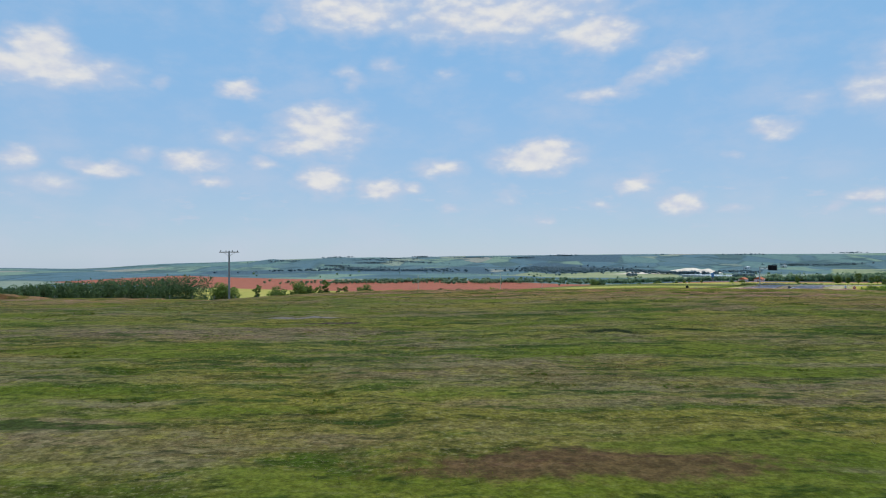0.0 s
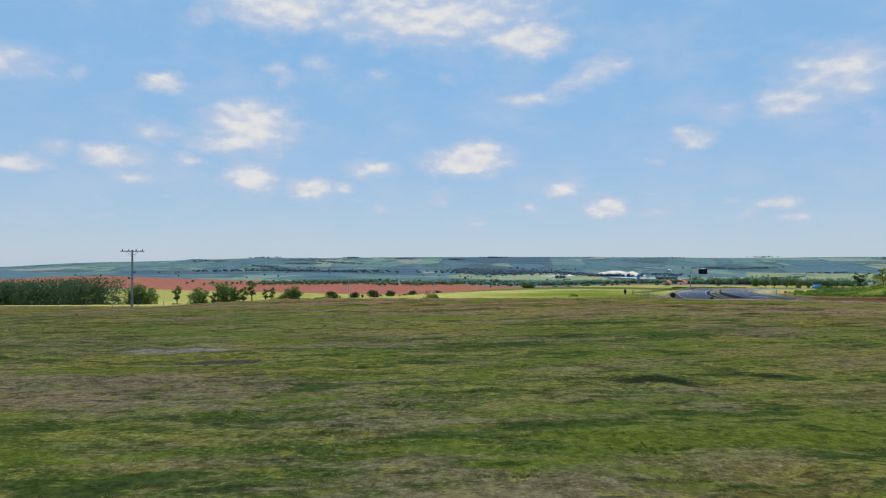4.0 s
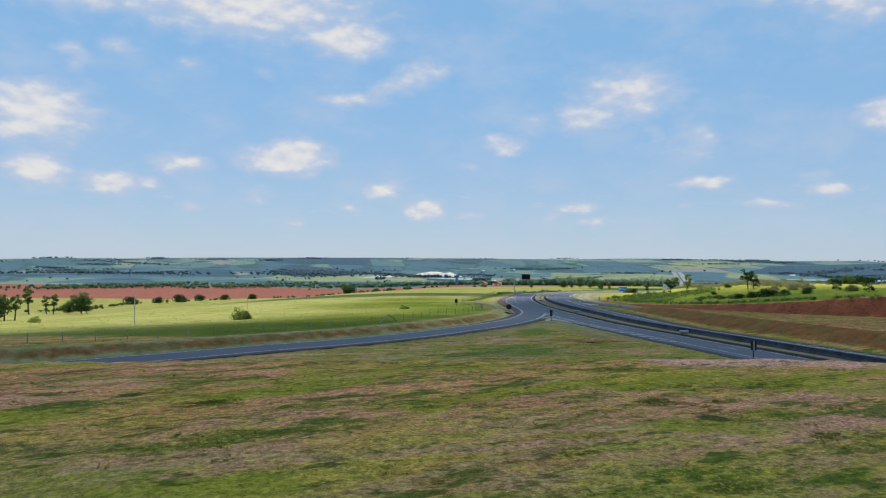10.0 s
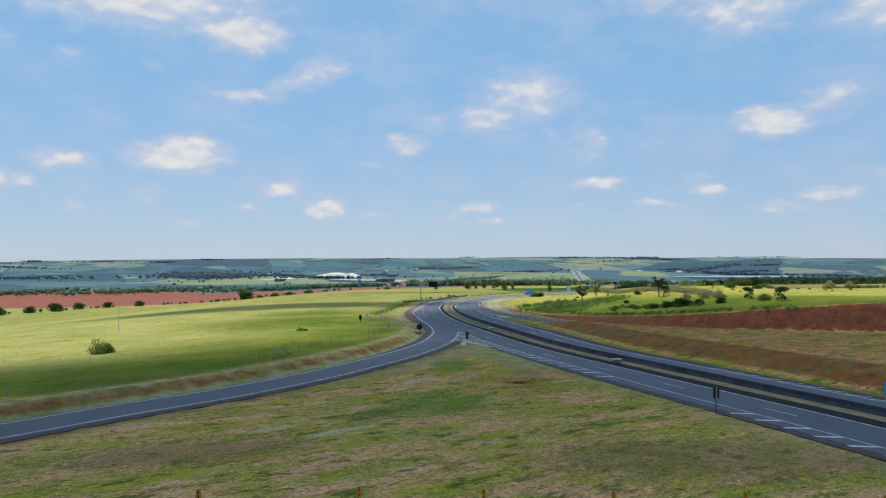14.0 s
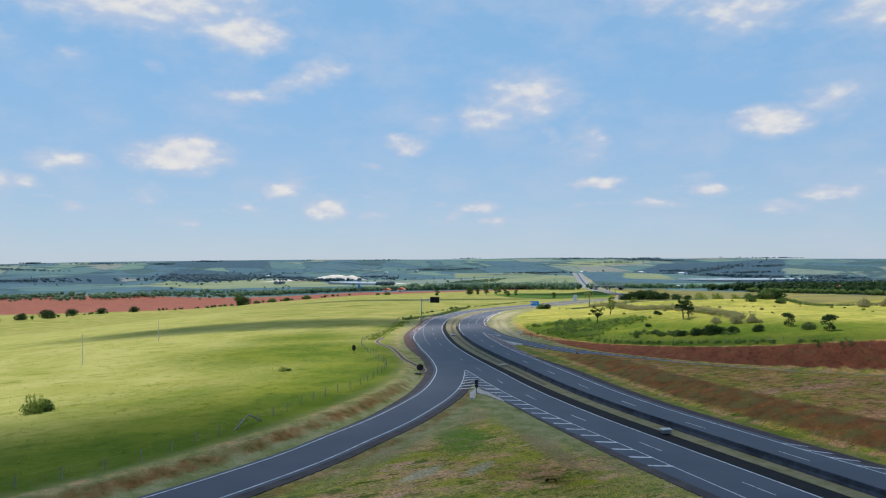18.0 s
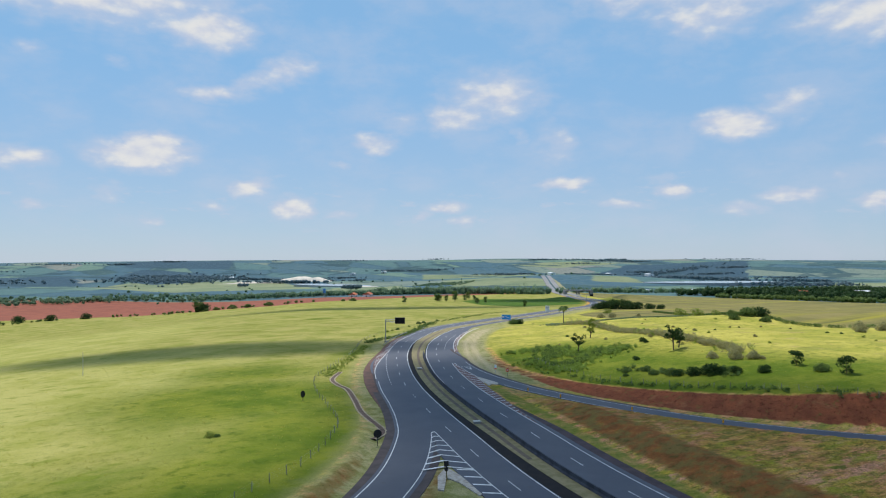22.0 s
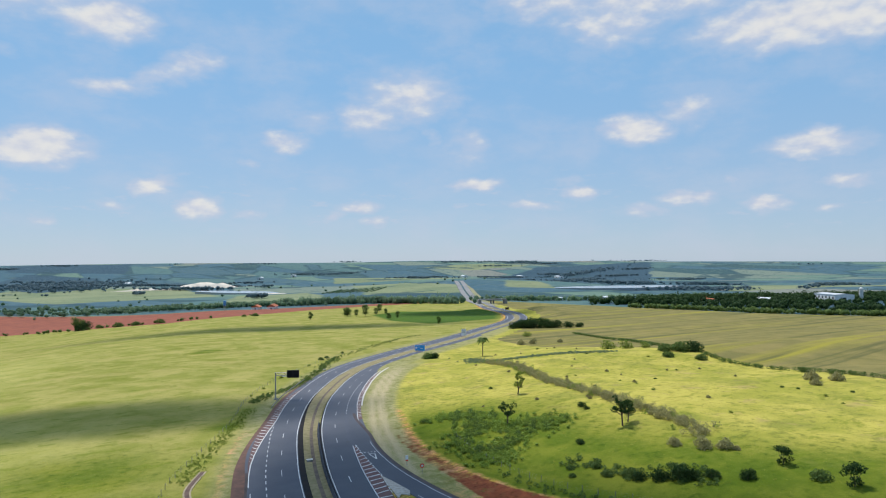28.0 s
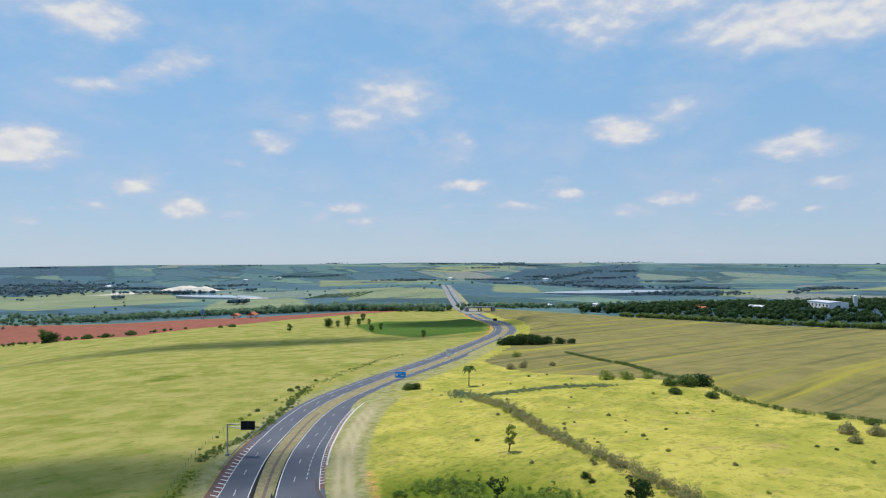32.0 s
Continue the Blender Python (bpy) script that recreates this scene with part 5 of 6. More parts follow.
gantry(153.8, 329.0, -38)
guard = empty("guard_rail", None, "galvanised steel guard rail before the overhead sign", "guard rail", kind="structure")
ribbon("rail", HW, lambda q: lc_out(q) - 3.6, lambda q: lc_out(q) - 3.5, 0.72, STEEL, guard, s0=S_GANTRY - 14, s1=S_GANTRY + 40, thick=0.32)
for k in range(14):
    x, y = on(HW, S_GANTRY - 14 + 4.1 * k, float(lc_out(np.array([S_GANTRY - 14 + 4.1 * k]))[0]) - 3.75)
    part("post", box(bmesh.new(), x, y, height(x, y) + 0.3, 0.12, 0.16, 0.9), STEEL, guard)


def big_sign(name, x, y, turn, w, h, clear, mat, label, bars):
    e = empty(name, pose(x, y, height(x, y), 0, 0, turn), label, "road sign")
    b = part("board", box(bmesh.new(), 0, -0.1, clear + h / 2, w, 0.08, h, 0, 0.03), mat, e)
    for k in (-0.36, 0.36):
        part("post", rod(bmesh.new(), (k * w, 0, -0.5), (k * w, 0, clear + h), 0.09), STEEL, e)
    for bx, bz, bw, bh, bm_ in bars:
        part("bar", box(bmesh.new(), bx, -0.16, clear + bz, bw, 0.02, bh), bm_, b)
    return e


big_sign("service_sign", 279.5, 415.0, -45, 5.4, 2.9, 0.9, BLUE, "wide blue service board with pale panels beside the road", ((-1.9, 1.6, 1.0, 1.0, WHITE), (-0.4, 1.9, 1.2, 0.22, WHITE), (0.9, 1.2, 1.6, 0.22, WHITE)))
big_sign("white_sign", 359.5, 470.5, -45, 3.0, 4.6, 0.9, WHITE, "tall white board seen beside the road", ((0, 3.2, 2.2, 0.3, CONCRETE), (0, 2.3, 2.2, 0.3, CONCRETE)))
far_gantry = gantry(585, 665, -50)
far_gantry["label"] = "far steel cantilever with a black message board in the cutting"


# ---------- fences and poles ----------
POSTM = worn("grey_fence_post", (0.28, 0.27, 0.25), (0.17, 0.16, 0.14), 3.0, 0.9)


def fence(line, gap, label, post_h=1.25):
    e = empty("fence", None, label, "fence", kind="structure")
    pts = spline(line, gap)
    me = None
    for x, y in pts:
        if me is None:
            ob = part("post", rod(bmesh.new(), (0, 0, -0.3), (0, 0, post_h), 0.06, 0.052, 7), POSTM, e)
            me = ob.data
        else:
            ob = new("post", me)
            ob.parent = e
        ob.matrix_basis = pose(x, y, height(x, y), random.uniform(-4, 4), random.uniform(-4, 4), random.uniform(0, 90))
    for k in range(4):
        ribbon("wire", pts, -0.002, 0.002, 0.3 + 0.28 * k, STEEL, e, z=land_level, thick=0.004)
    return e


left_fence = fence([(-70, 122), (-30, 130), (-5, 134.5), (10, 139), (24.4, 144), (31.1, 149), (38.7, 155.3), (53.9, 169.8), (65, 179.5), (76, 195), (81, 207), (85, 222), (89, 238), (96, 256), (110, 277), (128, 303), (146, 334), (172, 368), (215, 411), (260, 448)], 3.9, "weathered wooden posts with wire along the pasture")
fence([(205, 98), (185, 118), (170, 137), (162.6, 151.5), (158.2, 169.7), (154.2, 184), (152, 199), (152.5, 214), (157, 232), (163, 247)], 3.3, "weathered wooden posts with wire above the red bank")
for dx, dy in ((-2.2, -1.9), (2.2, 1.9)):
    a = (38.7, 155.3, height(38.7, 155.3) + 1.35)
    part("brace", rod(bmesh.new(), a, (38.7 + dx, 155.3 + dy, height(38.7 + dx, 155.3 + dy)), 0.09), POSTM, left_fence)


def utility_pole(x, y, h, turn, arm=2.6):
    e = empty("utility_pole", pose(x, y, height(x, y), 0, 0, turn), "tall grey concrete power pole with a crossarm", "power pole", "power poles")
    part("shaft", rod(bmesh.new(), (0, 0, -0.6), (0, 0, h), 0.24 if arm else 0.09, 0.15 if arm else 0.06, 10), CONCRETE if arm else PALECONCRETE, e)
    if arm:
        part("crossarm", box(bmesh.new(), 0, 0, h - 0.25, arm * 1.5, 0.14, 0.16, 0, 0.02), WOOD, e)
        for k in (-1.6, -0.6, 0.6, 1.6):
            part("insulator", rod(bmesh.new(), (k, 0, h - 0.18), (k, 0, h + 0.14), 0.09, 0.05, 8), BLACK, e)
        for k in (-1, 1):
            part("stay", rod(bmesh.new(), (0, 0, h - 1.1), (k * 1.1, 0, h - 0.3), 0.03, n=5), STEEL, e)
    return e


utility_pole(-43.0, 136.1, 12.9 - height(-43.0, 136.1), 12)
for x, y, h in ((-6.8, 184, 6.5), (21.8, 257.5, 7.5), (45.4, 311, 7.0)):
    utility_pole(x, y, h, 20, 0.0)


# ---------- plants ----------
RNG = np.random.default_rng(11)


GOLD = (1 + 5**0.5) / 2
ICO = np.array([(-1, GOLD, 0), (1, GOLD, 0), (-1, -GOLD, 0), (1, -GOLD, 0), (0, -1, GOLD), (0, 1, GOLD), (0, -1, -GOLD), (0, 1, -GOLD), (GOLD, 0, -1), (GOLD, 0, 1), (-GOLD, 0, -1), (-GOLD, 0, 1)]) / 1.902
ICO_FACES = np.array([(a, b, c) for a in range(12) for b in range(12) for c in range(12) if a < b and a < c and b != c
                      and max(np.linalg.norm(ICO[a] - ICO[b]), np.linalg.norm(ICO[b] - ICO[c]), np.linalg.norm(ICO[a] - ICO[c])) < 1.1 and np.dot(np.cross(ICO[b] - ICO[a], ICO[c] - ICO[a]), ICO[a]) > 0])


def leaf_mesh(name, centres, size, mat, per, spread, parent=None, squash=0.75, lens=1.35, core=None):
    """Many small leaf sprays round given centres, as one mesh."""
    c = np.repeat(np.asarray(centres, float), per, axis=0)
    n = len(c)
    d = RNG.normal(size=(n, 3))
    d /= np.linalg.norm(d, axis=1)[:, None]
    rad = spread if np.isscalar(spread) else np.repeat(np.asarray(spread), per)[:, None]
    p = c + d * rad * RNG.uniform(0.35, 1.0, (n, 1)) ** 0.6 * np.array([1, 1, squash])
    a = RNG.normal(size=(n, 3)) + d * 0.6
    a /= np.linalg.norm(a, axis=1)[:, None]
    b = np.cross(a, RNG.normal(size=(n, 3)))
    b /= np.linalg.norm(b, axis=1)[:, None]
    k = size * RNG.uniform(0.55, 1.3, (n, 1))
    q = np.cross(a, b)
    v = np.stack([p - b * k * lens, p + q * k * 0.6 - b * k * 0.1, p + b * k * lens, p - q * k * 0.6 + b * k * 0.15], 1).reshape(-1, 3)
    loops, starts = np.arange(4 * n), np.arange(0, 4 * n, 4)
    if core is not None:
        # dense inner growth of each clump, uneven
        mid, rad = core
        lump = mid[:, None] + ICO[None] * rad[:, None, None] * RNG.uniform(0.6, 1.1, (len(mid), 12, 1)) * np.array([1, 1, squash])
        tris = (4 * n + 12 * np.arange(len(mid))[:, None, None] + ICO_FACES[None]).reshape(-1)
        v = np.vstack([v, lump.reshape(-1, 3)])
        starts = np.r_[starts, 4 * n + np.arange(0, len(tris), 3)]
        loops = np.r_[loops, tris]
    me = bpy.data.meshes.new(name)
    me.vertices.add(len(v))
    me.vertices.foreach_set("co", v.ravel())
    me.loops.add(len(loops))
    me.loops.foreach_set("vertex_index", loops.astype(np.int32))
    me.polygons.add(len(starts))
    me.polygons.foreach_set("loop_start", starts.astype(np.int32))
    me.update(calc_edges=True)
    me.materials.append(mat)
    ob = new(name, me)
    if parent:
        ob.parent = parent
    return ob


def limb(bm, a, b, r0, r1):
    m = (Vector(a) + Vector(b)) / 2 + Vector(RNG.normal(0, 0.06, 3)) * (Vector(b) - Vector(a)).length
    rod(bm, a, m, r0, (r0 + r1) / 2, 6)
    rod(bm, m, b, (r0 + r1) / 2, r1, 6)


def make_tree(name, h, crown, trunk, mat, label, clumps=16, per=46, leaf=0.26, category="tree", squash=0.7):
    """A tapered trunk, forking limbs, and sprays of leaves round the limb ends."""
    e = empty(name, None, label, category, category + "s of the fields")
    bm = bmesh.new()
    lean = RNG.normal(0, 0.03, 2) * h
    top = (lean[0], lean[1], trunk)
    rod(bm, (0, 0, -0.3), top, 0.035 * h * 0.8, 0.022 * h, 9)
    ends = []
    for k in range(clumps):
        a = 2.4 * k + RNG.uniform(-0.4, 0.4)
        f = RNG.uniform(0.25, 1.0)
        z = trunk + (h - trunk) * RNG.uniform(0.04, 0.90)
        w = crown * f * math.sqrt(max(0.15, 1 - ((z - trunk) / (h - trunk) - 0.42) ** 2 * 2.2))
        ends.append((lean[0] + w * math.cos(a), lean[1] + w * math.sin(a), z))
    for q in ends[: max(6, clumps // 2)]:
        limb(bm, (top[0] * 0.9, top[1] * 0.9, trunk * 0.82), q, 0.014 * h, 0.004 * h)
    part("trunk", bm, BARK, e)
    leaf_mesh("crown", ends, leaf, mat, per, crown * RNG.uniform(0.30, 0.52, len(ends)), e, squash)
    return e


def make_bush(name, h, w, mat, label, clumps=20, per=64, leaf=0.13, category="bush"):
    e = empty(name, None, label, category, category + "es of the fields")
    ends = [(w * math.cos(2.4 * k) * math.sqrt((k + 0.5) / clumps) * 0.8, w * math.sin(2.4 * k) * math.sqrt((k + 0.5) / clumps) * 0.8, h * RNG.uniform(0.15, 0.75) * (1.1 - 0.6 * (k / clumps))) for k in range(clumps)]
    bm = bmesh.new()
    for q in ends[:8]:
        limb(bm, (RNG.normal(0, 0.1), RNG.normal(0, 0.1), -0.15), q, 0.05, 0.012)
    part("stems", bm, BARK, e)
    leaf_mesh("crown", ends, leaf, mat, per, h * RNG.uniform(0.3, 0.5, clumps), e, 0.8)
    return e


def stand(proto, x, y, size=1.0, label="", tall=1.0):
    m = pose(x, y, height(x, y) - 0.05, 0, 0, RNG.uniform(0, 360))
    ob = copy_thing(proto, m)
    ob.matrix_basis = m @ Matrix.Diagonal((size, size, size * tall, 1))
    if label:
        ob["label"] = label
    return ob


TREE_A = make_tree("tree", 7.5, 2.3, 3.0, LEAF_DARK, "slender dark-leaved young tree standing in the pasture", 14, 46, 0.24)
TREE_B = make_tree("tree", 4.0, 2.0, 0.4, LEAF_DARK, "low spreading dark tree in the pasture", 18, 44, 0.19)
TREE_C = make_tree("tree", 8.0, 1.5, 2.2, LEAF_LIGHT, "thin light-green sapling with an open crown", 16, 60, 0.2)
TREE_D = make_tree("tree", 14.0, 6.2, 2.2, LEAF, "broad round-crowned green tree at the field edge", 40, 80, 0.40)
TREE_E = make_tree("tree", 12.0, 3.8, 2.4, LEAF, "upright green tree at the field edge", 24, 70, 0.34)
TREE_F = make_tree("tree", 13.0, 2.3, 5.6, LEAF, "slender tree with a bare trunk at the field edge", 18, 60, 0.30)
BUSH_A = make_bush("bush", 2.2, 1.5, LEAF_DARK, "dense dark-green shrub in the grass")
BUSH_B = make_bush("bush", 1.7, 1.6, LEAF, "rounded green shrub in the grass")
BUSH_C = make_bush("bush", 1.9, 1.5, LEAF_LIGHT, "loose light-green shrub in the grass", 14, 44)
BUSH_D = make_bush("bush", 1.8, 1.4, LEAF_GREY, "dry grey-brown shrub in the grass", 16, 60)
PROTOS = (TREE_A, TREE_B, TREE_C, TREE_D, TREE_E, TREE_F, BUSH_A, BUSH_B, BUSH_C, BUSH_D)

LEAF_SCRUB = leafy("scrub_leaf", (0.115, 0.195, 0.028), (0.310, 0.400, 0.080))
# right-hand pasture
stand(TREE_A, 187.5, 215.5, 1.0), stand(TREE_A, 190.5, 216.2, 0.75), stand(TREE_A, 176.8, 243.0, 0.9), stand(TREE_C, 206.3, 268.3, 0.95)
stand(TREE_B, 180.4, 175.4, 0.85), stand(TREE_B, 176.4, 162.2, 0.95), stand(BUSH_A, 171.0, 177.2, 0.9), stand(BUSH_B, 176.6, 167.5, 1.1), stand(BUSH_A, 165.4, 187.0, 1.35)
stand(BUSH_D, 181.6, 191.7, 1.3, "dense grey-green shrub in the grass"), stand(BUSH_D, 183.4, 188.0, 1.2), stand(BUSH_D, 180.4, 197.5, 1.0), stand(BUSH_A, 173.0, 216.2, 0.6)
stand(BUSH_A, 197.6, 235.9, 0.7), stand(TREE_B, 196.2, 220.6, 0.7), stand(BUSH_A, 196.0, 233.0, 0.5), stand(BUSH_B, 160.6, 199.5, 0.8), stand(BUSH_B, 162.8, 196.0, 0.9)
for x, y, s in ((161.6, 193.2, 0.8), (163.4, 190.0, 1.0), (166.8, 185.0, 0.9), (168.4, 182.4, 0.85), (163.0, 204.0, 0.7), (160.0, 208.0, 0.6), (157.0, 205, 0.5)):
    stand(BUSH_A if s > 0.75 else BUSH_B, x, y, s)
stand(BUSH_B, 320.5, 282.0, 2.7, "broad green bush at the corner of the crop"), stand(BUSH_A, 325.0, 278.0, 2.3, "dark spreading bush at the corner of the crop"), stand(BUSH_B, 316, 287, 1.8)
stand(BUSH_B, 304.3, 277.5, 1.5), stand(BUSH_B, 309.4, 265.8, 1.5), stand(BUSH_C, 323.3, 312, 2.2), stand(BUSH_C, 320, 320, 2.4), stand(BUSH_C, 330, 306, 1.6)
stand(BUSH_B, 299.1, 221.4, 1.2), stand(BUSH_B, 295.5, 209.9, 1.2), stand(BUSH_D, 277.7, 210.2, 1.7), stand(BUSH_D, 281.1, 204.2, 1.6), stand(BUSH_D, 268, 205, 1.2)
for x, y, s in ((452, 503, 4.2), (458, 498, 5.0), (465, 492, 4.6), (472, 487, 3.6), (446, 507, 3.2), (481, 481, 2.8), (489, 476, 2.2)):
    stand(BUSH_A, x, y, s, "dense dark thicket of trees beside the highway", 0.9)
stand(BUSH_D, 345, 401.7, 1.8), stand(BUSH_D, 354.4, 401.5, 1.6), stand(BUSH_B, 262.5, 386, 1.9), stand(BUSH_A, 265.5, 384.5, 1.5), stand(BUSH_C, 390, 440, 2.0), stand(BUSH_D, 365, 410, 1.3), stand(BUSH_D, 372, 395, 1.3)
for k in range(120):
    x, y = RNG.uniform(180, 400), RNG.uniform(180, 430)
    g = ground(np.array([x]), np.array([y]))[1]
    if g["u"][0] > 45 and g["ri"][0] > 14 and 0.965 * (x - 299) - 0.26 * (y - 208) < -6:
        stand((BUSH_D, BUSH_C, BUSH_D, BUSH_B)[k % 4], x, y, RNG.uniform(0.2, 0.55), ("small dry tuft of scrub in the pasture", "small light-green scrub in the pasture", "small dry tuft of scrub in the pasture", "small green shrub in the pasture")[k % 4])
# left-hand pasture
stand(BUSH_C, 14.0, 186.5, 1.15, "wide green bush with open branches in the pasture", 1.35), stand(BUSH_B, 15.4, 187.2, 0.8, "", 1.5), stand(BUSH_C, 56.8, 203.0, 0.6, "thin pale bush in the pasture"), stand(BUSH_B, 57.8, 202.4, 0.35), stand(BUSH_C, -30, 215, 0.9)
for x, y, s in ((177.6, 374, 1.0), (183, 379, 0.9), (189, 385, 1.1), (205, 402, 0.9), (221.8, 421, 1.5), (228, 426, 1.3), (246, 441, 1.1), (281, 465, 1.0), (160, 352, 0.7), (150, 340, 0.6), (300, 478, 0.9), (265, 453, 0.8)):
    stand(BUSH_B if s > 1 else BUSH_C, x, y, s * 0.6, "green shrub along the roadside fence")
for x, y, s in ((406, 777, 0.75), (466, 799, 0.8), (473, 791, 0.7), (503, 795, 0.75), (544, 848, 0.9), (467, 716, 0.6), (487, 728, 0.65), (460, 623, 0.6), (475, 730, 0.5), (520, 800, 0.6)):
    stand(TREE_E if s != 0.8 else TREE_D, x, y, s, "dark tree standing at the end of the pasture")
stand(TREE_E, 480, 783, 1.0, "tall thin tree standing at the end of the pasture", 1.15)
# row along the ploughed field
for x, y, s, q in ((-190, 598, 1.55, TREE_D), (-199, 604, 1.4, TREE_D), (-165, 601, 1.55, TREE_F), (-148, 602, 1.35, TREE_D), (-136, 604, 1.15, TREE_F), (-126, 610, 1.7, TREE_D), (-119, 609, 1.5, TREE_F), (-113, 612, 1.5, TREE_F), (-122, 710, 1.85, TREE_F), (-109, 713, 1.3, TREE_F),
                   (-104, 714, 1.4, TREE_F), (-93, 716, 0.9, TREE_D), (-82, 717, 1.45, TREE_D), (-78, 720, 1.2, TREE_E), (226, 1007, 1.15, TREE_D)):
    stand(q, x, y, s, "green tree in the row before the ploughed field")
for x, y, s in ((-61, 1008, 5.4), (-29, 1045, 4.4), (-1, 1065, 5.8), (26, 1105, 4.6), (62, 1115, 4.2), (104, 1121, 4.0), (231, 1004, 5.5), (247, 1000, 2.7), (260, 966, 3.3), (273, 948, 2.9), (294, 924, 3.2), (382, 897, 1.7), (396, 895, 2.4)):
    stand(BUSH_B if s < 4 else BUSH_A, x, y, s, "broad green bush at the edge of the ploughed field")


def palm(x, y, h):
    e = empty("palm", pose(x, y, height(x, y), 0, 0, 30), "tall palm with a drooping crown in the pasture", "palm")
    bm = bmesh.new()
    for k in range(6):
        rod(bm, (0.05 * k, 0, h * 0.7 * k / 6 - 0.1), (0.05 * (k + 1), 0, h * 0.7 * (k + 1) / 6), 0.26 - 0.015 * k, 0.24 - 0.015 * k, 9)
    part("trunk", bm, BARK, e)
    leaf_mesh("dead_fronds", [(0.3, 0, h * 0.62)], 0.5, LEAF_GREY, 60, 0.9, e, 1.6)
    for k in range(20):
        a, up = 2.4 * k, RNG.uniform(-0.3, 1.0)
        bm = bmesh.new()
        prev = None
        for j in range(8):
            f = j / 7
            r, z = 3.9 * f * (1 - 0.15 * up), h * 0.72 + 2.9 * up * f - 3.2 * f * f
            w = 0.7 * math.sin(math.pi * min(1, f * 0.9 + 0.12))
            p = Vector((0.3 + r * math.cos(a), r * math.sin(a), z))
            q = Vector((-math.sin(a), math.cos(a), 0)) * w
            row = [bm.verts.new(p - q - Vector((0, 0, 0.25 * w))), bm.verts.new(p), bm.verts.new(p + q - Vector((0, 0, 0.25 * w)))]
            if prev:
                bm.faces.new((prev[0], prev[1], row[1], row[0])), bm.faces.new((prev[1], prev[2], row[2], row[1]))
            prev = row
        part("frond", bm, LEAF, e)
    return e


palm(286.3, 371.5, 12.5)


def stuff_leaves(name, pts, size, mat, per, spread, label, squash=0.8, dense=0.0):
    z = ground(pts[:, 0], pts[:, 1])[0]
    mid = np.stack([pts[:, 0], pts[:, 1], z + spread * squash * 0.8], 1)
    ob = leaf_mesh(name, mid, size, mat, per, spread, None, squash, 1.35, (mid, spread * dense * RNG.uniform(0.5, 1.0, len(mid))) if dense else None)
    return tagged(ob, label, "plants", kind="stuff")


def band(line, n, wide, gap=3.0):
    p = spline(line, gap)
    k = RNG.integers(0, len(p), n)
    return p[k] + RNG.normal(0, wide, (n, 2))


stuff_leaves("grey_weeds", band([(271, 363), (262, 345), (274, 330), (291, 316), (300, 306)], 520, 2.8), 0.15, leafy("blue_weed", (0.130, 0.180, 0.090), (0.270, 0.330, 0.190)), 36, 0.6, "strip of grey-green weeds in the pasture", 0.7)
stuff_leaves("scrub", band([(172, 266), (180, 262), (174, 250), (160, 244), (157, 232), (156, 225), (166, 232), (176, 236), (184, 231), (184, 240), (174, 246)], 760, 2.7), 0.14, LEAF_SCRUB, 34, 0.8, "patch of green scrub in the pasture", 0.65, 0.62)
stuff_leaves("scrub", band([(164, 211), (163.5, 203), (163, 195), (165, 187), (168, 181), (169, 192)], 90, 1.6), 0.16, LEAF, 50, 0.7, "low dark scrub above the bank", 0.6)
stuff_leaves("hedge", band([(428, 432), (396, 365), (345, 310), (327, 280), (314, 258), (307, 237), (302, 218), (298, 205), (292, 180), (285, 150)], 700, 0.9), 0.17, LEAF, 36, 0.8, "uneven green edge of the standing crop", 1.0)
stuff_leaves("roadside_weeds", band([(146, 328), (156, 338), (172, 350), (195, 377), (214, 402), (231, 422)], 420, 1.1), 0.14, LEAF, 34, 0.55, "low green hedge along the roadside fence", 0.8)
stuff_leaves("roadside_weeds", band([(100, 258), (110, 274), (116, 282), (128, 300), (140, 318)], 420, 1.1), 0.07, LEAF_LIGHT, 34, 0.30, "light green weeds beside the drain", 0.6)
stuff_leaves("roadside_weeds", band([(231, 424), (262, 447), (300, 476), (345, 505)], 160, 1.6), 0.14, LEAF, 20, 0.45, "scattered weeds along the highway fence", 0.7)
stuff_leaves("bank_weeds", band([(163, 150), (158.5, 165), (154.5, 180), (151, 190), (149.5, 205), (151, 220)], 110, 0.8), 0.15, LEAF, 22, 0.5, "weeds hanging over the top of the bank", 0.8)


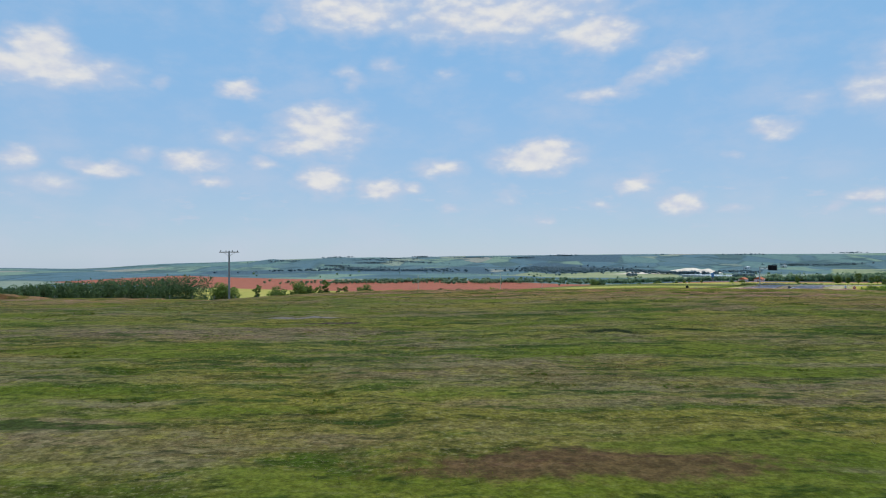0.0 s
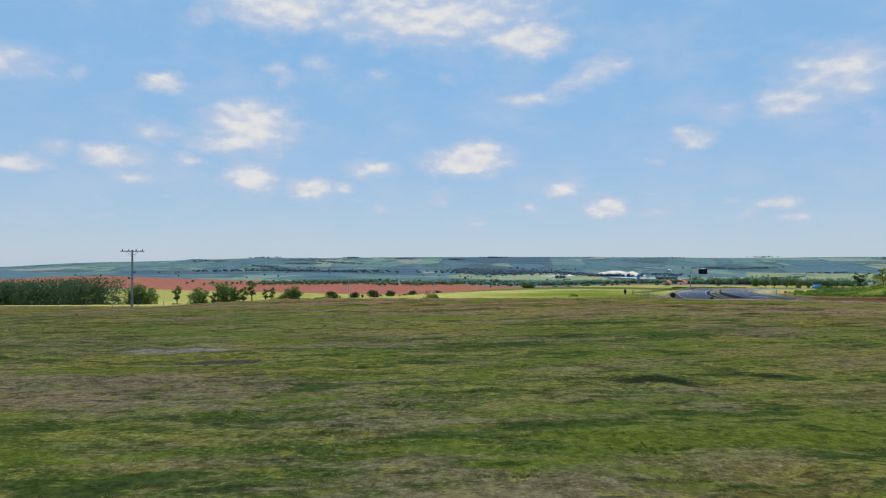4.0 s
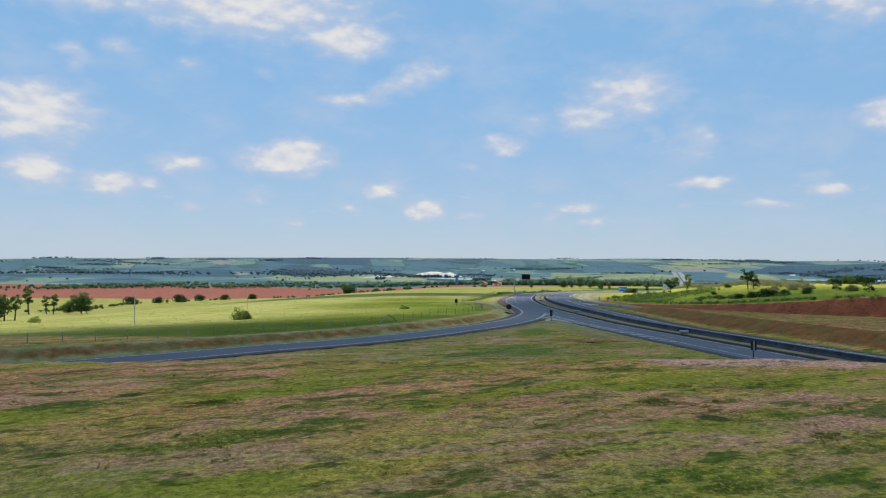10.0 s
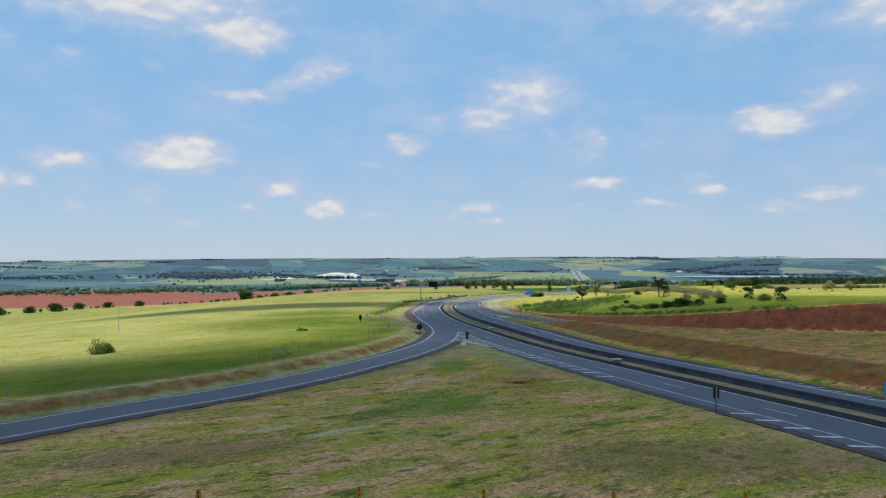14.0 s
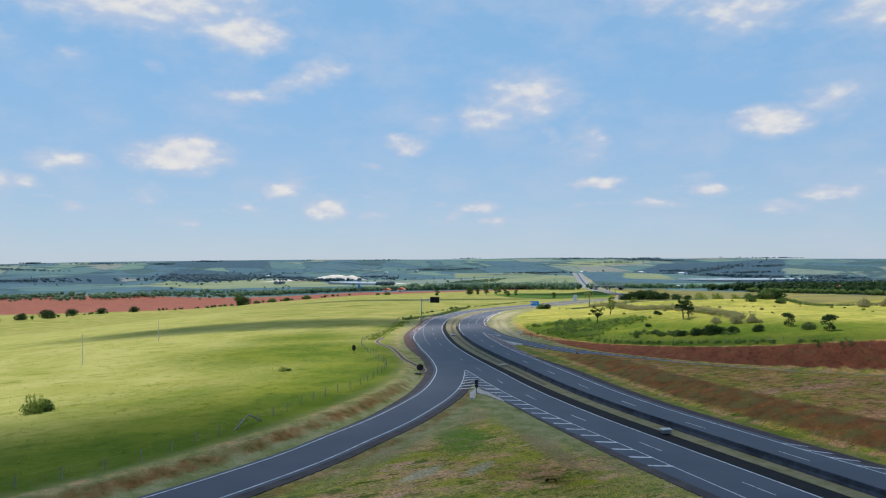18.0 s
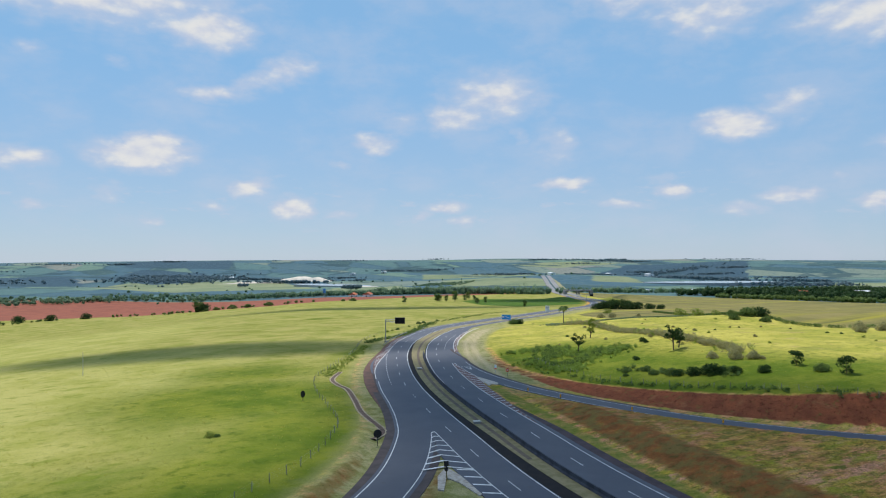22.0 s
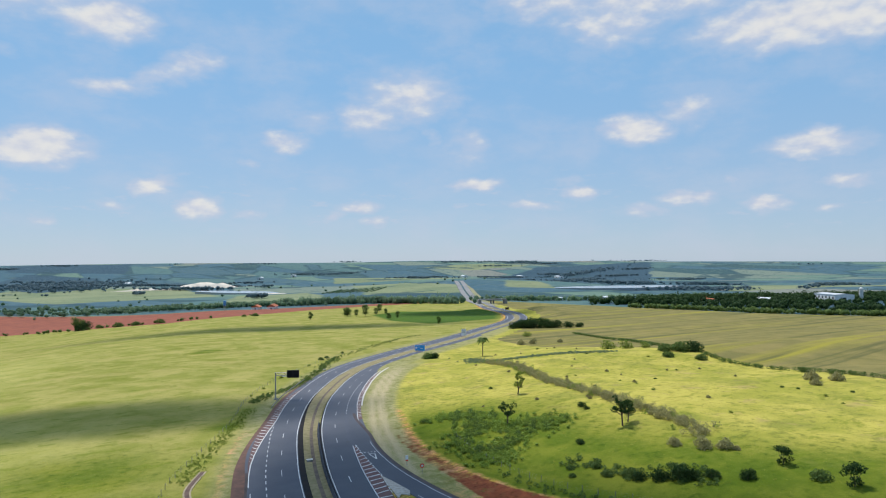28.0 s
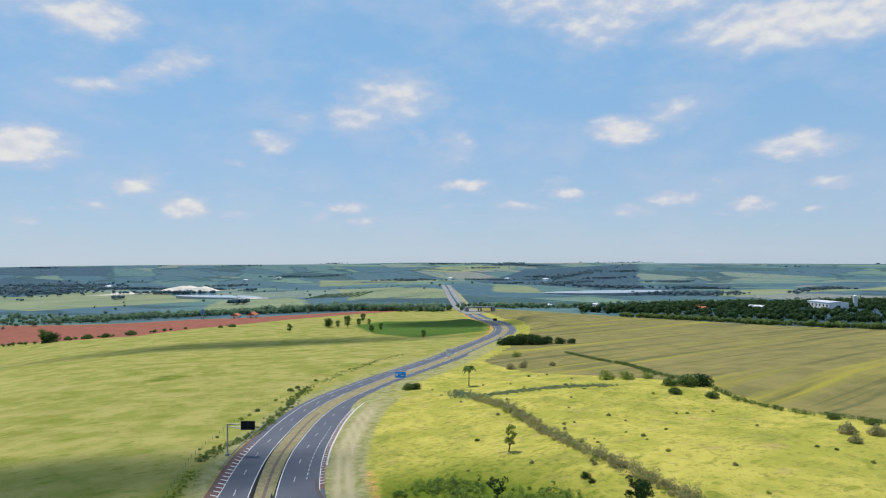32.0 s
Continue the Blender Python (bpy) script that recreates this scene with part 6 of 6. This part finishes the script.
def grass(name, n, area, tall, mat, label, blades=6, keep=None, pts=None, fat=1.0):
    """Tufts of single blades scattered over a stretch, thinner far off."""
    x0, x1, y0, y1 = area
    p = np.stack([RNG.uniform(x0, x1, n), RNG.uniform(y0, y1, n)], 1)
    p = p if pts is None else pts
    z, k = ground(p[:, 0], p[:, 1])
    ok = (np.abs(k["u"]) > 15) & (np.abs(k["ro"]) > 5.2) & (np.abs(k["rl"]) > 4.6) & (np.abs(k["ri"]) > 4.4)
    if keep is not None:
        ok &= keep(p[:, 0], p[:, 1], k)
    p, z = p[ok], z[ok]
    size = tall * (0.5 + RNG.random(len(p)) ** 3 * 1.5)
    c = np.repeat(np.stack([p[:, 0], p[:, 1], z - 0.02], 1), blades, axis=0)
    hgt = np.repeat(size, blades) * RNG.uniform(0.6, 1.15, len(c))
    a = RNG.uniform(0, 2 * np.pi, len(c))
    c[:, :2] += RNG.normal(0, 1, (len(c), 2)) * np.repeat(size, blades)[:, None] * 0.45
    w = hgt * RNG.uniform(0.07, 0.14, len(c)) * fat
    lie = 1.0 if fat == 1.0 else 1.7
    side = np.stack([np.cos(a), np.sin(a), 0 * a], 1) * w[:, None]
    tip = np.stack([np.sin(a) * hgt * 0.7 * lie * RNG.normal(0, 1, len(c)), np.cos(a) * hgt * 0.7 * lie * RNG.normal(0, 1, len(c)), hgt / lie], 1)
    v = np.stack([c - side, c + side, c + tip], 1).reshape(-1, 3)
    m = len(c)
    me = bpy.data.meshes.new(name)
    me.vertices.add(3 * m)
    me.vertices.foreach_set("co", v.ravel())
    me.loops.add(3 * m)
    me.loops.foreach_set("vertex_index", np.arange(3 * m, dtype=np.int32))
    me.polygons.add(m)
    me.polygons.foreach_set("loop_start", np.arange(0, 3 * m, 3, dtype=np.int32))
    me.update(calc_edges=True)
    me.materials.append(mat)
    return tagged(new(name, me), label, "grass", kind="stuff")


grass("grass", 92000, (-24, 42, 6, 70), 0.042, MOWN_BLADE, "short mown grass of the rise with dry tufts", 5, None, None, 2.2)
grass("grass", 16000, (-70, 90, 40, 125), 0.10, MOWN_BLADE, "short grass on the slope below the rise", 5, None, None, 2.0)
grass("tall_grass", 11000, (-60, 200, 120, 330), 0.2, TALLGRASS, "tall flowering pasture grass", 6, lambda x, y, k: ((k["ro"] < -12) & (k["u"] < -20)) | (k["ri"] > 15) & (k["u"] > 30))


# clumps of longer, greener grass on the rise
def clumps(n, x0, x1, y0, y1, wide):
    c = np.stack([RNG.uniform(x0, x1, n), RNG.uniform(y0, y1, n)], 1)
    p = np.repeat(c, 44, axis=0)
    return p + RNG.normal(0, 1, p.shape) * np.repeat(RNG.uniform(0.3, 1.0, n), 44)[:, None] * (wide, wide * 0.45)


grass("grass_clumps", 0, (0, 1, 0, 1), 0.045, leafy("lush_blade", (0.110, 0.150, 0.016), (0.240, 0.270, 0.040), 0.3, 0.5), "clumps of longer green grass on the rise", 12, None, np.vstack([clumps(380, -26, 44, 6, 68, 0.6), *(clumps(8, x - 0.9, x + 0.9, y - 0.4, y + 0.4, 0.7) for x, y in ((20.1, 51.1), (18.5, 52.3), (0.1, 63.5), (12.0, 61.7), (3.1, 59.2)))]), 2.0)


# ---------- woods and far things ----------
def woods(name, pts, size, mat, per, label, squash=0.8, leaf=0.13):
    s = size * RNG.uniform(0.6, 1.35, len(pts))
    z = ground(pts[:, 0], pts[:, 1])[0]
    c = np.stack([pts[:, 0], pts[:, 1], z + s * 0.7], 1)
    c = np.vstack([c, c + RNG.normal(0, 0.45, c.shape) * s[:, None] * np.array([1, 1, 0.7])])
    s2 = np.r_[s * 0.85, s * 0.6]
    ob = leaf_mesh(name, c, size * leaf, mat, per * 2, s2, None, squash, 1.0, (c[:len(pts)], s * 0.72) if size > 2 else None)
    return tagged(ob, label, "woods", kind="stuff")


def patch(n, x, y, rx, ry, turn=0.0):
    a = radians(turn)
    q = RNG.normal(0, 0.5, (n, 2)) * (rx, ry)
    return np.stack([x + q[:, 0] * math.cos(a) - q[:, 1] * math.sin(a), y + q[:, 0] * math.sin(a) + q[:, 1] * math.cos(a)], 1)


tagged(woods("grey_weeds", band([(256.2, 335.3), (244.2, 304), (228, 274), (214.8, 250.2), (207.6, 234.2), (202.8, 221.8), (199.8, 214.9), (195, 204), (190, 197)], 420, 1.3), 1.15, LEAF_GREY, 30, "band of dry grey tall weeds across the pasture", 0.9), "band of dry grey tall weeds across the pasture", "plants", kind="stuff")
tagged(woods("scrub", band([(256.2, 335.3), (244.2, 304), (228, 274), (214.8, 250.2), (207.6, 234.2), (202.8, 221.8), (199.8, 214.9), (195, 204), (190, 197)], 50, 1.8), 1.0, LEAF_SCRUB, 34, "green shrubs among the dry weeds", 0.9), "green shrubs among the dry weeds", "plants", kind="stuff")
tagged(woods("scrub", band([(172, 264), (180, 260), (174, 250), (161, 243), (158, 232), (166, 232), (176, 236), (184, 234)], 110, 2.6), 1.0, LEAF, 30, "dark green shrubs standing in the scrub", 0.8), "dark green shrubs standing in the scrub", "plants", kind="stuff")
woods("crop_hedge", band([(825, 660), (822, 640), (812, 520), (778, 335), (752, 160), (735, 40)], 620, 5.0, 4), 3.6, LEAF, 22, "dense hedge of bushes and low trees beyond the crop", 1.0)
woods("tree_belt", band([(880, 745), (945, 705), (1046, 712), (1150, 640), (1250, 580), (1371, 509), (1450, 380), (1500, 250)], 820, 22, 8), 6.5, LEAF_DARK, 18, "dark belt of trees round the far sheds", 1.0, 0.17)
fill = np.stack([RNG.uniform(835, 1420, 1700), RNG.uniform(230, 800, 1700)], 1)
fill = fill[(fill[:, 0] > 850 + 0.1 * (fill[:, 1] - 500)) & (fill[:, 1] < 1010 - 0.33 * fill[:, 0] + 60) & (np.hypot(fill[:, 0] - 1130, fill[:, 1] - 525) > 48)]
woods("shed_woods", fill, 5.2, LEAF_DARK, 14, "dark woods round the houses and sheds beyond the crop", 1.0, 0.17)
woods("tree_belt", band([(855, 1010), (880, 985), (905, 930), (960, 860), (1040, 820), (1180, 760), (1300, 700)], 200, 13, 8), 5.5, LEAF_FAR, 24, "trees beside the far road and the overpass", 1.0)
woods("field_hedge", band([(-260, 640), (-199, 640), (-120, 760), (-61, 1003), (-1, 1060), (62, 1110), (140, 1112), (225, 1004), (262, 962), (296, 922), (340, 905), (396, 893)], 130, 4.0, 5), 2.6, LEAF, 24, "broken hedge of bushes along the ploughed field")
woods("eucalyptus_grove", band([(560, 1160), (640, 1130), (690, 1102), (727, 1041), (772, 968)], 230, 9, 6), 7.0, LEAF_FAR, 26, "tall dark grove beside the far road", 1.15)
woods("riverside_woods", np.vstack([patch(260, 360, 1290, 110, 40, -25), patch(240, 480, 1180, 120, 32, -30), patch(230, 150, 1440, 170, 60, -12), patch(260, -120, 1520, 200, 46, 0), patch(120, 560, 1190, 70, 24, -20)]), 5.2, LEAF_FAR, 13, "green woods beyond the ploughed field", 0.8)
pl = band([(-195, 235), (-186, 270), (-180, 320), (-172, 370), (-160, 412), (-152, 425)], 420, 3.0, 4)
pz = ground(pl[:, 0], pl[:, 1])[0]
tall = -1.6 + RNG.normal(0, 0.7, len(pl)) - pz
crowns = np.vstack([np.c_[pl, pz + tall * f] for f in (0.35, 0.6, 0.82)])
plantation = leaf_mesh("plantation", crowns, 0.45, leafy("plantation_leaf", (0.036, 0.080, 0.040), (0.105, 0.165, 0.080)), 54, np.tile(tall * 0.19, 3), None, 1.3)
tagged(plantation, "dense dark-green eucalyptus plantation edge", "woods", kind="stuff")
woods("valley_woods", np.vstack([patch(420, 480, 2720, 170, 240, 20), patch(240, 800, 2810, 170, 60, 30), patch(300, 700, 3400, 240, 200, 0), patch(240, -300, 2800, 420, 160, 0), patch(16, 611, 2180, 22, 22), patch(18, 1019, 2235, 26, 22), patch(20, 670, 1502, 18, 18), patch(120, 800, 2270, 150, 16, -50)]), 8.5, LEAF_HAZED, 7, "dark woods of the valley, blued by painted haze", 0.7)
woods("hill_woods", np.vstack([patch(320, 2300, 2000, 520, 60, 24), patch(280, 1750, 1350, 220, 80, 30), patch(190, 2100, 1250, 320, 60, 20), patch(120, 1560, 980, 120, 40, -30), patch(100, 2050, 880, 320, 20, 8), patch(190, 3000, 2500, 420, 50, 10)]), 7.5, LEAF_HAZED, 7, "dark woods on the far slopes", 0.7)
far_pts = []
for k in range(34):
    d, l = RNG.uniform(2600, 4500), RNG.uniform(-2400, 2600)
    far_pts.append(patch(int(RNG.integers(40, 80)), AHEAD[0] * d + AHEAD[1] * l, AHEAD[1] * d - AHEAD[0] * l, RNG.uniform(60, 260), RNG.uniform(8, 20), RNG.uniform(-45, -5)))
for k in range(18):
    a, r = radians(RNG.uniform(-24, 78)), RNG.uniform(4350, 4750)
    far_pts.append(patch(int(RNG.integers(8, 26)), 60 + r * math.sin(a), 120 + r * math.cos(a), RNG.uniform(40, 170), 20, -math.degrees(a)))
woods("far_woods", np.vstack(far_pts), 8.0, LEAF_HAZED, 9, "far woods and hedgerows, blued by painted haze", 0.55)
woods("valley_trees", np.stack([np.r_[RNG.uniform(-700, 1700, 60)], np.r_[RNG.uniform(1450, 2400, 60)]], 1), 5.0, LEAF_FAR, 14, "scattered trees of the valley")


ox, oy = np.meshgrid(np.arange(0, 190, 7.0), np.arange(0, 150, 21.0))
woods("orchard", np.stack([940 + 0.62 * ox.ravel() - 0.55 * oy.ravel(), 1475 + 0.62 * oy.ravel() + 0.55 * ox.ravel()], 1), 2.4, LEAF_FAR, 9, "rows of young orchard trees beside the far road", 0.9)
TILE = worn("red_roof_tile", (0.42, 0.13, 0.06), (0.26, 0.09, 0.05), 0.4, 0.85)
WHITEWALL = worn("white_wall", (0.78, 0.77, 0.74), (0.6, 0.58, 0.55), 0.2, 0.8)
GLASSDARK = worn("dark_window", (0.03, 0.035, 0.04), (0.05, 0.05, 0.05), 1.0, 0.2, relief=0)
METALROOF = worn("metal_roof", (0.62, 0.64, 0.66), (0.5, 0.51, 0.52), 0.1, 0.45, 0.3)
SKYBLUE = worn("blue_tank", (0.10, 0.32, 0.62), (0.08, 0.22, 0.45), 0.5, 0.5)


def house(x, y, turn, w, l, h, rise, roof, label, wall=None, windows=4):
    e = empty("house", pose(x, y, height(x, y) - 0.3, 0, 0, turn), label, "building", "far buildings")
    wl = part("wall", box(bmesh.new(), 0, 0, h / 2, w, l, h), wall or WHITEWALL, e)
    o = 0.6
    bm = bmesh.new()
    v = [bm.verts.new(q) for q in ((-w / 2 - o, -l / 2 - o, h), (w / 2 + o, -l / 2 - o, h), (w / 2 + o, l / 2 + o, h), (-w / 2 - o, l / 2 + o, h), (0, -l / 2 - o, h + rise), (0, l / 2 + o, h + rise))]
    for f in ((0, 1, 4), (1, 2, 5, 4), (2, 3, 5), (3, 0, 4, 5), (3, 2, 1, 0)):
        bm.faces.new([v[i] for i in f])
    part("roof", bm, roof, e)
    for k in range(windows):
        q = -l / 2 + l * (k + 0.5) / windows
        for s in (-1, 1):
            part("window", box(bmesh.new(), s * (w / 2 + 0.03), q, h * 0.55, 0.08, l / windows * 0.4, h * 0.3), GLASSDARK, wl)
    part("door", box(bmesh.new(), 0, -l / 2 - 0.03, h * 0.3, w * 0.16, 0.08, h * 0.6), GLASSDARK, wl)
    return e


house(476, 1074, -35, 11, 20, 4.0, 3.0, TILE, "low farmhouse with a red tiled roof"), house(497, 1064, -35, 12, 26, 4.4, 3.4, TILE, "long farmhouse with a red tiled roof")
house(1163, 540, -37, 30, 52, 10.5, 1.2, METALROOF, "large white industrial shed beyond the trees", windows=6)
house(1004, 652, -20, 12, 18, 4.0, 3.0, TILE, "house with a red tiled roof among trees"), house(1060, 690, -20, 10, 14, 4.0, 2.4, TILE, "house with a red tiled roof among trees"), house(1090, 610, 10, 12, 24, 4.5, 2.0, METALROOF, "low shed with a pale roof among trees")
house(1010, 840, -40, 14, 34, 5.0, 1.2, METALROOF, "low pale shed beyond the bridge", windows=5), house(960, 905, -40, 12, 22, 4.0, 1.2, METALROOF, "low pale shed beside the bridge")
house(740, 1065, -30, 10, 16, 4.0, 2.6, TILE, "small house at the end of the ploughed field")
for x, y in ((820, 3150), (1480, 3300), (1700, 3380), (2500, 2500), (2650, 2380), (2300, 2700)):
    house(x, y, -30, 26, 70, 9, 3, METALROOF, "far pale shed on the hillside", windows=3)
tank = empty("water_tank", pose(438, 1100, height(438, 1100)), "blue cylindrical water tank on a stand", "water tank")
part("tank", rod(bmesh.new(), (0, 0, 7), (0, 0, 14), 2.2, 2.2, 18), SKYBLUE, tank)
for k in range(4):
    a = radians(45 + 90 * k)
    part("leg", rod(bmesh.new(), (1.6 * math.cos(a), 1.6 * math.sin(a), -0.5), (1.6 * math.cos(a), 1.6 * math.sin(a), 7), 0.22), STEEL, tank)
silo = empty("silo", pose(1190, 512, height(1190, 512)), "tall white cylindrical silo beside the shed", "silo")
part("shell", rod(bmesh.new(), (0, 0, -0.5), (0, 0, 18), 3.0, 3.0, 20), WHITEWALL, silo)
part("cap", rod(bmesh.new(), (0, 0, 18), (0, 0, 19.6), 3.1, 0.4, 20), METALROOF, silo)

# overpass in the cutting and the road climbing beyond
bridge = empty("overpass", pose(795, 903, -23.6, 0, 0, -30), "concrete overpass crossing the highway in its cutting", "bridge")
part("deck", box(bmesh.new(), 0, 0, 0, 46, 9, 1.1, 0, 0.1), CONCRETE, bridge)
for k in (-1, 1):
    part("parapet", box(bmesh.new(), 0, 4.3 * k, 0.95, 46, 0.3, 0.8), PALECONCRETE, bridge)
    part("abutment", box(bmesh.new(), 21 * k, 0, -3.6, 5, 10, 6.0), CONCRETE, bridge)
    part("pier", box(bmesh.new(), 2.0 * k, 0, -4.0, 1.2, 6.5, 7.0, 0, 0.2), CONCRETE, bridge)


def over_land(x, y):
    return ground(x, y)[0] + 0.45


FARROAD = spline([(745, 862), (790, 925), (850, 1010), (960, 1145), (1080, 1298), (1200, 1453), (1245, 1512)], 12.0)
far_road = empty("road", None, "pale asphalt road climbing the far hillside", "road", kind="structure")
FARASPHALT = worn("pale_asphalt", (0.25, 0.245, 0.25), (0.18, 0.175, 0.18), 0.05, 0.8)
ribbon("carriageway", FARROAD, -12.5, -2, 0.0, FARASPHALT, far_road, z=over_land, thick=1.0)
ribbon("carriageway", FARROAD, 2, 12.5, 0.0, FARASPHALT, far_road, z=over_land, thick=1.0)
ribbon("verge", FARROAD, 13, 22, -0.1, worn("far_bank", (0.27, 0.25, 0.13), (0.17, 0.19, 0.09), 0.02), far_road, z=over_land)


def heap(x, y, rx, ry, h, turn, label, seed):
    n, m = 36, 14
    verts, faces = [], []
    z0 = height(x, y)
    for j in range(m + 1):
        f = j / m
        for i in range(n):
            a = 2 * math.pi * i / n
            k = 1 + 0.22 * noise.noise(Vector((2 * math.cos(a) + seed, 2 * math.sin(a), f * 2)))
            px, py = rx * (1 - f) * k * math.cos(a), ry * (1 - f) * k * math.sin(a)
            c, s_ = math.cos(radians(turn)), math.sin(radians(turn))
            top = h * min(1.0, 2.2 * f) * (0.82 + 0.3 * noise.noise(Vector((px / rx * 2.4 + seed, py / ry * 2, 0))))
            verts.append((x + px * c - py * s_, y + px * s_ + py * c, z0 - 2 + top))
    for j in range(m):
        for i in range(n):
            faces.append((j * n + i, j * n + (i + 1) % n, (j + 1) * n + (i + 1) % n, (j + 1) * n + i))
    faces.append(tuple(m * n + i for i in range(n)))
    return tagged(link_mesh("sand_heap", verts, faces, SANDM, None, "", True), label, "sand heap", "sand heaps")


SANDM = worn("pale_sand", (0.58, 0.53, 0.46), (0.42, 0.37, 0.31), 0.02, 0.95, fine=0.2, relief=0.3)
heap(905, 2445, 110, 60, 20, -52, "long pale heap of washed sand by the river", 1.0), heap(730, 2415, 110, 34, 7, -50, "low pale spread of sand by the river", 5.0), heap(850, 1800, 75, 18, 4, -62, "low pale sand bank by the pond", 9.0)
WATER = worn("pond_water", (0.30, 0.33, 0.36), (0.36, 0.36, 0.36), 0.01, 0.15, relief=0)


def pond(x, y, rx, ry, turn, label):
    c, s_ = math.cos(radians(turn)), math.sin(radians(turn))
    ring = []
    for i in range(40):
        a = 2 * math.pi * i / 40
        k = 1 + 0.18 * noise.noise(Vector((math.cos(a) * 1.5 + x, math.sin(a) * 1.5, 0)))
        ring.append((x + rx * k * math.cos(a) * c - ry * k * math.sin(a) * s_, y + rx * k * math.cos(a) * s_ + ry * k * math.sin(a) * c))
    z = max(height(*p) for p in ring[::4]) + 0.6
    return tagged(link_mesh("pond", [(*p, z) for p in ring] + [(*p, z - 9) for p in ring], [range(40)] + [(i, 40 + i, 40 + (i + 1) % 40, (i + 1) % 40) for i in range(40)], WATER), label, "pond", kind="structure")


pond(810, 1975, 150, 50, -66, "pale still pond by the sand workings"), pond(1432, 1120, 158, 62, -25, "pale narrow pond before the hillside")


# ---------- unseen clouds added overhead, whose shade lies on the fields ---
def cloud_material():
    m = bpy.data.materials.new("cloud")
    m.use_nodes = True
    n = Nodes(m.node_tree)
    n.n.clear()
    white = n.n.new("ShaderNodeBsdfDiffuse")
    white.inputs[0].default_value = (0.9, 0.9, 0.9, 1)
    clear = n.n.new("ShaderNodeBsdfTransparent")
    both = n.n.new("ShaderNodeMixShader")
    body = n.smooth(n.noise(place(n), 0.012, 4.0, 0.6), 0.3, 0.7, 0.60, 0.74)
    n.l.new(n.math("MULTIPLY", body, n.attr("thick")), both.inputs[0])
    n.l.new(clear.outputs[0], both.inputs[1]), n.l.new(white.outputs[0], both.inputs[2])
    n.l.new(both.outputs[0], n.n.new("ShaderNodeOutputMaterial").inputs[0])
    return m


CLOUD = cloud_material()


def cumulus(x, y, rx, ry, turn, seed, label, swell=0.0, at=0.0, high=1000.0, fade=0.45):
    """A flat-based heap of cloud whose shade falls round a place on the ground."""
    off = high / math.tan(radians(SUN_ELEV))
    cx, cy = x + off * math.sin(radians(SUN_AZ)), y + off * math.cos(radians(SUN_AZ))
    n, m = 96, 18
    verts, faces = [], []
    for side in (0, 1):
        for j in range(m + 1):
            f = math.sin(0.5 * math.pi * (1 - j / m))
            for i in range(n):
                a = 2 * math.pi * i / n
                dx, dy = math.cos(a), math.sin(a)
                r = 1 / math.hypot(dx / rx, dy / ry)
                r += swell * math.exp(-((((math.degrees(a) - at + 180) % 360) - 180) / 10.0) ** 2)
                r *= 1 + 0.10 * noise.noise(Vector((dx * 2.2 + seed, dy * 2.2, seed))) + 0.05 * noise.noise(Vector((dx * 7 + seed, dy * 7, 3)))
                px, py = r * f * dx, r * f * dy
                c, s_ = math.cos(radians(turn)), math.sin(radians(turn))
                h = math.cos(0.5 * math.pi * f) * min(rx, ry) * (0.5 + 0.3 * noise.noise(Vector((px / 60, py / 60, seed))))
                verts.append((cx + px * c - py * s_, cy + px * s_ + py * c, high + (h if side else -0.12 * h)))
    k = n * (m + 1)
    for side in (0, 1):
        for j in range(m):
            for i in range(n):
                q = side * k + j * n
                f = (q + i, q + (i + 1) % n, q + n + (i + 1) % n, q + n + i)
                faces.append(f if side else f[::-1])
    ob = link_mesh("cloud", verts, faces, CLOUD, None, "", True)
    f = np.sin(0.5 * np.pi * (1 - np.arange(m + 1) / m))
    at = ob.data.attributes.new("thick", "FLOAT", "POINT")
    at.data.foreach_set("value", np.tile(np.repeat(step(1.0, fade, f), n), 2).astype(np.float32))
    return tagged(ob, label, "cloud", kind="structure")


cumulus(36, -50, 272, 245, 0, 1.7, "white flat-based cumulus cloud, unseen, added to shade the junction", 80, 69.5, fade=0.82)
cumulus(122, 231, 78, 36, 50, 5.3, "small ragged cumulus cloud, unseen, added to shade the merging lanes", fade=0.3)
cumulus(94, 342, 112, 35, -24, 4.1, "small white cumulus cloud, unseen, added to shade the pasture", fade=0.35)
cumulus(330, 690, 250, 56, -22, 6.3, "long white cumulus cloud, unseen, added to shade the pasture", fade=0.1)
cumulus(600, 745, 110, 70, -30, 8.8, "white cumulus cloud, unseen, added to shade the cutting")
for proto in PROTOS:
    for o in (*proto.children_recursive, proto):
        bpy.data.objects.remove(o)
